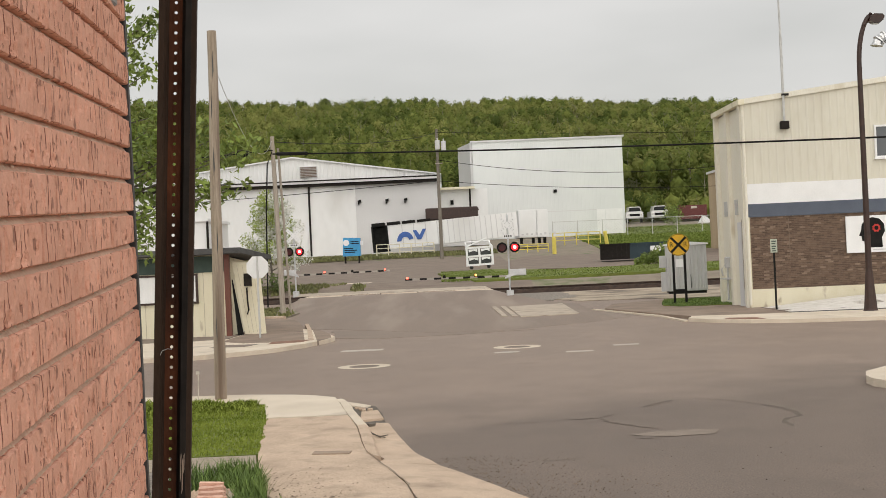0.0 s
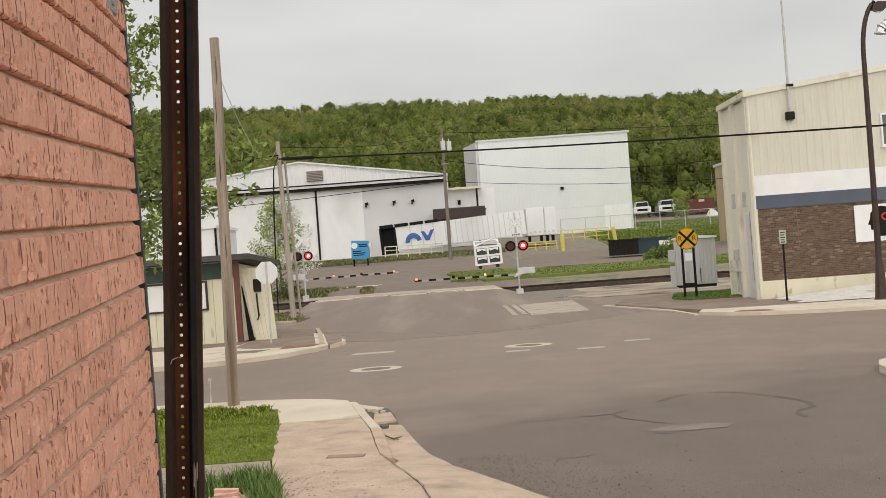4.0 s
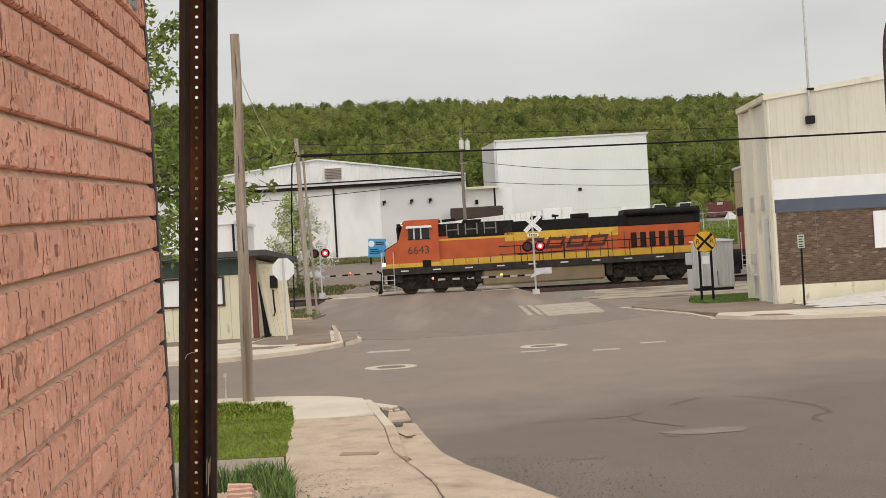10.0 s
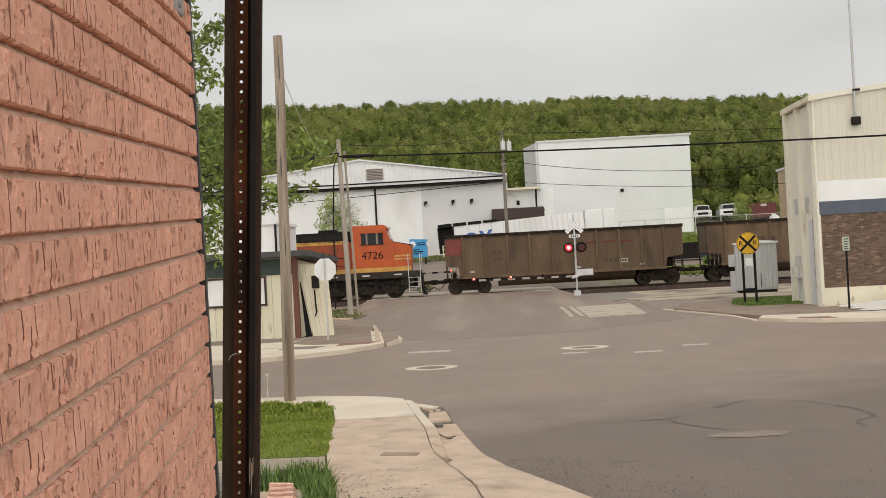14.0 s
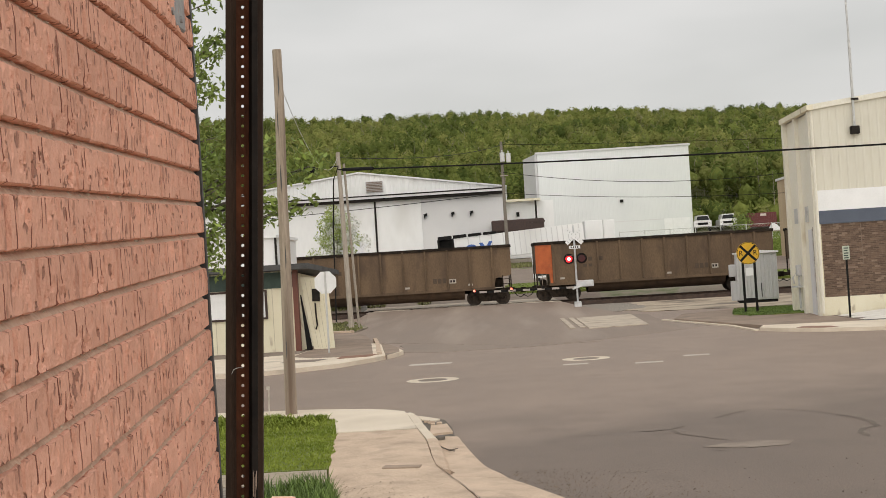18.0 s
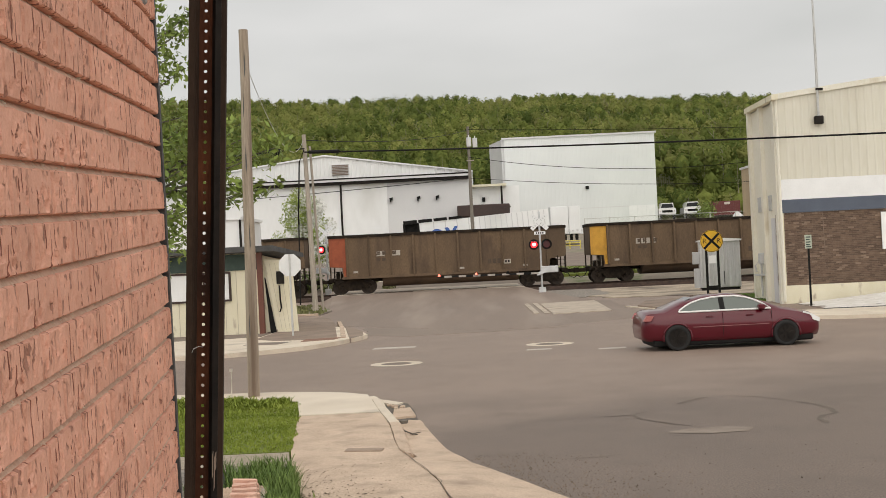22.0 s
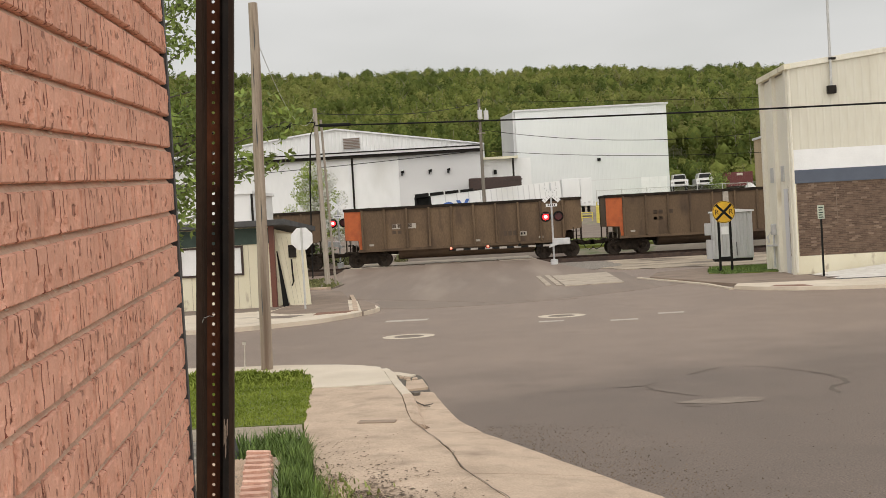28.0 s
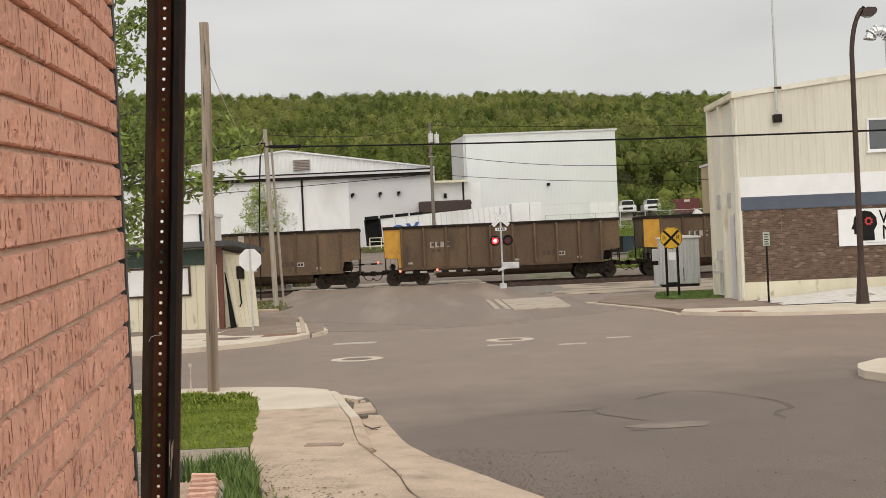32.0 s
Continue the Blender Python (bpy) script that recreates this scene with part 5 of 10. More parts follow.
def ramp(name, rows, material, label):
    """Road that climbs: rows of depth, left x, right x, height."""
    v = [p for y, a, b, z in rows for p in ((a - 1.2, y, z - 0.5), (a, y, z), ((a + b) / 2, y, z + 0.02), (b, y, z), (b + 1.2, y, z - 0.5))]
    f = [(5 * j + i, 5 * j + i + 1, 5 * j + i + 6, 5 * j + i + 5) for j in range(len(rows) - 1) for i in range(4)]
    return raw(name, v, f, material, label, "road", "structure")


ramp("crossing_ramp", [(57, -7.2, 6.2, 0.045), (62, -7.6, 5.2, 0.11), (70, -8.4, 3.9, 0.24), (74.6, -8.9, 3.2, 0.37), (76.62, -9.1, 3.0, 0.392)], ASPHALT_RAMP, "dusty asphalt climbing to the railway crossing")
ramp("far_lip", [(80.12, -9.4, 2.6, 0.392), (82.6, -10.0, 2.7, 0.5)], PATCH, "worn concrete lip beyond the railway crossing")
ramp("far_ramp", [(82.6, -10.0, 2.7, 0.5), (86.5, -13, 3.6, 0.9), (92, -15, 4.6, 1.06)], ASPHALT_SIDE, "asphalt beyond the railway crossing")
bm = B()
for x0, x1, d in ((-60, -8.6, 0.0), (2.4, 60, 0.0)):
    prism(bm, [(-3.7, 0.12), (-3.3, 0.36), (-2.9, 0.36), (-2.5, 0.12)], x0, x1, "x", TRACK)
solid("dark_rail_edge", bm, OLD_RAIL, "low rusty edge of old rails lying beside the track", "rails", kind="structure")

# grass and drives beyond the tracks
slab("far_grass", [(2.2, 84.5), (20, 86.5), (50, 88), (50, 99), (20, 95.5), (9, 94), (3.2, 99), (-0.5, 96)], 0.16, LAWN_SOIL, "green grass strip beyond the track", "lawn")
spots = [(rng.uniform(-0.2, 26), rng.uniform(84.6, 98), 0) for _ in range(16000)]
blades("far_grass_blades", [(x, y, high(y) + 0.1) for x, y, z in spots if y > 84.3 + x * 0.1 and (y < 94.5 or x < 4)], 0.11, GRASS_SOFT, "ragged green grass beyond the track", width=0.05, bend=0.9, seed=21)
slab("bank", [(17, 128), (60, 125), (60, 225), (30, 225), (29.3, 188), (20, 186)], 0.12, LAWN_SOIL, "green grassy bank before the yard", "lawn")
spots = [(rng.uniform(18, 46), rng.uniform(128, 160), 0) for _ in range(9000)] + [(rng.uniform(21, 52), rng.uniform(160, 186), 0) for _ in range(6000)] + [(rng.uniform(30, 56), rng.uniform(186, 222), 0) for _ in range(5000)]
blades("bank_grass", [(x, y, high(y) + 0.08) for x, y, z in spots], 0.22, GRASS_SOFT, "ragged green grass on the bank", width=0.1, bend=0.9, seed=22)
slab("verge_strip", [(-40, 130), (-12, 133), (6, 136), (6, 141), (-40, 141)], 0.1, DIRT, "thin grass strip before the white building", "lawn")
spots = [(rng.uniform(-24, 6), rng.uniform(131.5, 140), 0) for _ in range(7000)]
blades("strip_grass", [(x, y, high(y) + 0.08) for x, y, z in spots if y > 133 + x * 0.1], 0.3, GRASS_OLIVE, "short dull grass before the white building", width=0.1, seed=23)
slab("rubble_slab", ragged([(-8.3, 86.8), (-5.6, 87.3), (-5.1, 88.6), (-8.2, 88.2)], 0.3), 0.1, CONCRETE_PALE, "low pale broken concrete beside the far gate", "rubble")
spots = [(rng.uniform(-14, -5.5), rng.uniform(82.4, 88.5), 0) for _ in range(2600)]
blades("gate_weeds", [(x, y, high(y) - 0.02) for x, y, z in spots if noise.noise((x * 0.6, y * 0.4, 2)) + (-x - 9.5) * 0.12 > -0.1], 0.3, GRASS_OLIVE, "ragged weeds round the far gate", width=0.05, bend=0.8, seed=41)
slab("drive", [(3, 100), (12, 97), (50, 104), (50, 122), (8, 124)], 0.03, ASPHALT_SIDE, "grey asphalt drive in the yard", "road")


# ---------------------------------------------------------------- buildings
def ribbed(bm, x0, x1, z0, z1, pitch, depth, m=None):
    """Upright sheet-metal ribs across a wall in the plane y = 0."""
    n = int((x1 - x0) / pitch)
    for k in range(n + 1):
        x = x0 + k * pitch
        prism(bm, [(x, 0.0), (x + pitch * 0.12, -depth), (x + pitch * 0.3, -depth), (x + pitch * 0.42, 0.0)], z0, z1, "z", m)


def flat_window(parent, name, m, w, h, frame_mat, sill=True, bars=0, pane_mat=None):
    """A window set into its wall: frame, pane, sill. m puts its middle on the wall, y out of it being minus."""
    win = thing(name, "", "")
    for k in ("label", "category"):
        if k in win:
            del win[k]
    win.parent = parent
    win.matrix_basis = m
    bm = B()
    f = 0.07
    for b in ((-w / 2, -w / 2 + f, -h / 2, h / 2), (w / 2 - f, w / 2, -h / 2, h / 2), (-w / 2 + f, w / 2 - f, h / 2 - f, h / 2), (-w / 2 + f, w / 2 - f, -h / 2, -h / 2 + f)):
        box(bm, b[0], b[1], -0.05, 0.02, b[2], b[3])
    for k in range(bars):
        box(bm, -0.02, 0.02, -0.035, 0.0, -h / 2 + f, h / 2 - f)
    part("frame", bm, frame_mat, win)
    bm = B()
    box(bm, -w / 2 + f, w / 2 - f, -0.012, 0.004, -h / 2 + f, h / 2 - f)
    part("pane", bm, pane_mat or GLASS, win)
    if sill:
        bm = B()
        box(bm, -w / 2 - 0.05, w / 2 + 0.05, -0.09, -0.0, -h / 2 - 0.06, -h / 2)
        part("sill", bm, frame_mat, win)
    return win


# Pale trim cream; on the side wall its paleness stands in for light.
PALE_LIT_CREAM = surf("pale_lit_cream_metal", (0.76, 0.73, 0.62), (0.83, 0.8, 0.69), scale=0.6, rough=0.55, bump=0.02, fine=30, stretch=(1, 1, 0.3), stain=(0.62, 0.56, 0.43), stain_scale=1.5, stain_at=(0.6, 0.75))
# two-storey shop by the lamp: cream metal above, brown brick below
SHOP = pose(11.66, 46.4, 0)
shop = thing("metal_clad_shop", "cream metal-clad shop with brown brick lower wall", "building", SHOP)
bm = B()
prism(bm, [(0, 3.55), (0, 7.9), (5.0, 8.46), (14, 9.48), (22, 9.48), (22, 3.55)], 0.0, 0.25, "y")
part("upper_wall", bm, CREAM_METAL, shop, "cream ribbed metal siding")
bm = B()
n = 0
for k in range(60):
    x = 0.28 + k * 0.3
    top = 7.9 + 0.113 * min(x, 14) - 0.06
    prism(bm, [(x, 0.0), (x + 0.03, -0.012), (x + 0.07, -0.012), (x + 0.1, 0.0)], 4.8, top, "z")
part("siding_ribs", bm, CREAM_METAL, shop)
bm = B()
prism(bm, [(-0.1, 7.86), (-0.1, 8.06), (5.0, 8.64), (14, 9.66), (22.1, 9.66), (22.1, 9.46), (14, 9.46), (5.0, 8.44)], -0.09, 0.27, "y")
part("roof_trim", bm, PALE_LIT_CREAM, shop, "pale roof edge trim")
bm = B()
box(bm, 0.02, 22, -0.03, 0.0, 4.05, 4.82)
part("white_band", bm, WHITE_PAINT, shop, "white painted band")
bm = B()
box(bm, 0.02, 22, -0.045, 0.0, 3.55, 4.05)
part("blue_band", bm, BLUE_GREY, shop, "dark blue-grey band")
SHOP_MORTAR = surf("brown_mortar", (0.2, 0.15, 0.115), (0.27, 0.205, 0.155), scale=6, rough=0.95, bump=0.1)
bm = B()
box(bm, 0.0, 22, 0.02, 0.25, 0.8, 3.55)
lower = part("lower_wall", bm, SHOP_MORTAR, shop, "brown mixed brick wall")
bm = B()
box(bm, -0.06, 22, -0.06, 0.25, -0.2, 0.8)
part("plinth", bm, CREAM_PAINT, shop, "peeling cream painted plinth")
SHOP_BRICK = surf("brown_brick", (0.125, 0.082, 0.058), (0.185, 0.126, 0.09), scale=3, rough=0.9, bump=0.2, fine=40, vary=0.26)
SHOP_BRICK_J = surf("brown_brick_joined", (0.125, 0.082, 0.058), (0.185, 0.126, 0.09), scale=3, rough=0.9, bump=0.2, fine=40, island=0.26)
SHOP_BRICK_P = surf("pale_brick", (0.22, 0.155, 0.115), (0.33, 0.245, 0.18), scale=3, rough=0.9, bump=0.2, fine=40)
bm = B()
box(bm, -0.02, 0.06, -0.03, 0.02, 0.8, 3.56)
part("corner_strip", bm, CREAM_PAINT, shop, "cream corner strip")
# pale conduit down the brick, brown recess beside the corner
bm = B()
tube(bm, [(1.53, -0.02, 3.5), (1.55, -0.02, 1.95)], 0.013, 8)
part("conduit", bm, SHOP_MORTAR, shop, "thin tan conduit on the brick")
# side towards the track
bm = B()
box(bm, -0.03, 0.0, 0.35, 0.88, 0.8, 3.5)
part("side_panel", bm, surf("brown_boarding", (0.14, 0.088, 0.06), (0.2, 0.13, 0.09), scale=4, rough=0.8), shop, "brown boarded strip beside the corner")
# side wall coloured paler than the front, for the light falling on it
bm = B()
prism(bm, [(0.25, 0.0), (0.25, 7.97), (4.45, 7.97), (4.45, 0.0)], 0.0, 0.25, "x")
part("side_wall", bm, PALE_LIT_CREAM, shop, "cream metal side wall, made paler for the light on it")
for y in (0.0, 2.2, 4.15):
    bm = B()
    box(bm, -0.16, 0.0, y, y + 0.3, 0.0, 7.86)
    part("pilaster", bm, PALE_LIT_CREAM, shop, "cream upright steel frame post")
bm = B()
prism(bm, [(-0.2, 7.84), (-0.2, 8.04), (4.5, 8.04), (4.5, 7.84)], -0.22, 0.02, "x")
part("side_eave", bm, CREAM_PAINT, shop)
for y, w in ((1.4, 0.35), (2.75, 0.8)):
    bm = B()
    box(bm, -0.06, 0.0, y, y + w, 3.7, 4.3)
    part("vent_panel", bm, STEEL, shop, "small louvred vent")
bm = B()
box(bm, -0.05, 0.0, 0.95, 1.5, 0.0, 3.4)
part("side_door", bm, GREY_METAL, shop, "narrow pale metal door")
bm = B()
box(bm, -0.2, 0.0, 3.0, 3.35, 1.6, 2.05, ch=0.03)
tube(bm, [(-0.12, 3.17, 1.6), (-0.12, 3.17, 0.3)], 0.04, 8)
tube(bm, [(-0.2, 3.17, 1.75), (-0.36, 3.2, 1.55), (-0.3, 3.25, 1.3)], 0.035, 6)
box(bm, -0.3, 0.0, 2.9, 3.7, 1.14, 1.2)
part("meter_box", bm, CABINET_GREY, shop, "grey electric meter with pipe")
bm = B()
tube(bm, [(-0.05, -0.08, 7.9), (-0.05, -0.08, 0.2)], 0.06, 8)
part("downpipe", bm, PALE_LIT_CREAM, shop)
bm = B()
prism(bm, [(0.0, 7.94), (5.0, 8.5), (14, 9.5), (22, 9.5), (22, 9.36), (14, 9.36), (5, 8.35), (0, 7.8)], 0.27, 4.55, "y")
part("roof", bm, GREY_METAL, shop)
bm = B()
box(bm, 21.75, 22, 0.25, 4.45, 0, 9.36)
box(bm, 0.25, 21.75, 4.2, 4.45, 0, 7.8)
part("rear_wall", bm, CREAM_METAL, shop)
flat_window(shop, "window", pose(5.6, -0.03, 6.23), 1.3, 1.25, WHITE_PAINT, bars=0)
flat_window(shop, "window", pose(10.0, -0.03, 6.25), 1.3, 1.25, WHITE_PAINT, bars=0)
tan = thing("tan_building", "plain tan metal building behind the shop", "building", pose(27.75, 112, high(112)))
TAN_H = 9.9 - high(112)
bm = B()
box(bm, 0, 22, 0, 0.3, 0, TAN_H)
box(bm, 0, 0.3, 0.3, 14, 0, TAN_H)
box(bm, 21.7, 22, 0.3, 14, 0, TAN_H)
box(bm, 0.3, 21.7, 13.7, 14, 0, TAN_H)
part("wall", bm, surf("tan_sheet_metal", (0.42, 0.31, 0.19), (0.52, 0.4, 0.26), scale=0.5, rough=0.7, stretch=(1, 1, 0.3)), tan)
bm = B()
box(bm, -0.15, 22.15, -0.15, 14.15, TAN_H, TAN_H + 0.22)
part("roof", bm, GREY_METAL, tan)
banner = tagged(thing("shop_banner", "white banner with a black head emblem and bold letters", "banner"))
banner.matrix_basis = SHOP @ pose(6.29, -0.1, 2.72)
bm = B()
box(bm, -2.6, 2.6, 0.0, 0.05, -0.7, 0.7)
part("panel", bm, WHITE_PAINT, banner)
bm = B()
head = [(-1.72, -0.52), (-1.68, -0.28), (-1.86, -0.26), (-1.87, -0.08), (-1.97, -0.06), (-1.88, 0.14), (-1.85, 0.36), (-1.7, 0.55), (-1.45, 0.63), (-1.18, 0.57), (-1.0, 0.36), (-0.98, 0.08), (-1.1, -0.14), (-1.08, -0.52)]
prism(bm, [(x - 0.15, z) for x, z in head], -0.012, 0.0, "y")
part("emblem", bm, BLACK, banner, "black head silhouette")
bm = B()
prism(bm, [(-1.45 + 0.17 * math.cos(a * math.pi / 8) * (1.0 if a % 2 else 0.8), 0.22 + 0.17 * math.sin(a * math.pi / 8) * (1.0 if a % 2 else 0.8)) for a in range(16)], -0.022, -0.012, "y")
part("cog", bm, RED_PAINT, banner, "red cog")
bm = B()
prism(bm, [(-1.45 + 0.08 * math.cos(a * math.pi / 6), 0.22 + 0.08 * math.sin(a * math.pi / 6)) for a in range(12)], -0.03, -0.022, "y")
part("cog_hub", bm, BLACK, banner)
for k, (txt, z) in enumerate((("W", 0.33), ("M", -0.25))):
    writing("letter", txt, 0.78, BLACK, banner, pose(-0.72, -0.006, z, 90), stretch=0.8)
bm = B()
for k in range(5):
    box(bm, -0.28 + k * 0.5, 0.12 + k * 0.5, -0.012, 0.0, 0.1, 0.55)
    box(bm, -0.28 + k * 0.5, 0.12 + k * 0.5, -0.012, 0.0, -0.5, -0.02)
part("lettering", bm, BLACK, banner, "bold black bars of lettering")
bm = B()
box(bm, -1.6, 2.3, -0.012, 0.0, -0.62, -0.585)
part("underline", bm, ALUM, banner)
mast = thing("antenna_mast", "thin steel antenna mast on a wall bracket", "antenna", SHOP @ pose(1.53, -0.12, 7.0))
bm = B()
tube(bm, [(0, 0, 0.15), (0, 0, 3.4)], 0.05, 8)
part("lower_tube", bm, STEEL, mast)
bm = B()
tube(bm, [(0, 0, 3.4), (-0.02, 0, 5.05)], 0.035, 8)
part("upper_tube", bm, STEEL, mast)
bm = B()
box(bm, -0.16, 0.16, -0.12, 0.1, -0.15, 0.15, ch=0.02)
part("wall_box", bm, DARK_STEEL, mast)
bm = B()
box(bm, -0.06, 0.2, -0.05, 0.1, 1.12, 1.2)
part("bracket", bm, DARK_STEEL, mast)
flue = thing("roof_flue", "shiny metal flue with a hooked elbow", "flue", SHOP @ pose(7.3, 3.6, 8.2))
bm = B()
arc = [(0.1, 0, 0), (0.05, 0, 2.0)] + [(0.05 - 0.42 + 0.42 * math.cos(a), 0, 2.2 + 0.42 * math.sin(a)) for a in np.linspace(0, math.pi * 0.95, 8)]
tube(bm, arc, 0.2, 10)
part("pipe", bm, CHROME, flue)
bm = B()
for a in np.linspace(0.1, math.pi * 0.95, 6):
    tube(bm, [(-0.37 + 0.4 * math.cos(a - 0.06), 0, 2.2 + 0.4 * math.sin(a - 0.06)), (-0.37 + 0.4 * math.cos(a + 0.06), 0, 2.2 + 0.4 * math.sin(a + 0.06))], 0.26, 10)
part("bands", bm, CHROME, flue)

BROWN_LIGHT = paint("faded_brown_paint", (0.26, 0.2, 0.165))
SEAM_TAN = paint("grimy_cream_seam", (0.48, 0.43, 0.31))
RED_BROWN = paint("red_brown_paint", (0.15, 0.05, 0.032))
# small cream shed with the dark eave
SHED = pose(-7.72, 42.8, 0.1, 0, 0, -3.0)
shed = thing("cream_shed", "low cream shed with dark green eaves and worn panels", "shed", SHED)
bm = B()
box(bm, -9.0, 0.0, 0.0, 0.15, 0.0, 2.95)
part("front_wall", bm, CREAM_PAINT, shed)
bm = B()
prism(bm, [(0.15, 0.0), (0.15, 2.85), (4.4, 2.6), (4.4, 0.0)], -0.15, 0.0, "x")
part("side_wall", bm, CREAM_PAINT, shed)
bm = B()
box(bm, -9.0, 0, 4.25, 4.4, 0, 2.6)
box(bm, -9.0, -8.85, 0.15, 4.25, 0, 2.7)
part("rear_wall", bm, CREAM_PAINT, shed)
bm = B()
prism(bm, [(-0.75, 2.93), (-0.75, 3.12), (4.8, 2.85), (4.8, 2.68)], -9.4, 0.75, "x")
part("roof", bm, BLACK_ROOF, shed, "flat dark tarred roof")
bm = B()
box(bm, -9.0, 0.02, -0.05, 0.0, 2.3, 2.86)
part("fascia", bm, GREEN_TRIM, shed, "dark green board under the eave")
bm = B()
box(bm, 0.02, 0.2, -0.12, 0.06, 0.0, 2.9)
part("corner_post", bm, RED_BROWN, shed, "brown corner post")
bm = B()
prism(bm, [(0.45, 0.05), (1.2, 0.0), (1.05, 2.55), (0.08, 2.65)], -0.02, 0.03, "y", pose(0.12, 0.3, 0, 0, 0, 14))
panel_ = part("loose_panel", bm, CREAM_PAINT, shed, "loose leaning wall panel")
for k in range(4):
    bm = B()
    x0, x1 = 0.25 + 0.19 * k, 0.6 + 0.14 * k
    prism(bm, [(x1, 0.1), (x1 + 0.01, 0.1), (x0 + 0.01, 2.5), (x0, 2.5)], -0.026, -0.02, "y", pose(0.12, 0.3, 0, 0, 0, 14))
    part("board_seam", bm, SEAM_TAN, panel_)
for k in range(9):
    bm = B()
    box(bm, -0.35 - k * 0.42, -0.335 - k * 0.42, -0.012, 0.0, 0.02, 2.3)
    part("board_seam", bm, SEAM_TAN, shed)
bm = B()
prism(bm, [(0.2, 0.0), (0.42, 0.0), (0.1, 2.0), (0.06, 2.0)], -0.05, -0.03, "y", pose(0.12, 0.28, 0, 0, 0, 14))
part("dark_gap", bm, BLACK, shed)
bm = B()
box(bm, 0.6, 0.86, 0.35, 0.5, 1.75, 2.2)
tube(bm, [(0.7, 0.33, 1.7), (0.72, 0.3, 1.2), (0.74, 0.32, 0.9), (0.68, 0.3, 0.75)], 0.03, 6)
part("meter", bm, DARK_STEEL, shed, "wall meter with hanging cable")
for x in (-1.45, -2.75, -5.2):
    flat_window(shed, "window", pose(x, -0.03, 1.75), 1.0, 1.05, BROWN_PAINT, sill=False, pane_mat=WHITE_PAINT)
hut = thing("white_low_building", "low white metal building behind the shed", "building", pose(-11.6, 60, 0.1))
bm = B()
box(bm, -9.0, 0, 0, 6, 0, 4.75)
part("wall", bm, WHITE_METAL, hut)
bm = B()
box(bm, -9.1, 0.1, -0.12, 6.1, 4.75, 4.9)
part("roof_edge", bm, WHITE_PAINT, hut)
bm = B()
box(bm, 0.0, 0.1, -0.1, 0.0, 0, 4.75)
part("corner_trim", bm, DARK_STEEL, hut)

# long white works building
WORKS = pose(-30.5, 150, 3.2)
works = thing("white_works_building", "long white metal works building with low gable roof", "building", WORKS)
bm = B()
box(bm, -20, 20.0, 0.0, 0.3, 0, 9.0)
part("front_wall", bm, WHITE_METAL, works, "white sheet metal wall")
# The end that faces another way has its shade put in as grey colour.
bm = B()
box(bm, 20.0, 30.3, 0.05, 0.35, 0, 9.0)
part("grey_wall", bm, GREY_METAL, works, "end of the wall, coloured grey for its shaded facing")
bm = B()
box(bm, 30.0, 30.3, 0.35, 30, 0, 9.0)
box(bm, -20, -19.7, 0.3, 30, 0, 9.0)
box(bm, -19.7, 30, 29.7, 30, 0, 9.0)
part("side_wall", bm, GREY_METAL, works)
bm = B()
box(bm, -20, 30.5, -0.7, 0.3, 8.75, 9.1)
part("canopy_edge", bm, DARK_STEEL, works, "dark canopy edge along the eave")
bm = B()
box(bm, -20, 30.5, -0.95, 0.59, 9.1, 9.36)
part("gutter", bm, GREY_METAL, works)
bm = B()
box(bm, -20, 30.5, -0.98, 0.59, 9.36, 9.52)
part("gutter_lip", bm, DARK_STEEL, works, "dark lip of the gutter")
bm = B()
prism(bm, [(-18, 8.9), (30.2, 8.9), (30.2, 9.75), (12.4, 12.5), (-18, 8.95)], 0.6, 29, "y")
part("gable", bm, WHITE_METAL, works, "white ribbed gable")
for k in range(72):
    x = -5.0 + k * 0.48
    top = 12.4 - (12.4 - x) * 0.118 if x < 12.4 else 12.4 - (x - 12.4) * 0.154
    if top > 9.5:
        bm = B()
        prism(bm, [(x, 0.0), (x + 0.06, -0.06), (x + 0.16, -0.06), (x + 0.22, 0.0)], 9.3, top, "z", pose(0, 0.59, 0))
        part("gable_rib", bm, WHITE_METAL, works)
bm = B()
prism(bm, [(-18.4, 8.95), (12.4, 12.6), (30.7, 9.78), (30.7, 9.62), (12.4, 12.42), (-18.4, 8.75)], 0.3, 29.5, "y")
part("roof", bm, WHITE_PAINT, works)
bm = B()
box(bm, 13.2, 15.4, 0.45, 0.6, 9.9, 11.35)
part("louvre_frame", bm, GREY_METAL, works, "brown louvred vent")
for k in range(7):
    bm = B()
    box(bm, 13.3, 15.3, 0.36, 0.46, 10.0 + k * 0.19, 10.12 + k * 0.19)
    part("slat", bm, BROWN_LIGHT if k % 2 else ASPHALT_SIDE, works)
bm = B()
tube(bm, [(14.3, -0.15, 9.1), (14.3, -0.15, 0.2)], 0.12, 8)
part("downpipe", bm, DARK_STEEL, works)
for x in (20.25, 23.65, 25.95):
    bm = B()
    prism(bm, [(x, 6.78), (x + 0.42, 6.9), (x + 0.42, 6.6), (x + 0.1, 6.52)], -0.5, 0.05, "y")
    box(bm, x + 0.05, x + 0.2, -0.3, 0.05, 6.3, 6.56)
    part("wall_light", bm, BLACK, works, "black wall light")
bm = B()
tube(bm, [(26.2, -0.3, 9.0), (26.2, -0.3, 10.2)], 0.12, 8)
part("roof_pipe", bm, GREY_METAL, works)

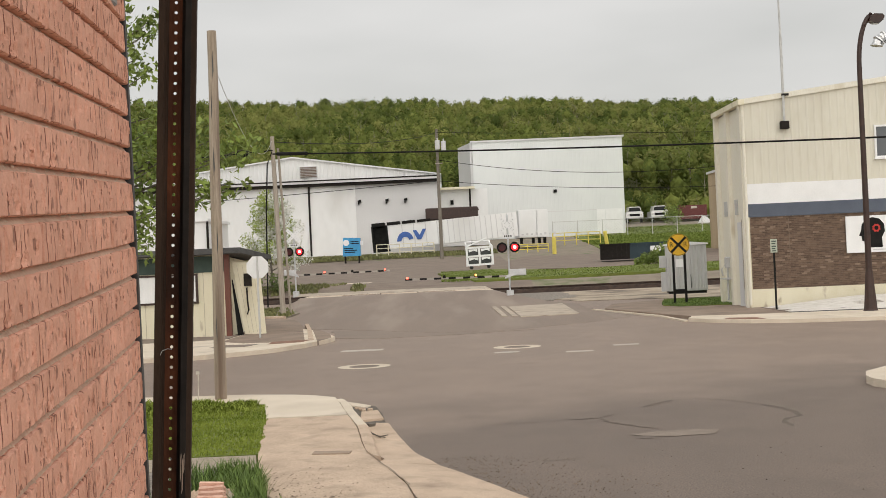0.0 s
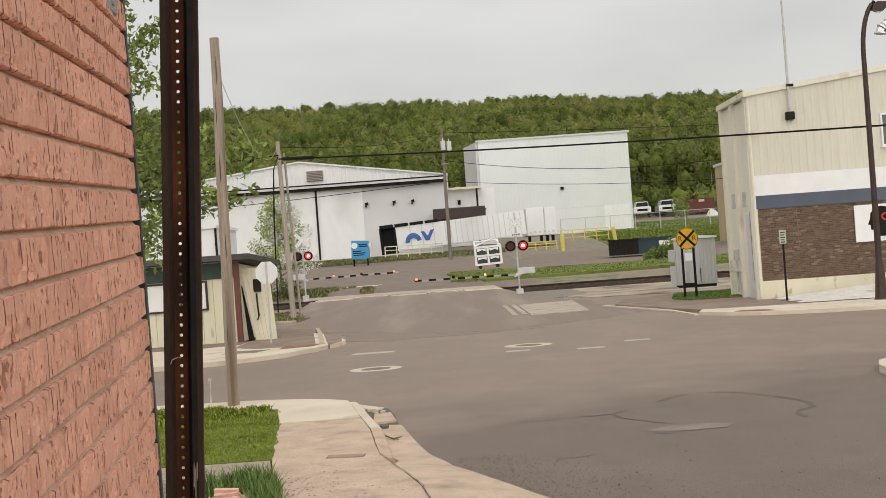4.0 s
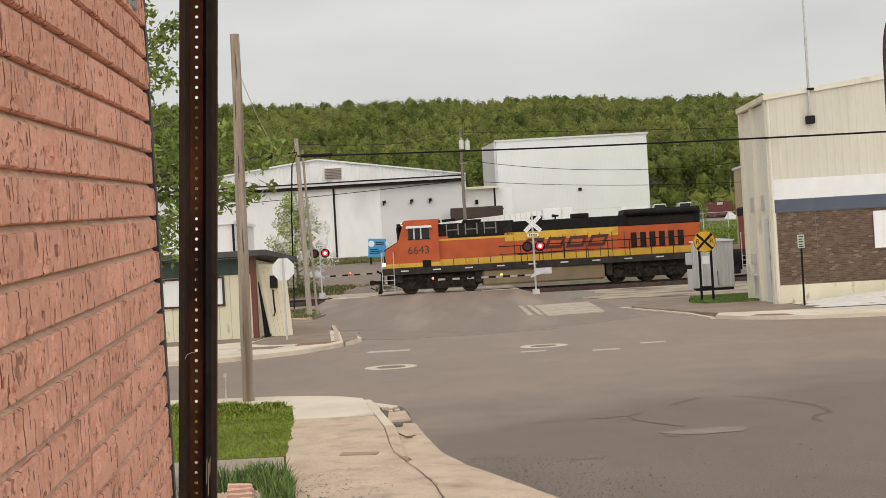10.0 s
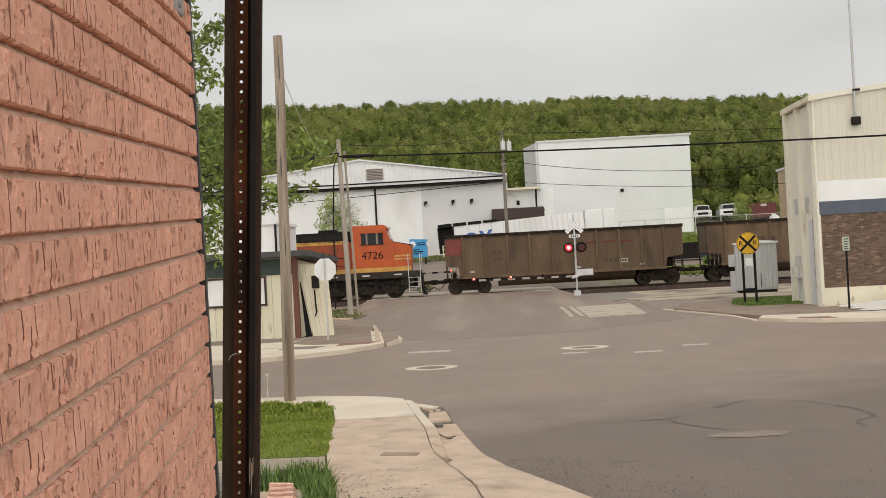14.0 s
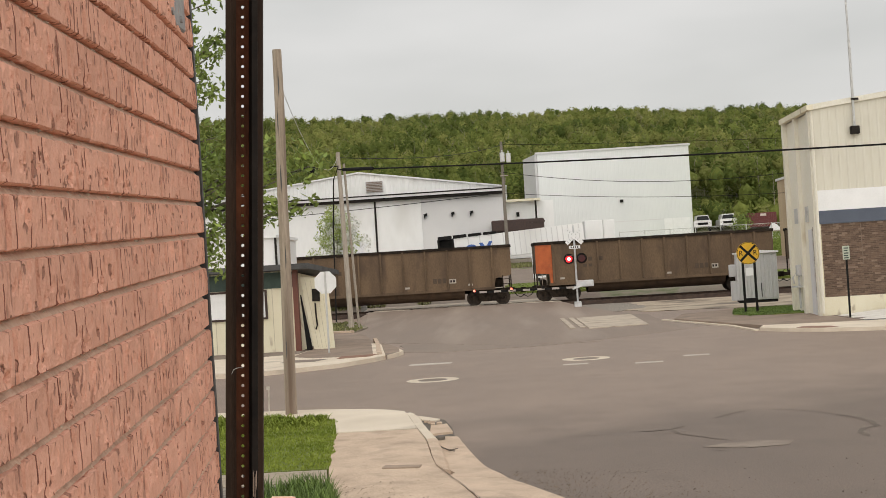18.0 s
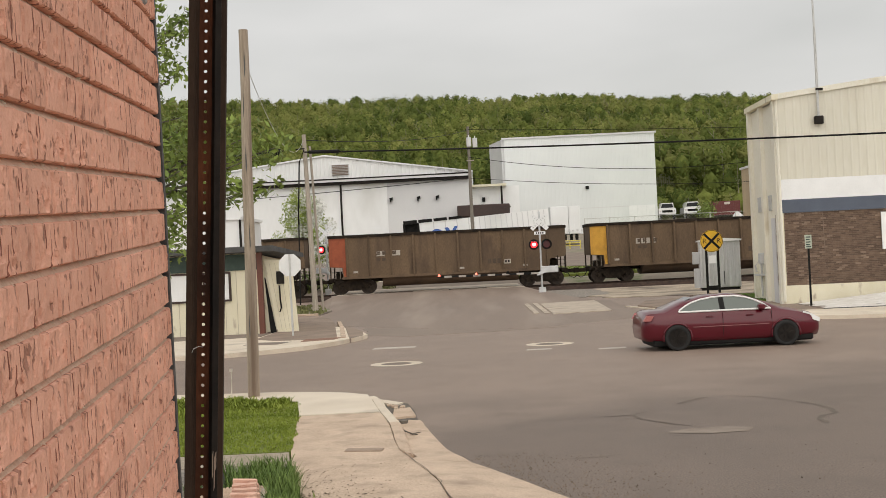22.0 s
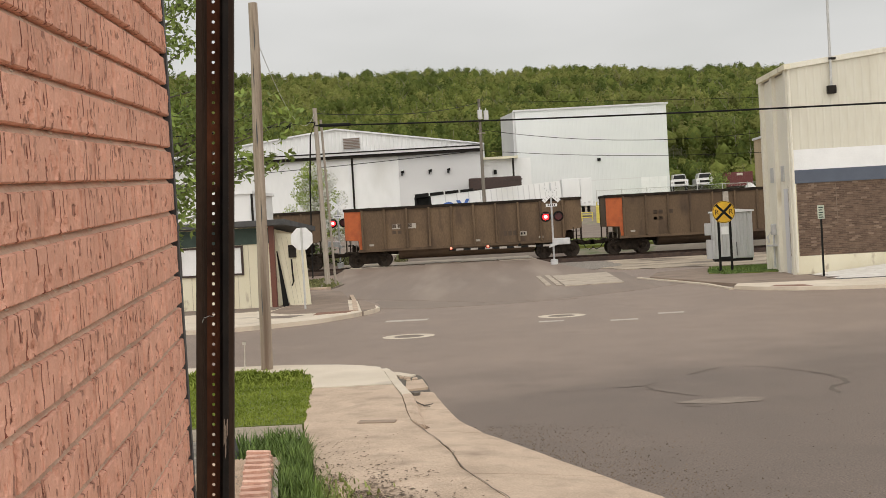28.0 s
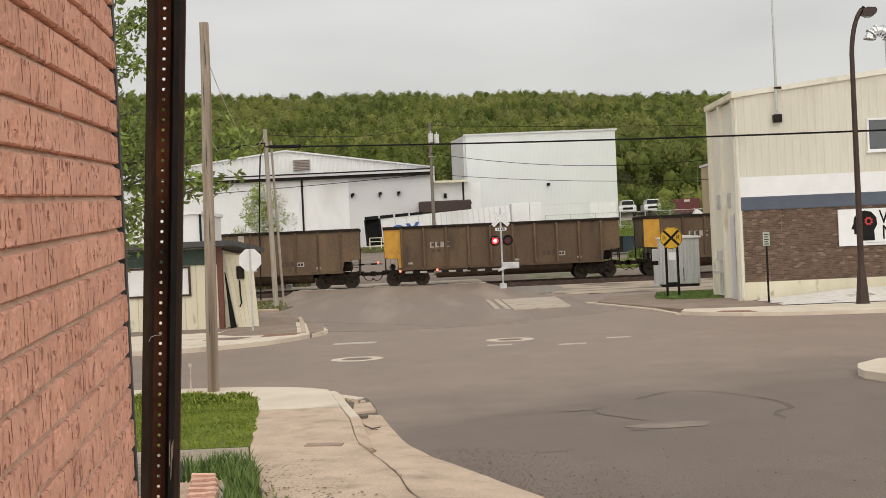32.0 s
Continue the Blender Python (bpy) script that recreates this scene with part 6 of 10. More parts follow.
annex = thing("porch_annex", "white flat-roofed link building with a dark awning", "building", pose(-0.2, 164, 4.0))
bm = B()
box(bm, 0, 6.5, 0, 20, 0, 7.6)
part("wall", bm, WHITE_METAL, annex)
bm = B()
box(bm, -0.2, 4.8, -1.2, 6, 7.6, 7.9)
part("roof", bm, CREAM_PAINT, annex, "cream flat roof edge")
bm = B()
box(bm, 4.0, 4.25, -1.1, -0.85, 0, 7.6)
part("post", bm, DARK_STEEL, annex)
bm = B()
box(bm, 1.5, 1.9, -0.3, 0, 5.6, 6.2)
part("wall_light", bm, BLACK, annex)
bm = B()
box(bm, -1.7, 4.6, -6.0, -1.3, 3.6, 5.0, ch=0.1)
box(bm, 2.7, 4.7, -6.1, -6.0, 4.5, 4.7)
solid("dark_awning", bm, BROWN_PAINT, "dark brown metal canopy before the works", "canopy", m=pose(-0.2, 151.5, 3.5))

HALL_METAL = surf("bluish_white_metal", (0.72, 0.745, 0.745), (0.78, 0.805, 0.8), scale=0.2, rough=0.5, bump=0.01, fine=40)
HALL = pose(5.25, 190, 5.0, 0, 0, 0)
hall = thing("tall_white_hall", "tall pale metal hall with a slightly sloping roof", "building", HALL)
bm = B()
prism(bm, [(0, 0), (0, 15.3), (23.4, 15.2), (23.2, 0)], 0, 0.4, "y")
part("front_wall", bm, HALL_METAL, hall)
bm = B()
prism(bm, [(0.4, 0), (16, 0), (16, 15.9), (0.4, 15.25)], -0.35, 0.0, "x", pose(0, 0, 0, 0, 0, 6))
part("side_wall", bm, GREY_METAL, hall)
bm = B()
box(bm, 23.0, 23.4, 0.4, 40, 0, 15.1)
box(bm, 0, 23, 39.6, 40, 0, 15.1)
part("rear_wall", bm, GREY_METAL, hall)
bm = B()
prism(bm, [(-0.3, 15.25), (-0.3, 15.5), (23.7, 15.42), (23.7, 15.15)], -0.2, 40, "y")
part("roof", bm, GREY_METAL, hall, "thin grey roof edge")
bm = B()
for k in range(39):
    x = 0.5 + k * 0.6
    prism(bm, [(x, 0.0), (x + 0.03, -0.012), (x + 0.08, -0.012), (x + 0.11, 0.0)], 0.2, 15.1, "z")
part("siding_ribs", bm, HALL_METAL, hall)
for x in (19.0, 20.35, 21.7):
    bm = B()
    box(bm, x, x + 1.3, -0.05, 0, 0.0, 4.0)
    part("door_panel", bm, WHITE_PAINT, hall, "white door panel")
bm = B()
box(bm, 12.4, 12.9, -0.3, 0.0, 6.9, 7.35)
part("wall_light", bm, BLACK, hall)
bm = B()
box(bm, 3.0, 23.0, -0.02, 0.0, 3.9, 4.0)
part("seam", bm, GREY_METAL, hall)

bm = B()
box(bm, 27.6, 36, 110, 122, 1.2, 9.3)
tan = solid("tan_block_building", bm, surf("tan_block", (0.36, 0.25, 0.15), (0.45, 0.32, 0.2), scale=0.5, rough=0.9), "plain tan block building behind the shop", "building")


# ---------------------------------------------------------------- yard things
trailer = thing("long_container", "long pale freight container with blue swoosh marks", "container", pose(-6.1, 140, 3.55, 0, -3.6, 0))
L = 14.9
bm = B()
box(bm, 0, L, 0, 2.6, 0.2, 2.95)
part("body", bm, WHITE_METAL, trailer)
x = 1.6
while x < L - 0.1:
    bm = B()
    box(bm, x, x + 0.1, -0.06, 0, 0.25, 2.9)
    part("rib", bm, GREY_METAL, trailer)
    x += 1.35 if x < 5.5 else 0.62
for nm, b in (("end_post", (-1.9, -1.7)), ("end_post", (-0.25, -0.02))):
    bm = B()
    box(bm, b[0], b[1], -0.1, 2.6, 0.0, 3.0)
    part(nm, bm, BLACK, trailer, "black end frame")
bm = B()
box(bm, -1.7, -0.25, 0.6, 2.6, 0.0, 2.9)
part("dark_opening", bm, BLACK, trailer)
for k in range(4):
    bm = B()
    box(bm, -1.8 + k * 1.75, -0.3 + k * 1.75, -0.08, 2.5, 2.95, 3.35 - 0.03 * k)
    part("roof_roll", bm, BLACK, trailer, "black bundle on the roof")
bm = B()
ring = [(1.9 + 0.95 * math.cos(a), 1.0 + 1.05 * math.sin(a)) for a in np.linspace(math.pi, 0.15, 12)] + [(1.9 + 0.45 * math.cos(a), 1.0 + 0.45 * math.sin(a)) for a in np.linspace(0.15, math.pi, 12)]
prism(bm, ring, -0.09, -0.06, "y")
part("swoosh_mark", bm, LOGO_BLUE, trailer, "blue arch mark")
bm = B()
prism(bm, [(2.85, 2.1), (3.25, 2.1), (3.6, 1.5), (4.0, 2.15), (4.4, 2.15), (3.75, 1.0), (3.3, 1.0)], -0.09, -0.06, "y")
part("swoosh_mark", bm, LOGO_BLUE, trailer, "blue forked mark")
for k, (x, y, w) in enumerate(((9.0, 143.0, 2.1), (11.15, 143.3, 1.35))):
    box_t = thing("white_trailer", "white box trailer seen end on", "trailer", pose(x, y, high(143) + 0.6), "white trailers")
    bm = B()
    box(bm, 0, w, 0, 9, 0.7, 4.0, ch=0.04)
    part("body", bm, WHITE_PAINT, box_t)
    for xx in (0.15, w / 2 + 0.02):
        bm = B()
        box(bm, xx, xx + w / 2 - 0.2, -0.04, 0.0, 0.8, 3.85)
        part("door", bm, WHITE_METAL, box_t)
    bm = B()
    for q in range(4):
        box(bm, 0.3 + q * 0.55, 0.55 + q * 0.55, -0.06, -0.04, 1.0, 1.18 + 0.1 * (q % 2))
    part("marking", bm, GREY_METAL, box_t, "faint grey marks")
    for xx in (0.35, w - 0.35):
        bm = B()
        tube(bm, [(xx - 0.15, 1.5, 0.5), (xx + 0.15, 1.5, 0.5)], 0.5, 14)
        part("wheel", bm, TYRE, box_t)

bin_ = thing("donation_bin", "bright blue collection bin on short legs", "bin", pose(-9.5, 128, high(128)))
bm = B()
prism(bm, [(-1.0, 0.75), (0.85, 0.75), (0.85, 2.6), (-0.9, 2.7)], -0.7, 0.7, "y")
part("body", bm, BLUE, bin_)
bm = B()
prism(bm, [(-0.6 + 0.32 * math.cos(a), 2.15 + 0.32 * math.sin(a)) for a in np.linspace(0, 2 * math.pi, 18, endpoint=False)], -0.73, -0.705, "y")
part("round_mark", bm, WHITE_PAINT, bin_, "white round mark")
bm = B()
for z, a, b in ((2.2, -0.15, 0.7), (2.0, -0.15, 0.75), (1.5, -0.8, 0.1), (1.3, -0.8, 0.5), (1.1, -0.8, 0.3)):
    box(bm, a, b, -0.72, -0.705, z, z + 0.1)
part("lettering", bm, BLACK, bin_, "dark bars of lettering")
bm = B()
box(bm, 0.85, 1.15, -0.5, 0.5, 1.9, 2.3)
part("chute", bm, WHITE_PAINT, bin_)
for x in (-0.8, 0.65):
    bm = B()
    tube(bm, [(x, -0.5, 0.0), (x, -0.5, 0.8)], 0.06, 6)
    tube(bm, [(x, 0.5, 0.0), (x, 0.5, 0.8)], 0.06, 6)
    part("leg", bm, DARK_STEEL, bin_)


def rail_fence(name, a, b, z, posts, material, label, h=1.1):
    f = thing(name, label, "fence")
    a, b = Vector(a), Vector(b)
    for k in range(posts):
        p = a.lerp(b, k / (posts - 1))
        bm = B()
        tube(bm, [(p.x, p.y, z), (p.x, p.y, z + h)], 0.06, 6)
        part("post", bm, material, f)
    for q in (0.4, 0.72, 1.0):
        bm = B()
        tube(bm, [(a.x, a.y, z + h * q), (b.x, b.y, z + h * q)], 0.045, 6)
        part("rail", bm, material, f)
    return f


rail_fence("yellow_railing", (13.2, 146), (18.9, 146), high(146) + 0.1, 5, SAFETY_YELLOW, "yellow pipe railing beside the drive", 1.5)
rail_fence("yellow_railing", (8.0, 132), (11.5, 133), high(132) + 0.1, 4, SAFETY_YELLOW, "yellow pipe railing beside the drive", 0.9)
rail_fence("pale_railing", (-7.4, 136), (-1.0, 137), high(136), 6, CREAM_PAINT, "pale pipe railing before the container", 1.5)
for x, y, tilt in ((11.7, 128, 0), (18.9, 140, -7)):
    bm = B()
    tube(bm, [(0, 0, 0), (0, 0, 1.7), (0, 0, 1.8)], [0.22, 0.22, 0.1], 12)
    solid("bollard", bm, SAFETY_YELLOW, "thick yellow steel bollard", "bollard", "bollards", m=pose(x, y, high(y), 0, tilt, 0))

fence = thing("chain_fence", "tall grey chain-link fence along the yard", "fence")
for k in range(10):
    bm = B()
    tube(bm, [(16 + k * 3.6, 176, high(176) - 0.3), (16 + k * 3.6, 176, high(176) + 2.6)], 0.06, 6)
    part("post", bm, STEEL, fence)
bm = B()
tube(bm, [(16, 176, high(176) + 2.5), (48.4, 176, high(176) + 2.5)], 0.04, 6)
part("top_rail", bm, STEEL, fence)
bm = B()
for k in range(150):
    x = 16 + k * 0.43
    for s in (-1, 1):
        x1 = x + s * 2.4
        if 16 <= x1 <= 48.4 and x <= 48.4:
            quads(bm, [(x - 0.008, 176, high(176)), (x + 0.008, 176, high(176)), (x1 + 0.008, 176.0, high(176) + 2.5), (x1 - 0.008, 176, high(176) + 2.5)], [(0, 1, 2, 3)])
part("mesh", bm, STEEL, fence, "grey wire mesh", kind="stuff")

for x, y, s in ((40.3, 254, 1), (45.9, 256, 1)):
    pk = thing("white_truck", "white pickup truck parked nose-on in the yard", "truck", pose(x, y, high(y) + 0.25) @ Matrix.Diagonal((1.2, 1, 1.15, 1)), "parked trucks")
    bm = B()
    prism(bm, [(-1.5, 0.9), (1.5, 0.9), (1.5, 1.9), (1.2, 2.0), (0.95, 2.9), (-0.95, 2.9), (-1.2, 2.0), (-1.5, 1.9)], 0, 5, "y")
    part("body", bm, CAR_WHITE, pk)
    bm = B()
    prism(bm, [(-1.1, 2.05), (1.1, 2.05), (0.9, 2.75), (-0.9, 2.75)], -0.04, 0.0, "y")
    part("windscreen", bm, CAR_GLASS, pk)
    bm = B()
    box(bm, -0.9, 0.9, -0.05, 0, 1.2, 1.6)
    part("grille", bm, BLACK, pk)
    for xx in (-1.2, 1.2):
        bm = B()
        tube(bm, [(xx - 0.2, 0.8, 0.5), (xx + 0.2, 0.8, 0.5)], 0.52, 14)
        part("wheel", bm, TYRE, pk)
    for xx in (-1.25, 1.25):
        bm = B()
        box(bm, xx - 0.18, xx + 0.18, -0.06, 0, 1.3, 1.6)
        part("headlight", bm, CHROME, pk)
red = thing("red_freight_box", "dark red freight container in the yard", "container", pose(53.2, 255, high(255) + 0.5))
bm = B()
box(bm, -3.4, 2.4, 0, 6, 0, 2.9)
OXIDE = paint("oxide_red_paint", (0.13, 0.025, 0.022))
part("body", bm, OXIDE, red)
for k in range(16):
    bm = B()
    box(bm, -3.3 + k * 0.36, -3.15 + k * 0.36, -0.06, 0, 0.1, 2.8)
    part("rib", bm, OXIDE, red)
bm = B()
box(bm, -0.9, 0.3, -0.08, -0.06, 2.2, 2.7)
part("lettering", bm, WHITE_WORN, red, "white bar of lettering")
for x, y in ((51.5, 238), (53.5, 238)):
    bm = B()
    prism(bm, [(-1.2, 0), (1.4, 0), (0.5, 1.0), (-0.3, 1.5)], 0, 1.4, "y")
    solid("white_slab", bm, WHITE_PAINT, "leaning white slab in the yard", "slab", m=pose(x, y, high(y)))

for x, w, mat_, lab in ((13.5, 2.5, DARK_STEEL, "open black steel waste skip with lids"), (15.75, 4.2, paint("dark_teal_paint", (0.02, 0.045, 0.06)), "dark teal waste skip with a white label")):
    d = thing("dumpster", lab, "dumpster", pose(x, 104.5, high(104.5) + 0.1, 0, 0, -6) @ Matrix.Diagonal((1, 1, 0.8, 1)), "dumpsters")
    for nm, b in (("front", (0, w, 0, 0.08)), ("rear", (0, w, 2.0, 2.08)), ("end", (0, 0.08, 0.08, 2.0)), ("end", (w - 0.08, w, 0.08, 2.0))):
        bm = B()
        box(bm, b[0], b[1], b[2], b[3], 0.15, 1.75)
        side_ = part(nm, bm, mat_, d)
        if nm == "front":
            for k in range(6):
                bm = B()
                box(bm, 0.2 + k * (w - 0.5) / 5, 0.32 + k * (w - 0.5) / 5, -0.1, 0, 0.15, 1.7)
                part("rib", bm, mat_, side_)
    bm = B()
    box(bm, 0.08, w - 0.08, 0.08, 2.0, 0.15, 0.25)
    part("floor", bm, mat_, d)
    bm = B()
    for b in ((-0.06, w + 0.06, -0.12, 0.02), (-0.06, w + 0.06, 2.04, 2.16), (-0.06, 0.06, 0.02, 2.04), (w - 0.06, w + 0.06, 0.02, 2.04)):
        box(bm, *b, 1.7, 1.85)
    part("rim", bm, mat_, d)
    if w > 4:
        bm = B()
        box(bm, 2.0, 2.9, -0.13, -0.11, 0.8, 1.45)
        part("label", bm, WHITE_PAINT, d, "white label")

# white framed cart with panes beside the far gate
cart = thing("white_frame_cart", "white welded frame cart holding window panes", "cart", pose(1.9, 100, high(100) + 0.12, 0, -2, 3) @ Matrix.Diagonal((0.95, 1, 0.9, 1)))
for x in (0.0, 1.08, 2.2):
    bm = B()
    box(bm, x, x + 0.18, -0.08, 0.08, 0.3, 2.05)
    part("upright", bm, WHITE_PAINT, cart)
for z in (0.3, 1.08, 1.87):
    bm = B()
    box(bm, -0.002, 2.382, -0.07, 0.07, z, z + 0.18)
    part("cross_rail", bm, WHITE_PAINT, cart)
for p in ([(0.1, 0, 2.0), (0.1, 0.9, 2.5), (0.1, 0.9, 0.3)], [(2.2, 0, 2.0), (2.2, 0.9, 2.5), (2.2, 0.9, 0.3)], [(0.1, 0.9, 2.5), (2.2, 0.9, 2.5)], [(0.1, 0.05, 2.1), (1.9, 0.4, 2.75), (2.3, 0.1, 2.0)]):
    bm = B()
    tube(bm, p, 0.08, 6)
    part("brace", bm, WHITE_PAINT, cart)
CART_PANE = glass("cart_glass", (0.04, 0.045, 0.045), 0.15)
for x in (0.19, 1.27):
    for z in (0.49, 1.27):
        bm = B()
        box(bm, x, x + 0.88, -0.01, 0.02, z, z + 0.58)
        part("pane", bm, CART_PANE, cart)
        bm = B()
        prism(bm, [(x + 0.08, z + 0.3), (x + 0.5, z + 0.42), (x + 0.8, z + 0.3), (x + 0.84, z + 0.56), (x + 0.05, z + 0.56)], -0.03, -0.012, "y")
        part("sheet", bm, WHITE_PAINT, cart)
for x in (0.4, 1.9):
    bm = B()
    tube(bm, [(x, -0.06, 0.17), (x, 0.06, 0.17)], 0.17, 12)
    part("wheel", bm, TYRE, cart)

bung = thing("signal_cabinet", "grey ribbed metal signal cabinet on a steel frame", "cabinet", pose(11.05, 56.2, 0.42, 0, 0, -8))
bm = B()
box(bm, -0.78, 1.0, -0.9, 0.9, 0.12, 2.2, ch=0.02)
part("body", bm, CABINET_GREY, bung)
for k in range(11):
    bm = B()
    x = -0.74 + k * 0.157
    prism(bm, [(x, -0.9), (x + 0.02, -0.93), (x + 0.07, -0.93), (x + 0.09, -0.9)], 0.2, 2.12, "z")
    part("rib", bm, CABINET_GREY, bung)
# roof whitened in its colour to stand in for light from above
bm = B()
prism(bm, [(-0.86, 2.2), (1.08, 2.2), (1.08, 2.27), (0.1, 2.36), (-0.86, 2.27)], -1.0, 1.0, "y")
part("roof", bm, WHITE_PAINT, bung, "sheet roof, coloured white for the light on its top")
bm = B()
box(bm, -1.1, -0.78, -0.7, -0.1, 1.2, 1.75, ch=0.02)
box(bm, -1.05, -0.78, -0.6, -0.2, 0.12, 1.0)
part("side_box", bm, CABINET_GREY, bung)
bm = B()
box(bm, -0.75, 0.95, -0.88, -0.8, 0.0, 0.12)
part("base_beam", bm, BLACK, bung)
bm = B()
box(bm, -0.75, 0.95, 0.8, 0.88, 0.0, 0.12)
part("base_beam", bm, BLACK, bung)
bm = B()
box(bm, 0.25, 0.28, -0.95, -0.92, 0.25, 0.85)
part("door_handle", bm, BLACK, bung)

# ---------------------------------------------------------------- train
def wheel_mesh(name, r, material, n=22):
    """A railway wheel pair on its axle, turning about y."""
    bm = B()
    for y in (-0.72, 0.72):
        s = -1 if y < 0 else 1
        tube(bm, [(0, y + s * 0.065, 0), (0, y - s * 0.05, 0)], r, n)
        tube(bm, [(0, y + s * 0.09, 0), (0, y + s * 0.06, 0)], [r * 0.36, r * 0.36], n)
        for k in range(4):
            a = k * math.pi / 2
            box(bm, r * 0.45, r * 0.8, y + s * 0.066 - 0.006, y + s * 0.066 + 0.006, -0.03, 0.03, Matrix.Rotation(a, 4, "Y"))
        tube(bm, [(0, y - s * 0.05, 0), (0, y - s * 0.085, 0)], r + 0.03, n)
    tube(bm, [(0, -0.95, 0), (0, 0.95, 0)], 0.08, 8)
    return mesh_of(name, bm, material)


WHEEL_STEEL = surf("wheel_steel", (0.03, 0.022, 0.017), (0.075, 0.055, 0.04), scale=6, rough=0.7, bump=0.1, metal=0.4)
car_wheel_me = wheel_mesh("wheelset", 0.46, WHEEL_STEEL)
loco_wheel_me = wheel_mesh("wheelset", 0.53, WHEEL_STEEL)


TRUCK_GREY = surf("dusty_cast_steel", (0.014, 0.012, 0.01), (0.05, 0.041, 0.033), scale=5, rough=0.9, bump=0.25, spec=0.15)


def bogie(parent, x, axles, r, me, loco=False):
    t = new("truck")
    t.parent = parent
    t.matrix_basis = pose(x, 0, 0)
    for s in (-1, 1):
        bm = B()
        y = s * 1.0
        e = max(abs(a) for a in axles)
        if loco:
            prism(bm, [(-e - 0.95, 0.6), (-e - 0.85, 1.26), (e + 0.85, 1.26), (e + 0.95, 0.6), (e + 0.45, 0.36), (e * 0.62, 0.3), (e * 0.36, 0.3), (0.3, 0.3), (-0.3, 0.3), (-e * 0.36, 0.3), (-e * 0.62, 0.3), (-e - 0.45, 0.36)], y - 0.1, y + 0.1, "y")
            for a in axles:
                jb = B()
                box(jb, a - 0.36, a + 0.36, y - 0.2, y + 0.2, 0.26, 0.8, ch=0.06)
                tube(jb, [(a, y + s * 0.18, 0.53), (a, y + s * 0.27, 0.53)], 0.2, 12)
                part("journal_box", jb, TRUCK_GREY, t, "dusty grey axle box")
            for a, b in zip(axles, axles[1:]):
                for q in (-0.22, 0.22):
                    jb = B()
                    tube(jb, [((a + b) / 2 + q, y + s * 0.16, 0.5), ((a + b) / 2 + q, y + s * 0.16, 0.98)], 0.12, 10)
                    part("spring", jb, TRUCK_GREY, t)
            for a in (-e - 0.1, 0.55, e - 0.35):
                jb = B()
                tube(jb, [(a - 0.3, y + s * 0.2, 1.0), (a + 0.28, y + s * 0.2, 1.02)], 0.11, 10)
                tube(jb, [(a + 0.28, y + s * 0.2, 1.02), (a + 0.55, y + s * 0.2, 0.8)], 0.035, 6)
                part("brake_cylinder", jb, TRUCK_GREY, t)
        else:
            prism(bm, [(-e - 0.25, 0.52), (-e - 0.2, 0.66), (-0.45, 0.92), (0.45, 0.92), (e + 0.2, 0.66), (e + 0.25, 0.52), (e - 0.25, 0.5), (0.42, 0.24), (-0.42, 0.24), (-e + 0.25, 0.5)], y - 0.09, y + 0.09, "y")
            for a in axles:
                tube(bm, [(a, y - s * 0.1, 0.46), (a, y + s * 0.2, 0.46)], 0.13, 10)
            for q in (-0.2, 0.0, 0.2):
                tube(bm, [(q, y + s * 0.02, 0.3), (q, y + s * 0.02, 0.72)], 0.085, 8)
        part("side_frame", bm, TRUCK_GREY if loco else TRUCK_DARK, t)
    bm = B()
    box(bm, -0.2, 0.2, -0.95, 0.95, 0.5, 0.8)
    part("bolster", bm, TRUCK_DARK, t)
    for a in axles:
        shared("wheelset", me, t, pose(a, 0, r))
    return t


def coupler(parent, x, d):
    bm = B()
    box(bm, min(x, x + d * 0.75), max(x, x + d * 0.75), -0.12, 0.12, 0.72, 0.95, ch=0.02)
    box(bm, min(x + d * 0.6, x + d * 0.9), max(x + d * 0.6, x + d * 0.9), -0.2, 0.2, 0.68, 1.0, ch=0.04)
    part("coupler", bm, TRUCK_DARK, parent)
    bm = B()
    tube(bm, [(x + d * 0.1, -0.45, 0.85), (x + d * 0.3, -0.47, 0.5), (x + d * 0.55, -0.47, 0.38), (x + d * 0.85, -0.45, 0.55)], 0.03, 6)
    part("air_hose", bm, BLACK, parent)


TUB_BROWN = surf("grimy_brown_tub", (0.065, 0.04, 0.025), (0.115, 0.074, 0.046), scale=1.4, rough=0.8, bump=0.1, stretch=(1, 1, 0.4), stain=(0.04, 0.026, 0.018), stain_scale=0.9)
BAY_BAR = surf("dusty_grab_iron", (0.16, 0.13, 0.1), (0.27, 0.23, 0.18), scale=6, rough=0.8)
# ---- open coal car, built once
BODY_L = 14.95
coal = thing("coal_car", "dirty brown open coal car with coloured end panel", "coal car", group="coal train")
bm = B()
side = [(0.0, 3.66), (BODY_L, 3.66), (BODY_L, 1.82), (BODY_L - 1.0, 1.68), (BODY_L - 1.12, 1.05), (0.86, 1.05), (0.8, 1.72), (0.0, 1.78)]
for s in (-1, 1):
    bm = B()
    prism(bm, side, s * 1.53 - 0.03, s * 1.53 + 0.03, "y")
    part("side_sheet", bm, COAL_BROWN, coal)
bm = B()
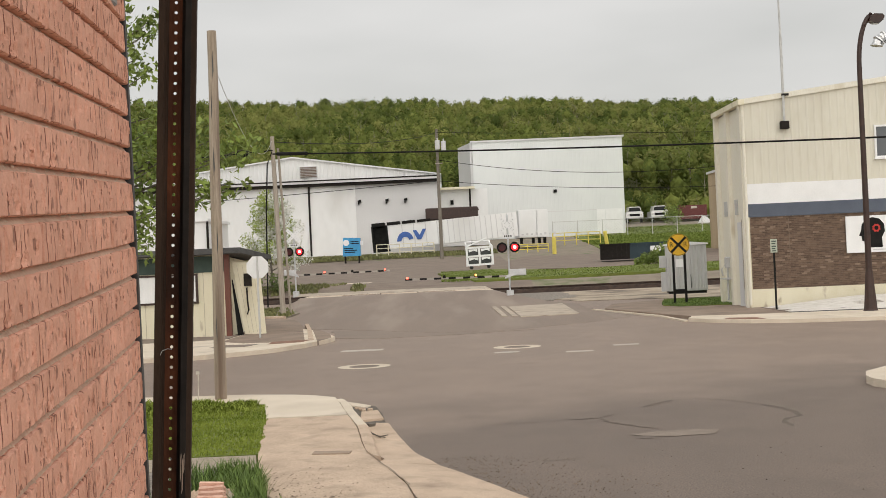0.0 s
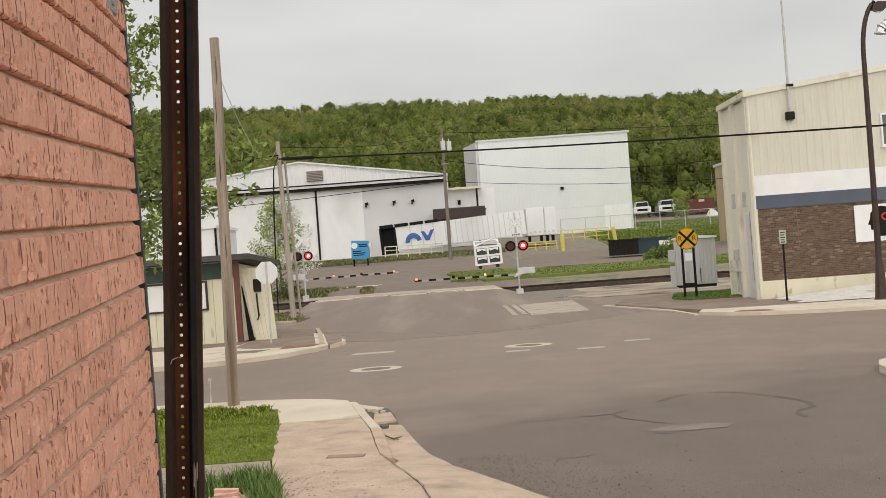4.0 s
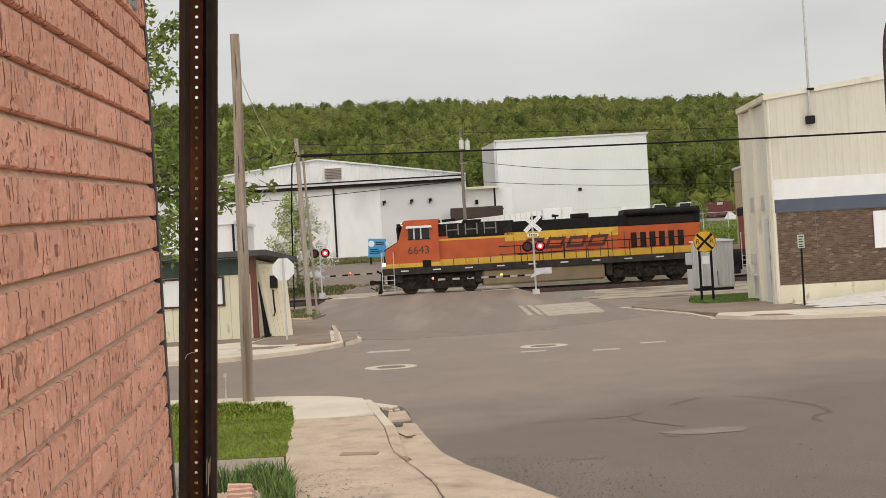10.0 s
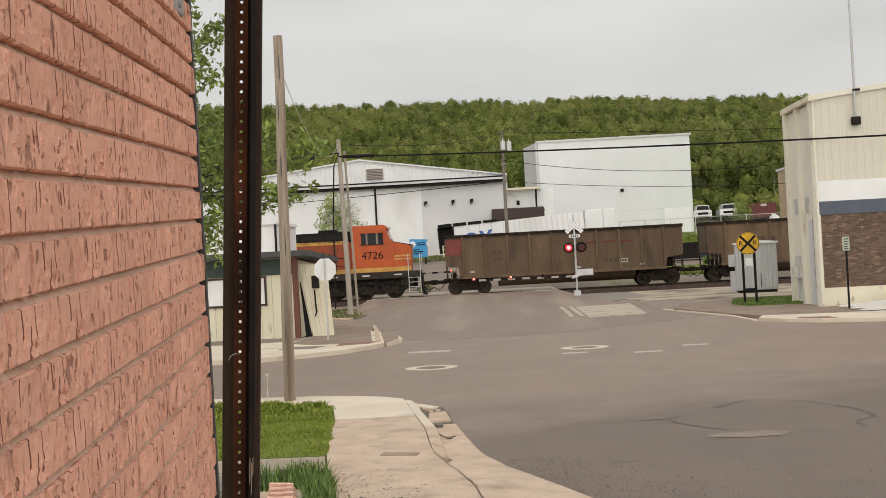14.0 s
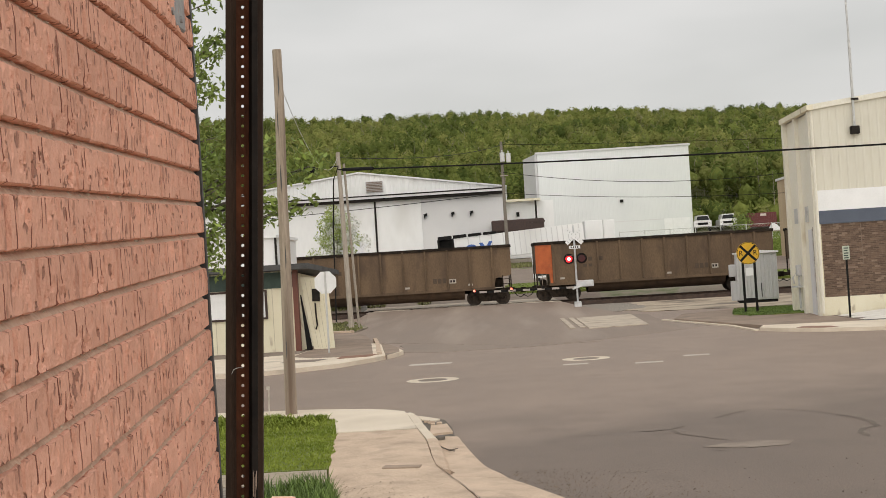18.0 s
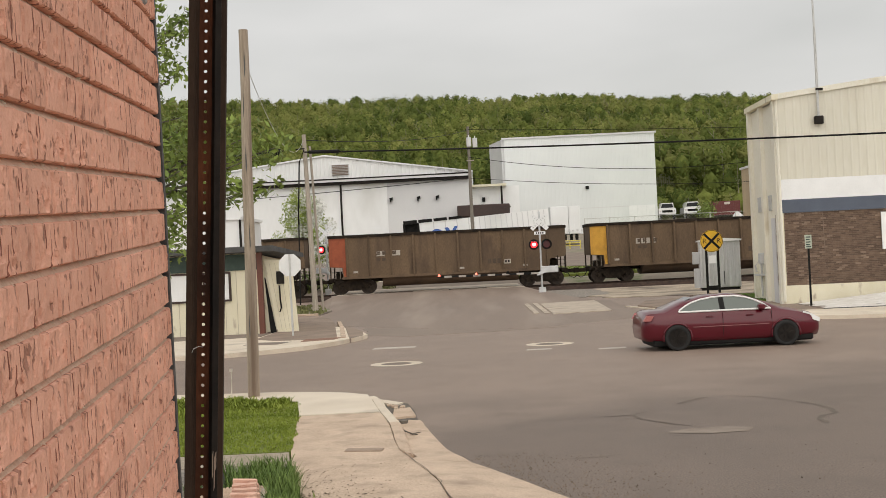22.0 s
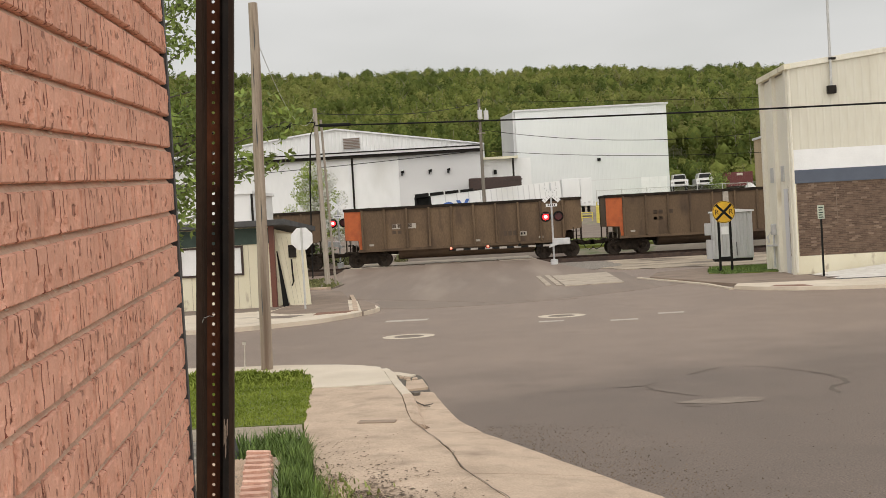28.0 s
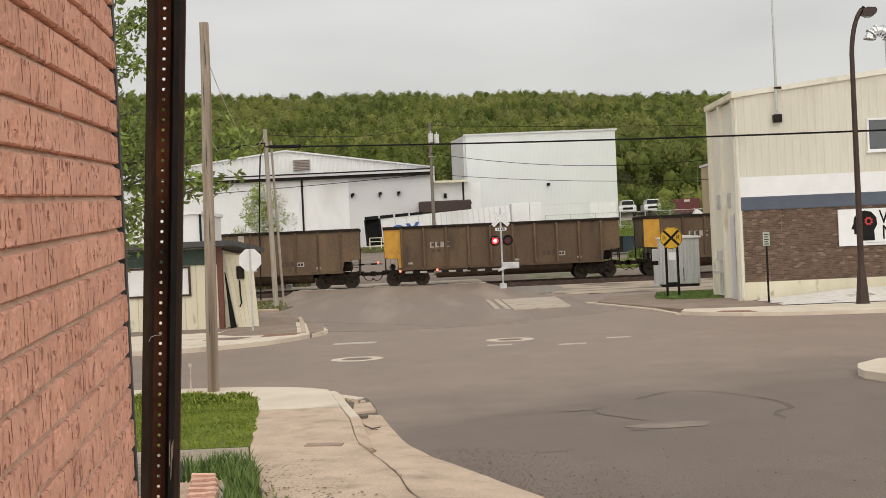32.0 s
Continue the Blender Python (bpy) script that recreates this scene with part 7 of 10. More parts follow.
for a, b in (((0.04, 3.66), (0.04, 1.8)), ((0.04, 1.8), (0.82, 1.74)), ((0.82, 1.74), (0.88, 1.08)), ((BODY_L - 0.04, 3.66), (BODY_L - 0.04, 1.84)), ((BODY_L - 0.04, 1.84), (BODY_L - 1.02, 1.7)), ((BODY_L - 1.02, 1.7), (BODY_L - 1.14, 1.08))):
    quads(bm, [(a[0], -1.5, a[1]), (a[0], 1.5, a[1]), (b[0], 1.5, b[1]), (b[0], -1.5, b[1])], [(0, 1, 2, 3)])
quads(bm, [(0.88, -1.5, 1.1), (0.88, 1.5, 1.1), (BODY_L - 1.14, 1.5, 1.1), (BODY_L - 1.14, -1.5, 1.1)], [(0, 1, 2, 3)])
part("slope_sheet", bm, COAL_BROWN, coal)
bm = B()
for s in (-1, 1):
    box(bm, -0.05, BODY_L + 0.05, s * 1.55 - 0.09, s * 1.55 + 0.09, 3.58, 3.76)
for x in (-0.05, BODY_L - 0.08):
    box(bm, x, x + 0.13, -1.46, 1.46, 3.62, 3.76)
part("top_rail", bm, TRUCK_DARK, coal, "black top rail")
bm = B()
for s in (-1, 1):
    box(bm, 0.8, BODY_L - 1.05, s * 1.53 - 0.08, s * 1.53 + 0.08, 0.98, 1.14)
part("side_sill", bm, COAL_BROWN, coal)
rib_bm = B()
box(rib_bm, -0.06, 0.06, -0.1, 0.0, 1.14, 3.62, ch=0.02)
rib_me = mesh_of("rib", rib_bm, COAL_BROWN)
for k in range(10):
    shared("rib", rib_me, coal, pose(1.12 + k * (BODY_L - 2.3) / 9, -1.56, 0))
bm = B()
pr = [(1.28 * math.cos(a), 1.06 + 0.66 * math.sin(a)) for a in np.linspace(math.pi, 2 * math.pi, 15)]
prism(bm, pr, 3.3, BODY_L - 3.0, "x")
part("belly_tub", bm, TUB_BROWN, coal, "brown rounded belly tub", smooth=False)
bm = B()
for x in (0.02, BODY_L - 0.08):
    for s in (-1, 1):
        bm = B()
        box(bm, x, x + 0.07, s * 1.5 - 0.04, s * 1.5 + 0.04, 1.05, 3.65)
        part("corner_post", bm, TRUCK_DARK, coal)
    bm = B()
    box(bm, x + 0.01, x + 0.05, -1.02, -0.98, 1.1, 3.6)
    for k in range(7):
        tube(bm, [(x + 0.03, -1.45, 1.25 + k * 0.36), (x + 0.03, -1.0, 1.25 + k * 0.36)], 0.02, 5)
    part("end_ladder", bm, TRUCK_DARK, coal)
bm = B()
for k in range(3):
    tube(bm, [(BODY_L - 0.55, -1.58, 1.0 + k * 0.3), (BODY_L - 0.1, -1.58, 1.0 + k * 0.3)], 0.02, 5)
for x in (BODY_L - 0.58, BODY_L - 0.08):
    box(bm, x, x + 0.05, -1.6, -1.55, 0.7, 1.85)
part("side_ladder", bm, TRUCK_DARK, coal)
for x in (0.1, 0.38, 0.66):
    bm = B()
    tube(bm, [(x, -1.5, 0.98), (x, -1.5, 1.76)], 0.022, 6)
    part("bay_bar", bm, BAY_BAR, coal, "dusty upright grab iron")
bm = B()
box(bm, 0.0, 0.9, -1.54, -1.46, 0.96, 1.04)
part("bay_sill", bm, TRUCK_DARK, coal)
bm = B()
box(bm, -0.2, BODY_L + 0.2, -0.3, 0.3, 0.75, 1.02)
for x in (0.0, BODY_L - 0.25):
    box(bm, x, x + 0.25, -1.4, 1.4, 0.85, 1.05)
box(bm, BODY_L - 1.2, BODY_L - 0.5, -0.9, -0.3, 1.1, 1.7, ch=0.08)
tube(bm, [(0.5, -0.8, 1.2), (0.5, 0.4, 1.2)], 0.22, 10)
part("end_platform", bm, TRUCK_DARK, coal)
PANEL_MATS = {
    "orange": surf("faded_orange_panel", (0.4, 0.09, 0.025), (0.55, 0.14, 0.04), scale=2, rough=0.7, bump=0.03, stain=(0.25, 0.09, 0.04), stain_scale=1.2),
    "yellow": surf("faded_yellow_panel", (0.5, 0.26, 0.03), (0.66, 0.36, 0.05), scale=2, rough=0.7, bump=0.03, stain=(0.3, 0.17, 0.05), stain_scale=1.2),
    "dull": surf("dull_red_panel", (0.17, 0.04, 0.032), (0.24, 0.062, 0.048), scale=2, rough=0.8, bump=0.03, stain=(0.13, 0.07, 0.045), stain_scale=1.2),
    "red": surf("faded_red_panel", (0.26, 0.06, 0.024), (0.36, 0.095, 0.04), scale=2, rough=0.75, bump=0.03, stain=(0.17, 0.075, 0.042), stain_scale=1.2),
    "brown": COAL_BROWN}
panel_me = {}
for key, mt in PANEL_MATS.items():
    bm = B()
    prism(bm, [(0.02, 1.8), (0.02, 3.56), (1.05, 3.56), (1.05, 1.16), (0.9, 1.16), (0.84, 1.74)], -1.575, -1.562, "y")
    if key == "dull":
        bm = B()
        box(bm, 0.08, 1.0, -1.575, -1.562, 2.5, 3.5)
    panel_me[key] = mesh_of("end_panel", bm, mt)
shared("end_panel", panel_me["brown"], coal)
BAR_WHITE = surf("faded_white_lettering", (0.36, 0.32, 0.27), (0.5, 0.46, 0.4), scale=5, rough=0.8)
BAR_DARK = surf("faded_dark_lettering", (0.065, 0.045, 0.03), (0.1, 0.07, 0.048), scale=5, rough=0.8)


def stencil_me(material):
    bm = B()
    box(bm, 0, 1, -1.577, -1.565, 0, 1)
    return mesh_of("stencil", bm, material)


STENCIL = {"boxes": stencil_me(BAR_WHITE), "letters": stencil_me(BAR_WHITE), "dark": stencil_me(BAR_DARK)}
MARKS = {
    "boxes": ([(3.0, 2.35, 0.5, 0.32), (4.0, 2.35, 0.5, 0.32)]),
    "dark": ([(3.0, 2.42, 0.24, 0.24), (3.34, 2.42, 0.24, 0.24), (4.0, 2.42, 0.24, 0.24), (3.0, 2.05, 0.22, 0.18), (3.34, 2.05, 0.22, 0.18)]),
    "letters": ([(2.9 + 0.33 * k, 2.35, 0.24, 0.34) for k in (0, 1, 2, 3)])}
bm = B()
for x, z in ((1.5, 1.35), (8.2, 1.3), (12.2, 1.3)):
    box(bm, x, x + 0.3, -1.577, -1.565, z, z + 0.12)
part("data_plate", bm, BAR_WHITE, coal, "small white stencils")
for k in range(3):
    bm = B()
    box(bm, 10.0 + k * 0.3, 10.22 + k * 0.3, -1.577, -1.565, 1.55, 1.85)
    part("plate_mark", bm, BAR_DARK, coal)
bm = B()
box(bm, 11.0, 11.45, -1.577, -1.565, 1.5, 1.78)
tag = part("stencil_plate", bm, BAR_WHITE, coal, "small pale stencil plate")
for x in (11.08, 11.26):
    bm = B()
    box(bm, x, x + 0.11, -1.582, -1.577, 1.57, 1.71)
    part("stencil_mark", bm, BLACK, tag)
bogie(coal, 1.45, (-0.9, 0.9), 0.46, car_wheel_me)
bogie(coal, BODY_L - 1.5, (-0.9, 0.9), 0.46, car_wheel_me)
coupler(coal, 0.0, -1)
coupler(coal, BODY_L, 1)

CARS = [("dull", "dark"), ("brown", "dark"), ("brown", "dark"), ("orange", "dark"), ("brown", "dark"), ("red", "boxes"), ("yellow", "letters"), ("orange", "boxes"),
        ("orange", "dark"), ("orange", "boxes"), ("orange", "dark"), ("orange", "dark"), ("yellow", "letters"), ("yellow", "letters"), ("orange", "dark")]
WORDS = {"red": "dirty brown open coal car with faded red end panel", "brown": "dirty brown open coal car with plain brown end", "dull": "dirty brown open coal car with dull red end panel", "orange": "dirty brown open coal car with orange end panel", "yellow": "dirty brown open coal car with yellow end panel"}
PITCH, SPEED = 16.5, 10.958
coal_train = []
for k, (pc, mk) in enumerate(CARS):
    ob = coal if k == 0 else copy_thing(coal, Matrix.Identity(4))
    tagged(ob, WORDS[pc])
    for c in ob.children:
        if c.name.startswith("end_panel"):
            c.data = panel_me[pc]
    for x, z, w, h in MARKS[mk]:
        shared("stencil", STENCIL[mk], ob, Matrix.Translation((x, 0, z)) @ Matrix.Diagonal((w, 1, h, 1)))
    coal_train.append((ob, 149.3 + PITCH * k))
# bolder ribs on three of the cars, dull red bars high on the first, a round mark on the fifth
for k in (6, 9, 12):
    for c in coal_train[k][0].children:
        if c.name.split(".")[0] == "rib":
            c.matrix_basis = c.matrix_basis @ Matrix.Diagonal((1.15, 1.9, 1, 1))
BAR_RED = surf("faded_red_lettering", (0.12, 0.02, 0.014), (0.17, 0.03, 0.02), scale=5, rough=0.8)
bm = B()
box(bm, 0, 0.75, -1.577, -1.565, 2.82, 2.92)
bar_me = mesh_of("red_bar", bm, BAR_RED)
for x in (8.9, 9.95, 11.0):
    shared("red_bar", bar_me, coal_train[0][0], pose(x, 0, 0))
bm = B()
n = 24
quads(bm, [(12.2 + q * math.cos(2 * math.pi * k / n), y, 2.72 + q * math.sin(2 * math.pi * k / n)) for y in (-1.565, -1.578) for q in (0.42, 0.33) for k in range(n)],
      [(2 * n + k, 2 * n + (k + 1) % n, 3 * n + (k + 1) % n, 3 * n + k) for k in range(n)] + [(k, (k + 1) % n, 2 * n + (k + 1) % n, 2 * n + k) for k in range(n)])
part("round_mark", bm, BAR_DARK, coal_train[4][0], "faded dark ring")
# two cars carry a pale joint strip halfway along
bm = B()
box(bm, 7.4, 7.75, -1.64, -1.575, 1.15, 3.6)
strip_me = mesh_of("pale_strip", bm, BAR_WHITE)
for k in (10, 11):
    shared("pale_strip", strip_me, coal_train[k][0])


# ---- locomotives
SILL_DARK = surf("grimy_black_sill", (0.022, 0.018, 0.015), (0.05, 0.042, 0.035), scale=3, rough=0.75, bump=0.08, spec=0.25)
NAME_RED = paint("dark_oxide_lettering", (0.075, 0.012, 0.009))
FRAME_GREY = paint("grey_frame_paint", (0.2, 0.2, 0.19))
OLD_ORANGE = surf("faded_orange_loco_paint", (0.24, 0.042, 0.012), (0.36, 0.074, 0.02), scale=0.9, rough=0.65, bump=0.02, stain=(0.11, 0.04, 0.018), stain_scale=1.6, stain_at=(0.52, 0.74))
OLD_YELLOW = surf("faded_yellow_loco_paint", (0.52, 0.29, 0.055), (0.64, 0.4, 0.11), scale=1.2, rough=0.7, bump=0.02, stain=(0.4, 0.17, 0.04), stain_scale=1.8, stain_at=(0.5, 0.7))


def locomotive(label, cab_left, number, old):
    L = 22.3
    body, trim = (OLD_ORANGE, OLD_YELLOW) if old else (ORANGE, LOCO_YELLOW)
    lo = thing("locomotive", label, "locomotive", group="coal train")

    def X(x):
        return x if cab_left else L - x

    def bx(bm, x0, x1, y0, y1, z0, z1, ch=0.0):
        a, b = sorted((X(x0), X(x1)))
        box(bm, a, b, y0, y1, z0, z1, ch=ch)

    def pr(bm, poly, y0, y1):
        prism(bm, [(X(x), z) for x, z in poly], y0, y1, "y")

    dc = 0.0 if old else 0.6
    bm = B()
    bx(bm, 0.7, 21.6, -1.5, 1.5, 1.42, 1.68)
    bx(bm, 0.7, 21.6, -1.56, -1.5, 1.28, 1.66)
    bx(bm, 0.7, 21.6, 1.5, 1.56, 1.3, 1.62)
    part("frame", bm, SILL_DARK, lo, "dark grimy underframe")
    bm = B()
    bx(bm, 1.0, 21.3, -0.85, 0.85, 0.6, 1.42)
    part("centre_sill", bm, BLACK, lo)
    bm = B()
    n0, n1 = (3.3, 3.6) if old else (2.82, 3.4)
    pr(bm, [(1.3 - 0.5 * dc, 1.7), (1.25 - 0.5 * dc, n0), (2.5 - dc, n1), (2.5 - dc, 1.7)], -1.45, 1.45)
    part("nose", bm, ORANGE, lo)
    bm = B()
    pr(bm, [(1.2 - 0.5 * dc, n0 - 0.03), (2.5 - dc, n1 - 0.02), (2.5 - dc, n1 + 0.03), (1.2 - 0.5 * dc, n0 + 0.05)], -1.4, 1.4)
    part("nose_top", bm, BLACK, lo)
    bm = B()
    pr(bm, [(2.45 - dc, 1.7), (2.3 - dc, 3.0), (2.75 - dc, 4.35), (3.0 - dc, 4.6), (5.0 - dc, 4.6), (5.0 - dc, 1.7)], -1.52, 1.52)
    cab = part("cab", bm, ORANGE, lo)
    bm = B()
    pr(bm, [(2.62 - dc, 4.42), (2.9 - dc, 4.68), (5.1 - dc, 4.68), (5.1 - dc, 4.55)], -1.45, 1.45)
    part("cab_roof", bm, ORANGE, lo)
    panes = ((2.98, 3.3), (3.42, 3.96), (4.06, 4.36)) if old else ((3.1, 3.42), (3.5, 3.85), (3.93, 4.42))
    for x0, x1 in panes:
        bm = B()
        bx(bm, x0 - dc, x1 - dc, -1.545, -1.52, 3.5, 4.12)
        part("side_window", bm, CAR_GLASS, cab)
    for (a0, a1), (b0, b1) in zip(panes, panes[1:]):
        bm = B()
        bx(bm, a1 - dc, b0 - dc, -1.56, -1.52, 3.46, 4.16)
        part("window_bar", bm, ALUM if not old else BROWN_LIGHT, cab)
    for z0_, z1_ in ((4.12, 4.18), (3.44, 3.5)):
        bm = B()
        bx(bm, panes[0][0] - 0.06 - dc, panes[2][1] + 0.06 - dc, -1.558, -1.52, z0_, z1_)
        part("window_frame", bm, BLACK, cab)
    if old:
        for z0_ in (2.42, 2.62):
            bm = B()
            bx(bm, 1.3, 2.35, -1.47, -1.45, z0_, z0_ + 0.1)
            part("nose_stripe", bm, trim, lo, "short yellow stripe on the nose")
    bm = B()
    pr(bm, [(2.36 - dc, 3.15), (2.4 - dc, 3.1), (2.76 - dc, 4.2), (2.7 - dc, 4.22)], -1.2, 1.2)
    part("windscreen", bm, CAR_GLASS, cab)
    bm = B()
    for q in (-0.35, 0.35):
        bx(bm, 2.62 - dc, 2.78 - dc, q - 0.14, q + 0.14, 4.4, 4.58)
    part("headlight", bm, HEAD_GLOW if cab_left else CHROME, cab)
    if cab_left:
        bm = B()
        pr(bm, [(2.95 - dc, 4.16), (3.02 - dc, 4.3), (4.55 - dc, 4.3), (4.62 - dc, 4.16)], -1.8, -1.53)
        part("sunshade", bm, WHITE_PAINT, cab)
        for q in (-1.05, 1.05):
            bm = B()
            tube(bm, [(X(0.72), q, 1.95), (X(1.0), q, 1.95)], 0.12, 12)
            part("ditch_light", bm, HEAD_GLOW, lo, "lit ditch light")
    digits = writing("road_number", number, 0.7, BROWN_PAINT if not old else BLACK, lo, pose(X(3.7 - dc), -1.53, 2.75, 90), "dark road number", depth=0.006)
    # hood with its doors
    bm = B()
    ht = 3.82 if old else 3.55
    bx(bm, 5.0 - dc, 21.0, -1.12, 1.12, 1.68, ht)
    hood = part("hood", bm, body, lo, "orange engine hood")
    bm = B()
    if old:
        pr(bm, [(5.0, ht), (5.0, 4.38), (11.0, 4.36), (11.05, 4.1), (16.2, 4.1), (16.3, 4.38), (21.0, 4.38), (21.1, 4.25), (21.05, ht)], -1.1, 1.1)
    else:
        pr(bm, [(5.0 - dc, 3.55), (5.0 - dc, 4.35), (9.2, 4.35), (9.2, 4.25), (16.2, 4.25), (16.3, 4.6), (21.0, 4.6), (21.1, 4.45), (21.05, 3.55)], -1.1, 1.1)
    part("hood_top", bm, BLACK, lo, "black upper hood")
    bm = B()
    bx(bm, 16.3, 20.9, -1.5, 1.5, 4.0 if old else 4.2, 4.34 if old else 4.55, 0.1)
    part("radiator_wing", bm, BLACK, lo, "black overhanging radiator")
    bm = B()
    bx(bm, 16.5, 20.6, -1.17, -1.12, 3.86 if old else 3.6, 4.0 if old else 4.1)
    part("radiator_screen", bm, DARK_STEEL, lo)
    bm = B()
    bx(bm, 1.4, 21.0, -1.14, -1.12, 1.7, 2.1 if not old else 1.98)
    part("yellow_stripe", bm, trim, lo, "yellow lower stripe")
    bm = B()
    bx(bm, 2.46 - dc, 5.0 - dc, -1.54, -1.52, 1.72, 1.98)
    bx(bm, 1.28 - 0.5 * dc, 2.46 - dc, -1.47, -1.45, 1.72, 1.98)
    part("cab_stripe", bm, trim, lo)
    bm = B()
    bx(bm, 8.6 if not old else 5.2, 15.8, -1.14, -1.12, 3.02 if not old else 3.58, 3.56 if not old else 3.8)
    part("upper_stripe", bm, trim, lo, "yellow upper stripe")
    for k in range(14):
        bm = B()
        x = 5.3 + k * 0.78
        bx(bm, x, x + 0.72, -1.135, -1.12, 2.15, 3.16)
        part("door", bm, body, hood)
    # dark seams between the doors and along the stripes
    for k in range(15):
        bm = B()
        x = 5.27 + k * 0.78
        bx(bm, x - 0.022, x + 0.022, -1.146, -1.12, 1.72, 2.12 if x < 9 and not old else 3.24)
        part("door_seam", bm, BROWN_PAINT, hood)
    for k in range(10):
        bm = B()
        x = 1.9 + k * 2.02
        bx(bm, x, x + 0.5, -1.575, -1.555, 1.46, 1.54)
        part("sill_plate", bm, ALUM, lo, "pale plate on the sill")
    for k in range(8 if old else 6):
        bm = B()
        x = (15.8 if old else 16.6) + k * 0.6
        bx(bm, x, x + 0.38, -1.15, -1.12, 2.15, 3.12)
        part("grille", bm, DARK_STEEL, hood, "dark intake grille")
    bm = B()
    for x0, x1 in ((5.4, 6.6), (6.9, 8.2), (8.5, 9.1)):
        bx(bm, x0, x1, -1.13, -1.1, ht + 0.06, 4.2)
    part("blower_panel", bm, DARK_STEEL, hood)
    for x0, x1 in ((4.9, 5.7), (6.1, 6.9), (7.3, 8.1)) if not old else ():
        bm = B()
        for q in ((x0, x0 + 0.07, 3.6, 4.3), (x1 - 0.07, x1, 3.6, 4.3)):
            bx(bm, q[0], q[1], -1.16, -1.1, q[2], q[3])
        if x1 - x0 > 0.5:
            bx(bm, x0 + 0.07, x1 - 0.07, -1.16, -1.1, 3.9, 3.96)
        part("panel_frame", bm, FRAME_GREY, hood, "grey panel frame")
    bm = B()
    bx(bm, 9.35, 10.1, -1.135, -1.1, ht + 0.05, 4.08)
    bx(bm, 5.0, 9.2, -1.14, -1.1, ht - 0.13, ht)
    part("hood_band", bm, BLACK, hood)
    for k, (x, w) in enumerate(((10.4, 0.7), (13.0, 1.1), (6.0, 1.2))):
        bm = B()
        bx(bm, x, x + w, -0.5, 0.5, 4.25 - (0.2 if old else 0) if x > 9 else 4.35, 4.55 - (0.2 if old and x > 9 else 0), 0.05)
        part("roof_box", bm, BLACK, hood)
    bm = B()
    for q in (-0.2, 0.0, 0.2):
        tube(bm, [(X(11.8), q, 4.5), (X(12.2), q, 4.48)], [0.1, 0.04], 8)
    tube(bm, [(X(12.0), 0, 4.25), (X(12.0), 0, 4.5)], 0.05, 6)
    part("horn", bm, BLACK, lo)
    # plain blocks where the road name is painted
    sh, w, z0, z1, e = (0.34, 1.12, 2.4, 3.12, 0.2) if not old else (0.0, 1.1, 2.16, 3.2, 0.27)
    for k in range(4):
        x0 = (9.7 + k * 1.36) if not old else (L - 10.3 - k * 1.27)

        def slant(a, b, c, d, y0, y1):
            g = B()
            prism(g, [(x0 + a + sh * (c - z0) / (z1 - z0), c), (x0 + b + sh * (c - z0) / (z1 - z0), c), (x0 + b + sh * (d - z0) / (z1 - z0), d), (x0 + a + sh * (d - z0) / (z1 - z0), d)], y0, y1, "y")
            return g
        if old:
            part("name_block", slant(-0.05, w + 0.05, z0 - 0.05, z1 + 0.05, -1.146, -1.137), BROWN_PAINT, lo, "dark edge of a painted block")
        block = part("name_block", slant(0, w, z0, z1, -1.152, -1.146 if old else -1.137), NAME_RED if not old else OLD_YELLOW, lo, "plain block where a name is painted")
        part("block_centre", slant(e, w - e, z0 + e, z1 - e, -1.156, -1.152), body, block)
    if not old:
        bm = B()
        x0 = X(9.3) if cab_left else X(16.0)
        prism(bm, [(x0, 2.1), (x0 + 0.1, 2.2), (x0 + 4.6, 2.26), (x0 + 2.4, 2.12)], -1.15, -1.137, "y")
        part("swoosh", bm, BROWN_PAINT, lo)
    if not old:
        bm = B()
        bx(bm, 5.0 - dc, 8.6, -1.142, -1.12, 3.28, 3.4)
        part("thin_stripe", bm, trim, lo, "thin yellow stripe")
        bm = B()
        bx(bm, 3.3, 3.85, -1.56, -1.52, 1.68, 2.12, 0.01)
        part("battery_box", bm, BLACK, lo, "black box under the cab")
    # dark gear filling the space between the trucks and the tank
    for x0, x1, z0_, z1_ in ((6.6, 7.0, 0.55, 1.28), (14.9, 15.3, 0.5, 1.28), (1.2, 2.0, 0.75, 1.3), (20.3, 21.2, 0.75, 1.3)):
        bm = B()
        bx(bm, x0, x1, -1.3, 1.3, z0_, z1_, 0.03)
        part("underframe_box", bm, SILL_DARK, lo)
    # walkway rails
    for s in (-1, 1):
        for k in range(12):
            x = 5.4 + k * 1.38
            if x < 8.5 and s < 0 and not old:
                continue
            bm = B()
            tube(bm, [(X(x), s * 1.5, 1.66), (X(x), s * 1.5, 2.7)], 0.025, 6)
            part("stanchion", bm, BLACK, lo)
        bm = B()
        xa = 8.16 if s < 0 and not old else 5.4
        tube(bm, [(X(xa), s * 1.5, 2.7), (X(20.58), s * 1.5, 2.7)], 0.028, 6)
        tube(bm, [(X(xa), s * 1.5, 2.2), (X(20.58), s * 1.5, 2.2)], 0.02, 6)
        part("handrail", bm, BLACK, lo)
    # steps at both ends
    for x, d in ((0.72, 1), (21.58, -1)):
        for s in (-1, 1):
            bm = B()
            for k in range(4):
                bx(bm, x, x + d * 0.75, s * 1.5 - 0.06 if s > 0 else -1.56, s * 1.5 + 0.06 if s > 0 else -1.2, 0.35 + k * 0.3, 0.39 + k * 0.3)
            part("steps", bm, STEEL, lo)
            bm = B()
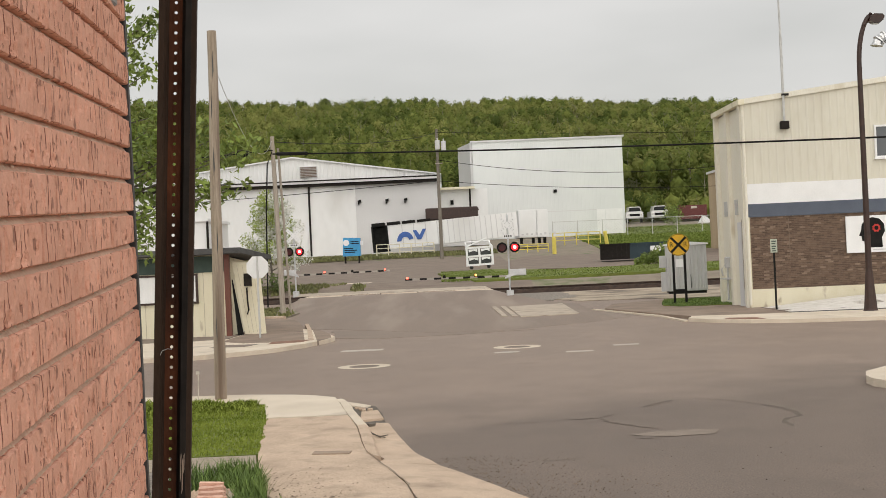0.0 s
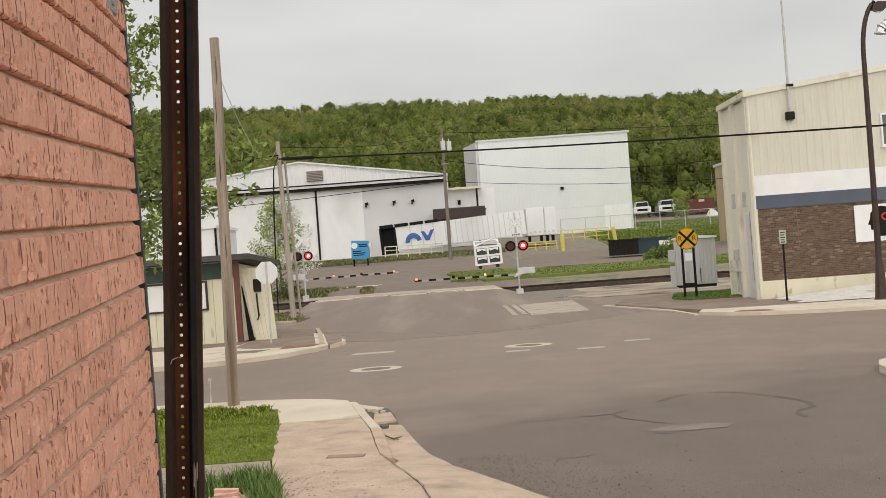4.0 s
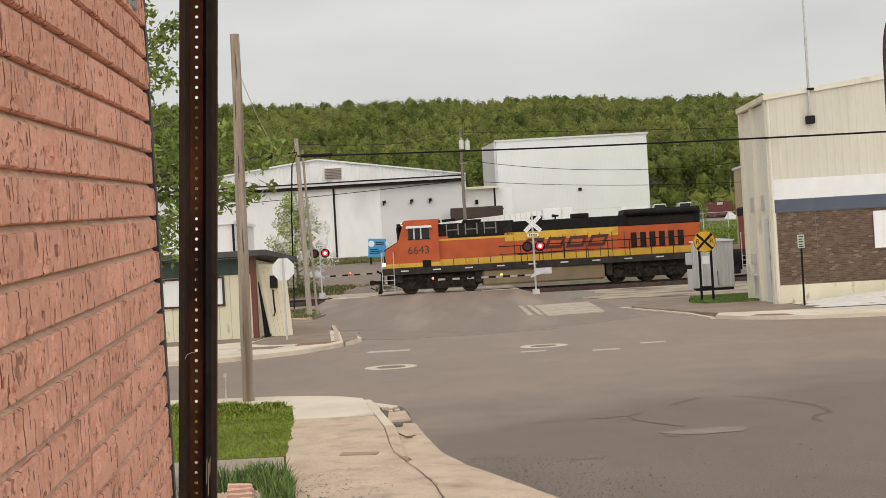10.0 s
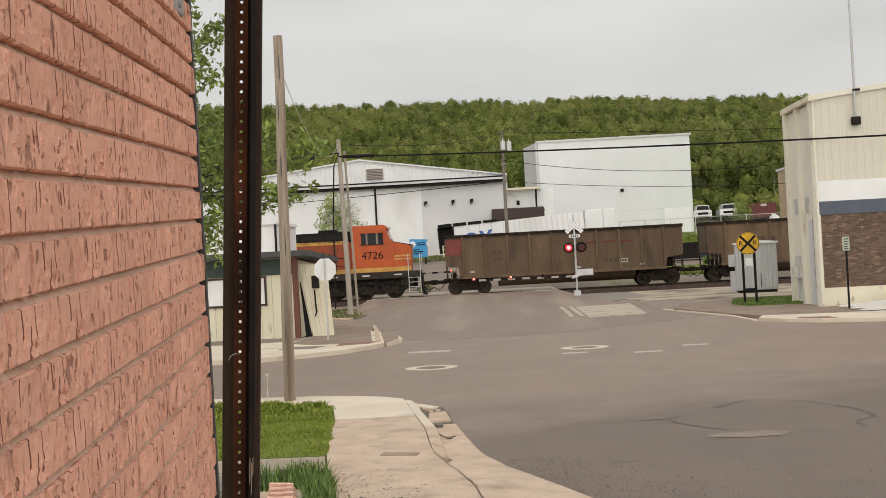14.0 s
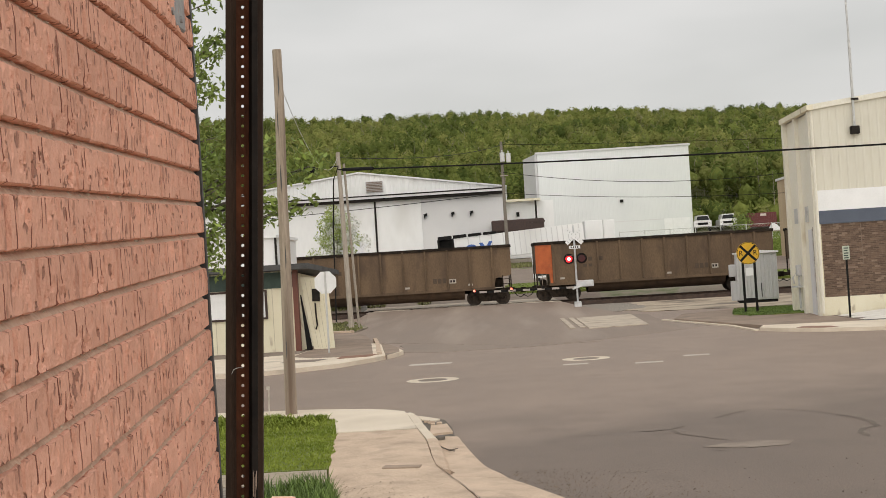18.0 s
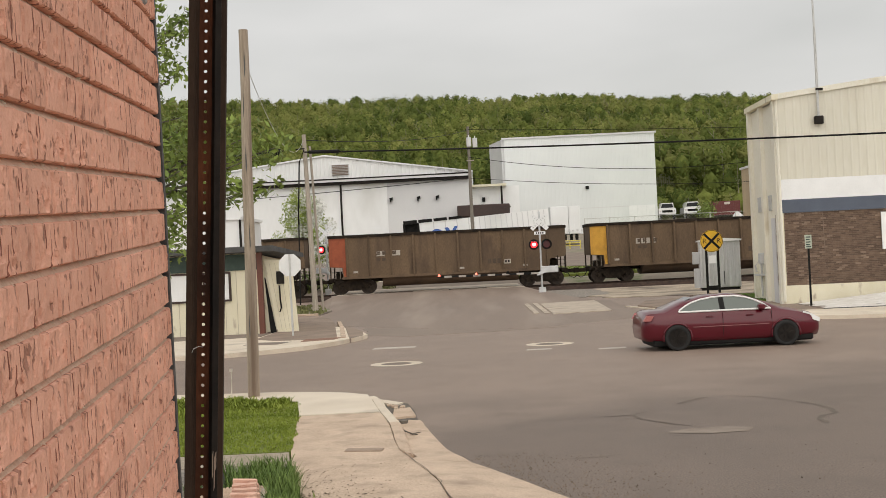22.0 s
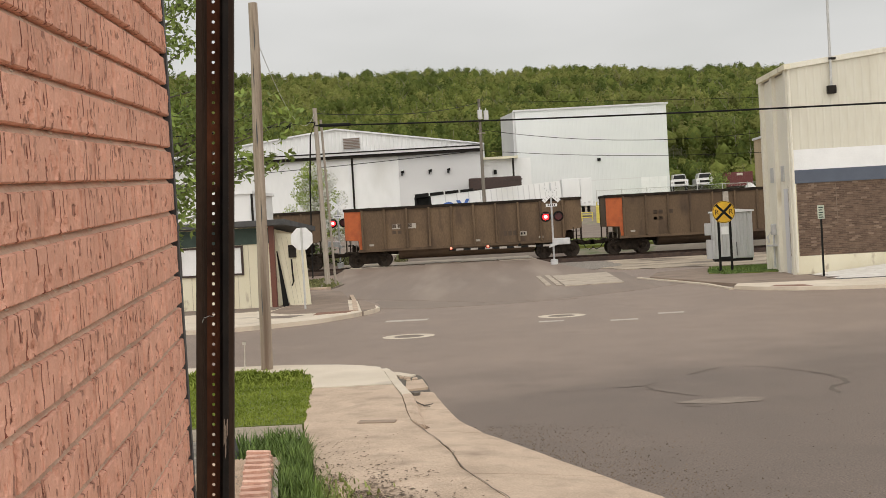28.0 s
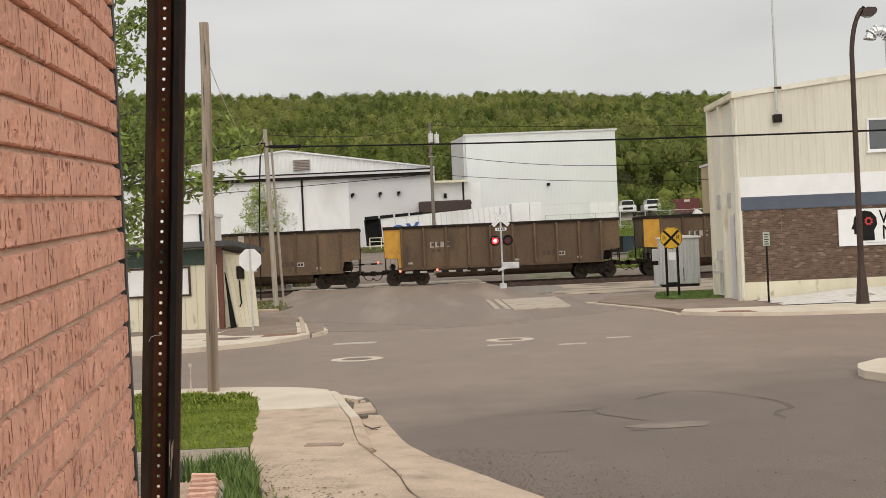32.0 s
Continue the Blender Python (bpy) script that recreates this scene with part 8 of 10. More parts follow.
            for xx in (x, x + d * 0.75):
                tube(bm, [(X(xx), s * 1.55, 0.3), (X(xx), s * 1.55, 1.6), (X(xx), s * 1.5, 2.75)], 0.028, 6)
            part("grab_rail", bm, ALUM, lo, "pale grab rails")
        bm = B()
        bx(bm, x - d * 0.1, x, -1.45, 1.45, 0.4, 1.5)
        part("end_plate", bm, BLACK, lo)
        bm = B()
        pr(bm, [(x - d * 0.1, 0.15), (x - d * 0.35, 0.12), (x - d * 0.1, 0.75)], -1.4, 1.4)
        part("plough", bm, BLACK, lo)
    bm = B()
    bx(bm, 7.05, 14.8, -1.42, 1.42, 0.3, 1.3, 0.1)
    part("fuel_tank", bm, TAN_TANK if not old else DARK_STEEL, lo, "tan dusty fuel tank" if not old else "black fuel tank")
    if old:
        for x0, x1 in ((9.2, 11.4), (11.7, 14.2)):
            bm = B()
            tube(bm, [(X(x0), -1.35, 1.1), (X(x1), -1.35, 1.1)], 0.2, 12)
            part("air_tank", bm, STEEL if x0 > 11 else RUST_RED, lo)
    bogie(lo, X(4.35), (-1.9, 0, 1.9), 0.53, loco_wheel_me, True)
    bogie(lo, X(17.6), (-1.9, 0, 1.9), 0.53, loco_wheel_me, True)
    coupler(lo, 0.75, -1)
    coupler(lo, L - 0.75, 1)
    return lo


lead = locomotive("clean orange diesel locomotive with black and yellow stripes", True, "6643", False)
second = locomotive("dirty older orange diesel locomotive running long hood first", False, "4726", True)

# ---------------------------------------------------------------- road vehicles
def loft(bm, stations):
    """Rings of (y, z) points, one at each x, joined along the length and closed at the ends; mirrored across y = 0."""
    rings = []
    for x, half in stations:
        pts = [(-y, z) for y, z in half] + [(y, z) for y, z in reversed(half)]
        rings.append([bm.verts.new((x, y, z)) for y, z in pts])
    n = len(rings[0])
    for a, b in zip(rings, rings[1:]):
        for i in range(n):
            bm.faces.new((a[i], a[(i + 1) % n], b[(i + 1) % n], b[i]))
    bm.faces.new(rings[0])
    bm.faces.new(list(reversed(rings[-1])))


def car_wheel(name, r, w, spokes, material):
    me_parts = []
    bm = B()
    n = 26
    prof = [(r * 0.62, w / 2 - 0.03), (r * 0.9, w / 2), (r, w / 2 - 0.03), (r, -w / 2 + 0.03), (r * 0.9, -w / 2), (r * 0.62, -w / 2 + 0.03)]
    rings = [[bm.verts.new((rr * math.cos(2 * math.pi * k / n), y, rr * math.sin(2 * math.pi * k / n))) for k in range(n)] for rr, y in prof]
    for a, b in zip(rings, rings[1:] + rings[:1]):
        for k in range(n):
            bm.faces.new((a[k], a[(k + 1) % n], b[(k + 1) % n], b[k]))
    tyre = mesh_of("tyre", bm, TYRE, True)
    bm = B()
    tube(bm, [(0, -0.02, 0), (0, 0.03, 0)], r * 0.2, 14)
    for k in range(spokes):
        a = 2 * math.pi * k / spokes
        for d in (-0.12, 0.12):
            box(bm, r * 0.12, r * 0.66, -0.012, 0.03, -0.019, 0.019, Matrix.Translation((0, -w / 2 + 0.012, 0)) @ Matrix.Rotation(a + d, 4, "Y"))
    for k in range(n):
        a0, a1 = 2 * math.pi * k / n, 2 * math.pi * (k + 1) / n
        quads(bm, [(q * math.cos(a), y, q * math.sin(a)) for q, y, a in ((r * 0.56, -w / 2 + 0.012, a0), (r * 0.56, -w / 2 + 0.012, a1), (r * 0.68, -w / 2 + 0.004, a1), (r * 0.68, -w / 2 + 0.004, a0))], [(0, 1, 2, 3)])
    rim = mesh_of("rim", bm, material)
    bm = B()
    tube(bm, [(0, -w / 2 + 0.03, 0), (0, -w / 2 + 0.05, 0)], r * 0.63, 20)
    disc_me = mesh_of("brake_disc", bm, DARK_STEEL)
    return tyre, rim, disc_me


def put_wheels(car, xs, half, r, w, meshes):
    out = []
    for x in xs:
        for s in (-1, 1):
            wh = new("wheel")
            wh.parent = car
            wh.matrix_basis = pose(x, s * half, r, 0, 0, 180 if s > 0 else 0)
            for nm, me in zip(("tyre", "rim", "brake_disc"), meshes):
                shared(nm, me, wh)
            out.append((wh, x, s))
    return out


def glass_side(bm, poly, hw_low, hw_high, z_low, z_high, side):
    """A side pane that leans in with the cabin: (x, z) points, pushed out to the body's side."""
    pts = []
    for x, z in poly:
        k = (z - z_low) / (z_high - z_low)
        pts.append((x, side * (hw_low + (hw_high - hw_low) * k + 0.006), z))
    bm.faces.new([bm.verts.new(p) for p in pts])


def sedan():
    """Front towards +x; length 4.8, wheelbase 2.8, origin on the ground between the axles."""
    c = thing("red_sedan", "dark red four-door sedan with black wheels", "car")
    bm = B()

    def ring(zb, zbelt, zr, w, wr):
        return [(w * 0.86, zb), (w, zb + 0.14), (w * 1.01, (zb + zbelt) / 2 + 0.1), (w * 0.97, zbelt), (wr, max(zr - 0.05, zbelt + 0.004)), (wr * 0.82, zr), (wr * 0.3, zr + 0.015)]
    st = [(-2.33, ring(0.42, 0.62, 0.64, 0.6, 0.5)), (-2.29, ring(0.3, 0.78, 0.81, 0.72, 0.6)), (-2.2, ring(0.26, 0.96, 1.0, 0.81, 0.69)), (-2.0, ring(0.24, 0.98, 1.045, 0.87, 0.75)), (-1.72, ring(0.22, 0.98, 1.04, 0.89, 0.74)),
          (-1.2, ring(0.2, 0.98, 1.25, 0.9, 0.66)), (-0.6, ring(0.19, 0.97, 1.38, 0.9, 0.62)), (0.0, ring(0.19, 0.96, 1.41, 0.9, 0.62)), (0.45, ring(0.19, 0.95, 1.36, 0.9, 0.63)), (0.95, ring(0.19, 0.94, 1.18, 0.9, 0.67)),
          (1.4, ring(0.2, 0.92, 1.0, 0.9, 0.75)), (1.8, ring(0.21, 0.86, 0.93, 0.89, 0.76)), (2.15, ring(0.22, 0.77, 0.84, 0.85, 0.7)), (2.34, ring(0.25, 0.66, 0.72, 0.76, 0.62)), (2.41, ring(0.3, 0.58, 0.62, 0.64, 0.5))]
    loft(bm, st)
    part("body", bm, CAR_RED, c, smooth=True)
    for s in (-1, 1):
        for nm, poly in (("rear_window", [(-1.26, 1.01), (-0.27, 1.01), (-0.27, 1.35), (-0.5, 1.33), (-0.78, 1.285), (-1.0, 1.215), (-1.16, 1.13), (-1.28, 1.05)]), ("front_window", [(-0.13, 1.01), (0.98, 1.01), (0.83, 1.12), (0.64, 1.22), (0.42, 1.3), (0.18, 1.34), (-0.13, 1.35)])):
            bm = B()
            glass_side(bm, poly, 0.875, 0.64, 0.97, 1.38, s)
            part(nm, bm, CAR_GLASS_PALE, c)
        bm = B()
        top = [(-1.36, 1.0), (-1.33, 1.05), (-1.18, 1.145), (-1.0, 1.23), (-0.75, 1.3), (-0.45, 1.345), (-0.1, 1.365), (0.2, 1.355), (0.45, 1.31), (0.68, 1.23), (0.88, 1.13), (1.07, 1.0)]
        tube(bm, [(x, s * (0.88 + (0.64 - 0.88) * (z - 0.97) / 0.41 + 0.012), z) for x, z in top + [top[0]]], 0.024, 6)
        part("window_trim", bm, BRIGHT_TRIM, c, "bright window trim")
        bm = B()
        glass_side(bm, [(-0.28, 1.0), (-0.12, 1.0), (-0.12, 1.355), (-0.28, 1.355)], 0.872, 0.637, 0.97, 1.38, s)
        part("pillar", bm, BLACK, c, "black door pillar")
        bm = B()
        box(bm, -1.0, 1.0, s * 0.912 - 0.012, s * 0.912 + 0.012, 0.59, 0.605)
        part("door_strip", bm, paint("dull_strip", (0.3, 0.13, 0.13), rough=0.3), c)
        for x in (-1.42, 1.44):
            bm = B()
            a = [(x + 0.352 * math.cos(t), 0.335 + 0.352 * math.sin(t)) for t in np.linspace(-0.25, math.pi + 0.25, 18)]
            prism(bm, a, s * 0.885, s * 0.908, "y")
            part("wheel_arch", bm, BLACK, c)
            bm = B()
            tube(bm, [(x + 0.375 * math.cos(t), s * 0.903, 0.335 + 0.375 * math.sin(t)) for t in np.linspace(-0.2, math.pi + 0.2, 18)], 0.026, 8)
            part("arch_lip", bm, CAR_RED, c, smooth=True)
        bm = B()
        box(bm, 0.72, 0.9, s * 0.93 - 0.09, s * 0.93 + 0.09, 0.98, 1.12, ch=0.03)
        part("mirror", bm, CAR_RED, c)
        for x in (-0.35, 0.72):
            bm = B()
            box(bm, x - 0.3, x - 0.12, s * 0.915 - 0.015, s * 0.915 + 0.015, 0.84, 0.87)
            part("door_handle", bm, CAR_RED, c, "red door handle")
        bm = B()
        for x in (-0.21, 1.08):
            box(bm, x - 0.004, x + 0.004, s * 0.905 - 0.006, s * 0.905 + 0.006, 0.32, 0.95)
        part("door_gap", bm, BLACK, c)
        bm = B()
        prism(bm, [(1.9, 0.8), (2.2, 0.64), (2.36, 0.58), (2.37, 0.68), (2.2, 0.78), (2.0, 0.86)], s * 0.6, s * 0.83, "y")
        part("headlight", bm, BRIGHT_TRIM, c, "clear headlight")
        bm = B()
        prism(bm, [(-2.3, 0.8), (-2.1, 0.8), (-2.02, 0.93), (-2.2, 0.955)], s * 0.72, s * 0.875, "y")
        part("tail_light", bm, paint("pale_pink_lens", (0.42, 0.14, 0.13), rough=0.25), c, "pale tail light")
    bm = B()
    bm.faces.new([bm.verts.new(p) for p in ((1.28, -0.58, 1.045), (1.28, 0.58, 1.045), (0.55, 0.46, 1.345), (0.55, -0.46, 1.345))])
    part("windscreen", bm, CAR_GLASS, c)
    bm = B()
    bm.faces.new([bm.verts.new(p) for p in ((-1.66, -0.56, 1.07), (-1.66, 0.56, 1.07), (-0.9, 0.42, 1.352), (-0.9, -0.42, 1.352))])
    part("rear_screen", bm, CAR_GLASS, c)
    bm = B()
    box(bm, -2.05, 2.2, -0.8, 0.8, 0.11, 0.3, ch=0.04)
    part("underbody", bm, BLACK, c, "dark underbody")
    return c, put_wheels(c, (-1.42, 1.44), 0.835, 0.335, 0.22, car_wheel("wheel", 0.335, 0.22, 7, DARK_STEEL))


def suv():
    """Front towards -x; length 4.55, wheelbase 2.62."""
    c = thing("white_suv", "white compact sport utility car with alloy wheels", "car")
    bm = B()

    def ring(zb, zbelt, zr, w, wr):
        return [(w * 0.9, zb), (w, zb + 0.12), (w * 1.0, (zb + zbelt) / 2), (w * 0.98, zbelt), (wr, max(zr - 0.06, zbelt + 0.004)), (wr * 0.85, zr), (wr * 0.3, zr + 0.015)]
    st = [(-2.28, ring(0.46, 0.66, 0.7, 0.6, 0.5)), (-2.22, ring(0.38, 0.76, 0.82, 0.74, 0.6)), (-2.02, ring(0.26, 0.88, 0.95, 0.86, 0.7)), (-1.65, ring(0.26, 0.95, 1.03, 0.9, 0.76)), (-1.2, ring(0.26, 1.0, 1.1, 0.91, 0.76)),
          (-0.85, ring(0.26, 1.02, 1.32, 0.91, 0.71)), (-0.35, ring(0.26, 1.03, 1.58, 0.91, 0.66)), (0.1, ring(0.26, 1.04, 1.64, 0.91, 0.65)), (0.8, ring(0.26, 1.06, 1.65, 0.91, 0.65)), (1.45, ring(0.27, 1.1, 1.63, 0.91, 0.66)),
          (1.85, ring(0.3, 1.12, 1.55, 0.89, 0.67)), (2.08, ring(0.36, 1.06, 1.27, 0.86, 0.72)), (2.2, ring(0.42, 0.9, 0.95, 0.82, 0.72)), (2.27, ring(0.5, 0.72, 0.75, 0.7, 0.6))]
    loft(bm, st)
    part("body", bm, CAR_WHITE, c, smooth=True)
    for s in (-1, 1):
        for nm, poly in (("front_window", [(-0.88, 1.07), (0.085, 1.09), (0.085, 1.5), (-0.3, 1.46), (-0.62, 1.29)]), ("rear_window", [(0.1, 1.09), (0.9, 1.12), (1.35, 1.18), (1.7, 1.33), (1.45, 1.43), (0.85, 1.49), (0.1, 1.5)])):
            bm = B()
            glass_side(bm, poly, 0.893, 0.665, 1.04, 1.58, s)
            part(nm, bm, CAR_GLASS, c)
        for x in (-1.31, 1.31):
            bm = B()
            a = [(x + 0.395 * math.cos(t), 0.355 + 0.395 * math.sin(t)) for t in np.linspace(-0.3, math.pi + 0.3, 18)]
            prism(bm, a, s * 0.89, s * 0.922, "y")
            part("wheel_arch", bm, PLASTIC_BLACK, c, "black plastic arch")
        bm = B()
        prism(bm, [(-0.95, 0.22), (0.95, 0.22), (0.92, 0.37), (-0.92, 0.34)], s * 0.86, s * 0.92, "y")
        part("sill_cladding", bm, PLASTIC_BLACK, c, "black lower cladding")
        bm = B()
        prism(bm, [(1.7, 0.32), (2.2, 0.42), (2.22, 0.55), (1.75, 0.5)], s * 0.8, s * 0.9, "y")
        part("bumper_cladding", bm, PLASTIC_BLACK, c)
        bm = B()
        box(bm, -0.82, -0.62, s * 0.95 - 0.1, s * 0.95 + 0.1, 1.06, 1.2, ch=0.04)
        part("mirror", bm, CAR_WHITE, c)
        bm = B()
        prism(bm, [(-2.16, 0.74), (-1.95, 0.78), (-1.66, 0.91), (-1.62, 0.96), (-2.05, 0.89)], s * 0.68, s * 0.89, "y")
        part("headlight", bm, GLASS, c, "smoked headlight")
        bm = B()
        prism(bm, [(1.84, 1.12), (2.14, 1.06), (2.12, 1.16), (2.06, 1.26), (1.93, 1.25)], s * 0.66, s * 0.87, "y")
        prism(bm, [(1.88, 1.24), (2.06, 1.26), (1.96, 1.4), (1.86, 1.48), (1.84, 1.44)], s * 0.6, s * 0.8, "y")
        part("tail_light", bm, RED_PAINT, c)
        for x in (0.0, 0.95):
            bm = B()
            box(bm, x, x + 0.2, s * 0.915 - 0.018, s * 0.915 + 0.018, 0.96, 0.99)
            part("door_handle", bm, CAR_WHITE, c)
        bm = B()
        for x in (0.11, 1.0, -0.88):
            box(bm, x - 0.0025, x + 0.0025, s * 0.911 - 0.003, s * 0.911 + 0.003, 0.45, 1.05)
        part("door_gap", bm, GREY_METAL, c)
        bm = B()
        tube(bm, [(-2.2, s * 0.62, 0.5), (-2.26, s * 0.62, 0.5)], 0.09, 10)
        part("fog_lamp", bm, CHROME, c)
    bm = B()
    box(bm, -2.29, -2.1, -0.66, 0.66, 0.33, 0.47)
    part("lower_grille", bm, PLASTIC_BLACK, c)
    bm = B()
    box(bm, -2.285, -2.12, -0.56, 0.56, 0.6, 0.76)
    part("grille", bm, PLASTIC_BLACK, c)
    bm = B()
    bm.faces.new([bm.verts.new(p) for p in ((-1.16, -0.72, 1.13), (-1.16, 0.72, 1.13), (-0.38, 0.6, 1.585), (-0.38, -0.6, 1.585))])
    part("windscreen", bm, CAR_GLASS, c)
    bm = B()
    box(bm, 1.75, 2.0, -0.55, 0.55, 1.55, 1.6, ch=0.01)
    part("spoiler", bm, CAR_WHITE, c)
    bm = B()
    box(bm, -2.05, 2.0, -0.82, 0.82, 0.14, 0.4, ch=0.04)
    part("underbody", bm, BLACK, c, "dark underbody")
    return c, put_wheels(c, (-1.31, 1.31), 0.84, 0.36, 0.23, car_wheel("wheel", 0.36, 0.23, 5, ALLOY))


red_car, red_wheels = sedan()
red_car.scale = (0.92, 0.92, 0.92)
white_car, white_wheels = suv()
white_car.scale = (0.955, 0.955, 0.965)

# ---------------------------------------------------------------- signals, signs, poles
FLAPS = []      # the added moving disc that hides each flashing lamp, and which beat it shows on


def lamp_head(parent, x, z, side, beat, y=-0.12):
    """A round flasher: black disc, glowing lens, hood, and an added dark disc, hinged at the top, that hides the lens.
    """
    bm = B()
    tube(bm, [(x, y + 0.02, z), (x, y + 0.05, z)], 0.30, 24)
    bd = part("backboard", bm, BLACK, parent, "black round backboard")
    bm = B()
    tube(bm, [(x, y - 0.03, z), (x, y + 0.02, z)], 0.19, 24)
    lens = part("lens", bm, RED_GLOW, parent, "red flasher lens")
    bm = B()
    tube(bm, [(x, y - 0.036, z), (x, y - 0.03, z)], 0.1, 18)
    part("bulb", bm, RED_CORE, lens, "bright bulb")
    bm = B()
    n = 14
    a = [(math.cos(t), math.sin(t)) for t in np.linspace(-0.35, math.pi + 0.35, n)]
    pts = [(x + 0.21 * c, y + 0.02, z + 0.21 * s) for c, s in a] + [(x + 0.21 * c, y - 0.26, z + 0.21 * s) for c, s in a]
    quads(bm, pts, [(k, k + 1, n + k + 1, n + k) for k in range(n - 1)])
    part("hood", bm, BLACK, parent)
    fl = new("shutter")
    bm = B()
    tube(bm, [(0, -0.006, -0.196), (0, 0.006, -0.196)], 0.196, 24)
    fl.data = None
    me = mesh_of("shutter", bm, RED_LENS)
    bpy.data.objects.remove(fl)
    fl = new("shutter", me)
    fl.parent = parent
    tagged(fl, "added dark red disc that hides the lit lens")
    fl.matrix_basis = pose(x, y - 0.048, z + 0.196)
    FLAPS.append((fl, (x, y - 0.048, z + 0.196), beat))


LETTER_GREY = paint("worn_black_lettering", (0.42, 0.42, 0.42))
STRIPE_PALE = paint("dull_white_stripe", (0.42, 0.38, 0.34))


def crossing_signal(m, arm_len, arm_dir, label, arm_h=1.15, lights=2.72, flip=1):
    s = thing("crossing_signal", label, "crossing signal", m, "crossing signals")
    bm = B()
    tube(bm, [(0, 0, 0), (0, 0, 4.5)], 0.055, 12)
    part("mast", bm, ALUM, s)
    bm = B()
    tube(bm, [(0, 0, 4.5), (0, 0, 4.62)], [0.07, 0.03], 10)
    part("cap", bm, ALUM, s)
    bm = B()
    box(bm, -0.2, 0.2, -0.2, 0.2, -0.4, 0.28, ch=0.03)
    part("base", bm, ALUM, s)
    for k, a in enumerate((43, -43)):
        bm = B()
        box(bm, -0.62, 0.62, -0.008, 0.008, -0.115, 0.115)
        ob = part("crossbuck_board", bm, WHITE_PAINT, s, "white crossbuck board")
        ob.matrix_basis = pose(0, -0.075 - 0.02 * k, 4.0, 0, a, 0)
        for q in range(7):
            if abs(q - 3) > 0:
                bm = B()
                box(bm, -0.48 + q * 0.15, -0.455 + q * 0.15, -0.014, -0.008, -0.05, 0.05)
                part("letter_bar", bm, LETTER_GREY, ob, "dark letter bar")
    bm = B()
    box(bm, -0.32, 0.32, -0.09, -0.075, 3.28, 3.45)
    part("track_plate", bm, WHITE_PAINT, s)
    bm = B()
    for q in range(4):
        box(bm, -0.22 + q * 0.12, -0.15 + q * 0.12, -0.096, -0.09, 3.32, 3.41)
    part("plate_marks", bm, BLACK, s)
    bm = B()
    tube(bm, [(-0.38, -0.05, lights), (0.38, -0.05, lights)], 0.035, 8)
    part("cross_arm", bm, ALUM, s)
    lamp_head(s, -0.36, lights, -1, 0)
    lamp_head(s, 0.36, lights, 1, 1)
    bm = B()
    box(bm, -0.04, 0.95 if flip > 0 else 0.2, -0.2, 0.2, arm_h - 0.05, arm_h + 0.32, ch=0.03) if flip > 0 else box(bm, -0.75, 0.05, -0.2, 0.2, arm_h - 0.05, arm_h + 0.32, ch=0.03)
    part("gate_mechanism", bm, ALUM, s, "pale gate mechanism box")
    bm = B()
    prism(bm, [(-0.1 * arm_dir, arm_h + 0.1), (0.5 * -arm_dir, arm_h + 0.28), (0.5 * -arm_dir, arm_h + 0.05), (0.25 * arm_dir, arm_h - 0.2), (0.3 * arm_dir, arm_h - 0.05)], -0.28, -0.22, "y")
    part("counterweight_arm", bm, ALUM, s)
    gate = new("gate_arm")
    gate.parent = s
    gate.matrix_basis = pose(0, -0.3, arm_h - 0.05)
    tagged(gate, "lowered striped gate arm")
    n = int(arm_len / 0.41)
    for k in range(n):
        bm = B()
        a, b = sorted((arm_dir * (0.2 + k * 0.41), arm_dir * (0.2 + (k + 1) * 0.41)))
        box(bm, a, b, -0.02, 0.02, -0.055 + 0.003 * k, 0.055 + 0.003 * k)
        part("stripe", bm, BLACK if k % 2 else STRIPE_PALE, gate)
    for k, x in enumerate((0.32, 0.62, 0.97)):
        bm = B()
        xx = arm_dir * arm_len * x
        tube(bm, [(xx, -0.02, 0.07), (xx, -0.02, 0.18)], [0.065, 0.055], 10)
        part("arm_lamp", bm, AMBER_GLOW if k == 0 and flip > 0 else LAMP_GLOW, gate, "small lit lamp on the arm")
        bm = B()
        box(bm, xx - 0.1, xx + 0.1, -0.05, 0.03, 0.03, 0.07)
        part("lamp_bracket", bm, BLACK, gate)
        if k < 2:
            # the two inner lamps blink in turn, each hidden by an added disc
            bm = B()
            tube(bm, [(0, -0.004, -0.085), (0, 0.004, -0.085)], 0.085, 12)
            fl = part("shutter", bm, BLACK, gate, "small added dark disc that hides the lit lamp")
            at = (xx, -0.1, 0.205)
            fl.matrix_basis = pose(*at)
            FLAPS.append((fl, at, 1 - k))
    return s


crossing_signal(pose(3.72, 69.4, 0.24), 6.0, -1, "silver crossing signal with lowered gate and flashing lights")
crossing_signal(pose(-9.95, 81.5, 0.45), 6.2, 1, "silver far-side crossing signal with lowered gate", flip=-1, lights=2.92, arm_h=1.4)

# octagonal sign seen from behind
st = thing("stop_sign", "octagonal road sign seen from its plain back", "road sign", pose(-6.22, 40.6, 0.12, 0, 0, -4))
bm = B()
box(bm, -0.03, 0.03, -0.01, 0.03, 0, 2.75)
for k in range(40):
    box(bm, -0.006, 0.006, -0.0125, -0.01, 0.1 + k * 0.065, 0.115 + k * 0.065)
part("post", bm, STEEL, st)
bm = B()
r8 = 0.40
prism(bm, [(r8 * math.cos(math.pi / 8 + k * math.pi / 4), 2.38 + r8 * math.sin(math.pi / 8 + k * math.pi / 4)) for k in range(8)], 0.035, 0.041, "y")
part("plate", bm, SIGN_BACK, st, "bare metal back of the plate")
bm = B()
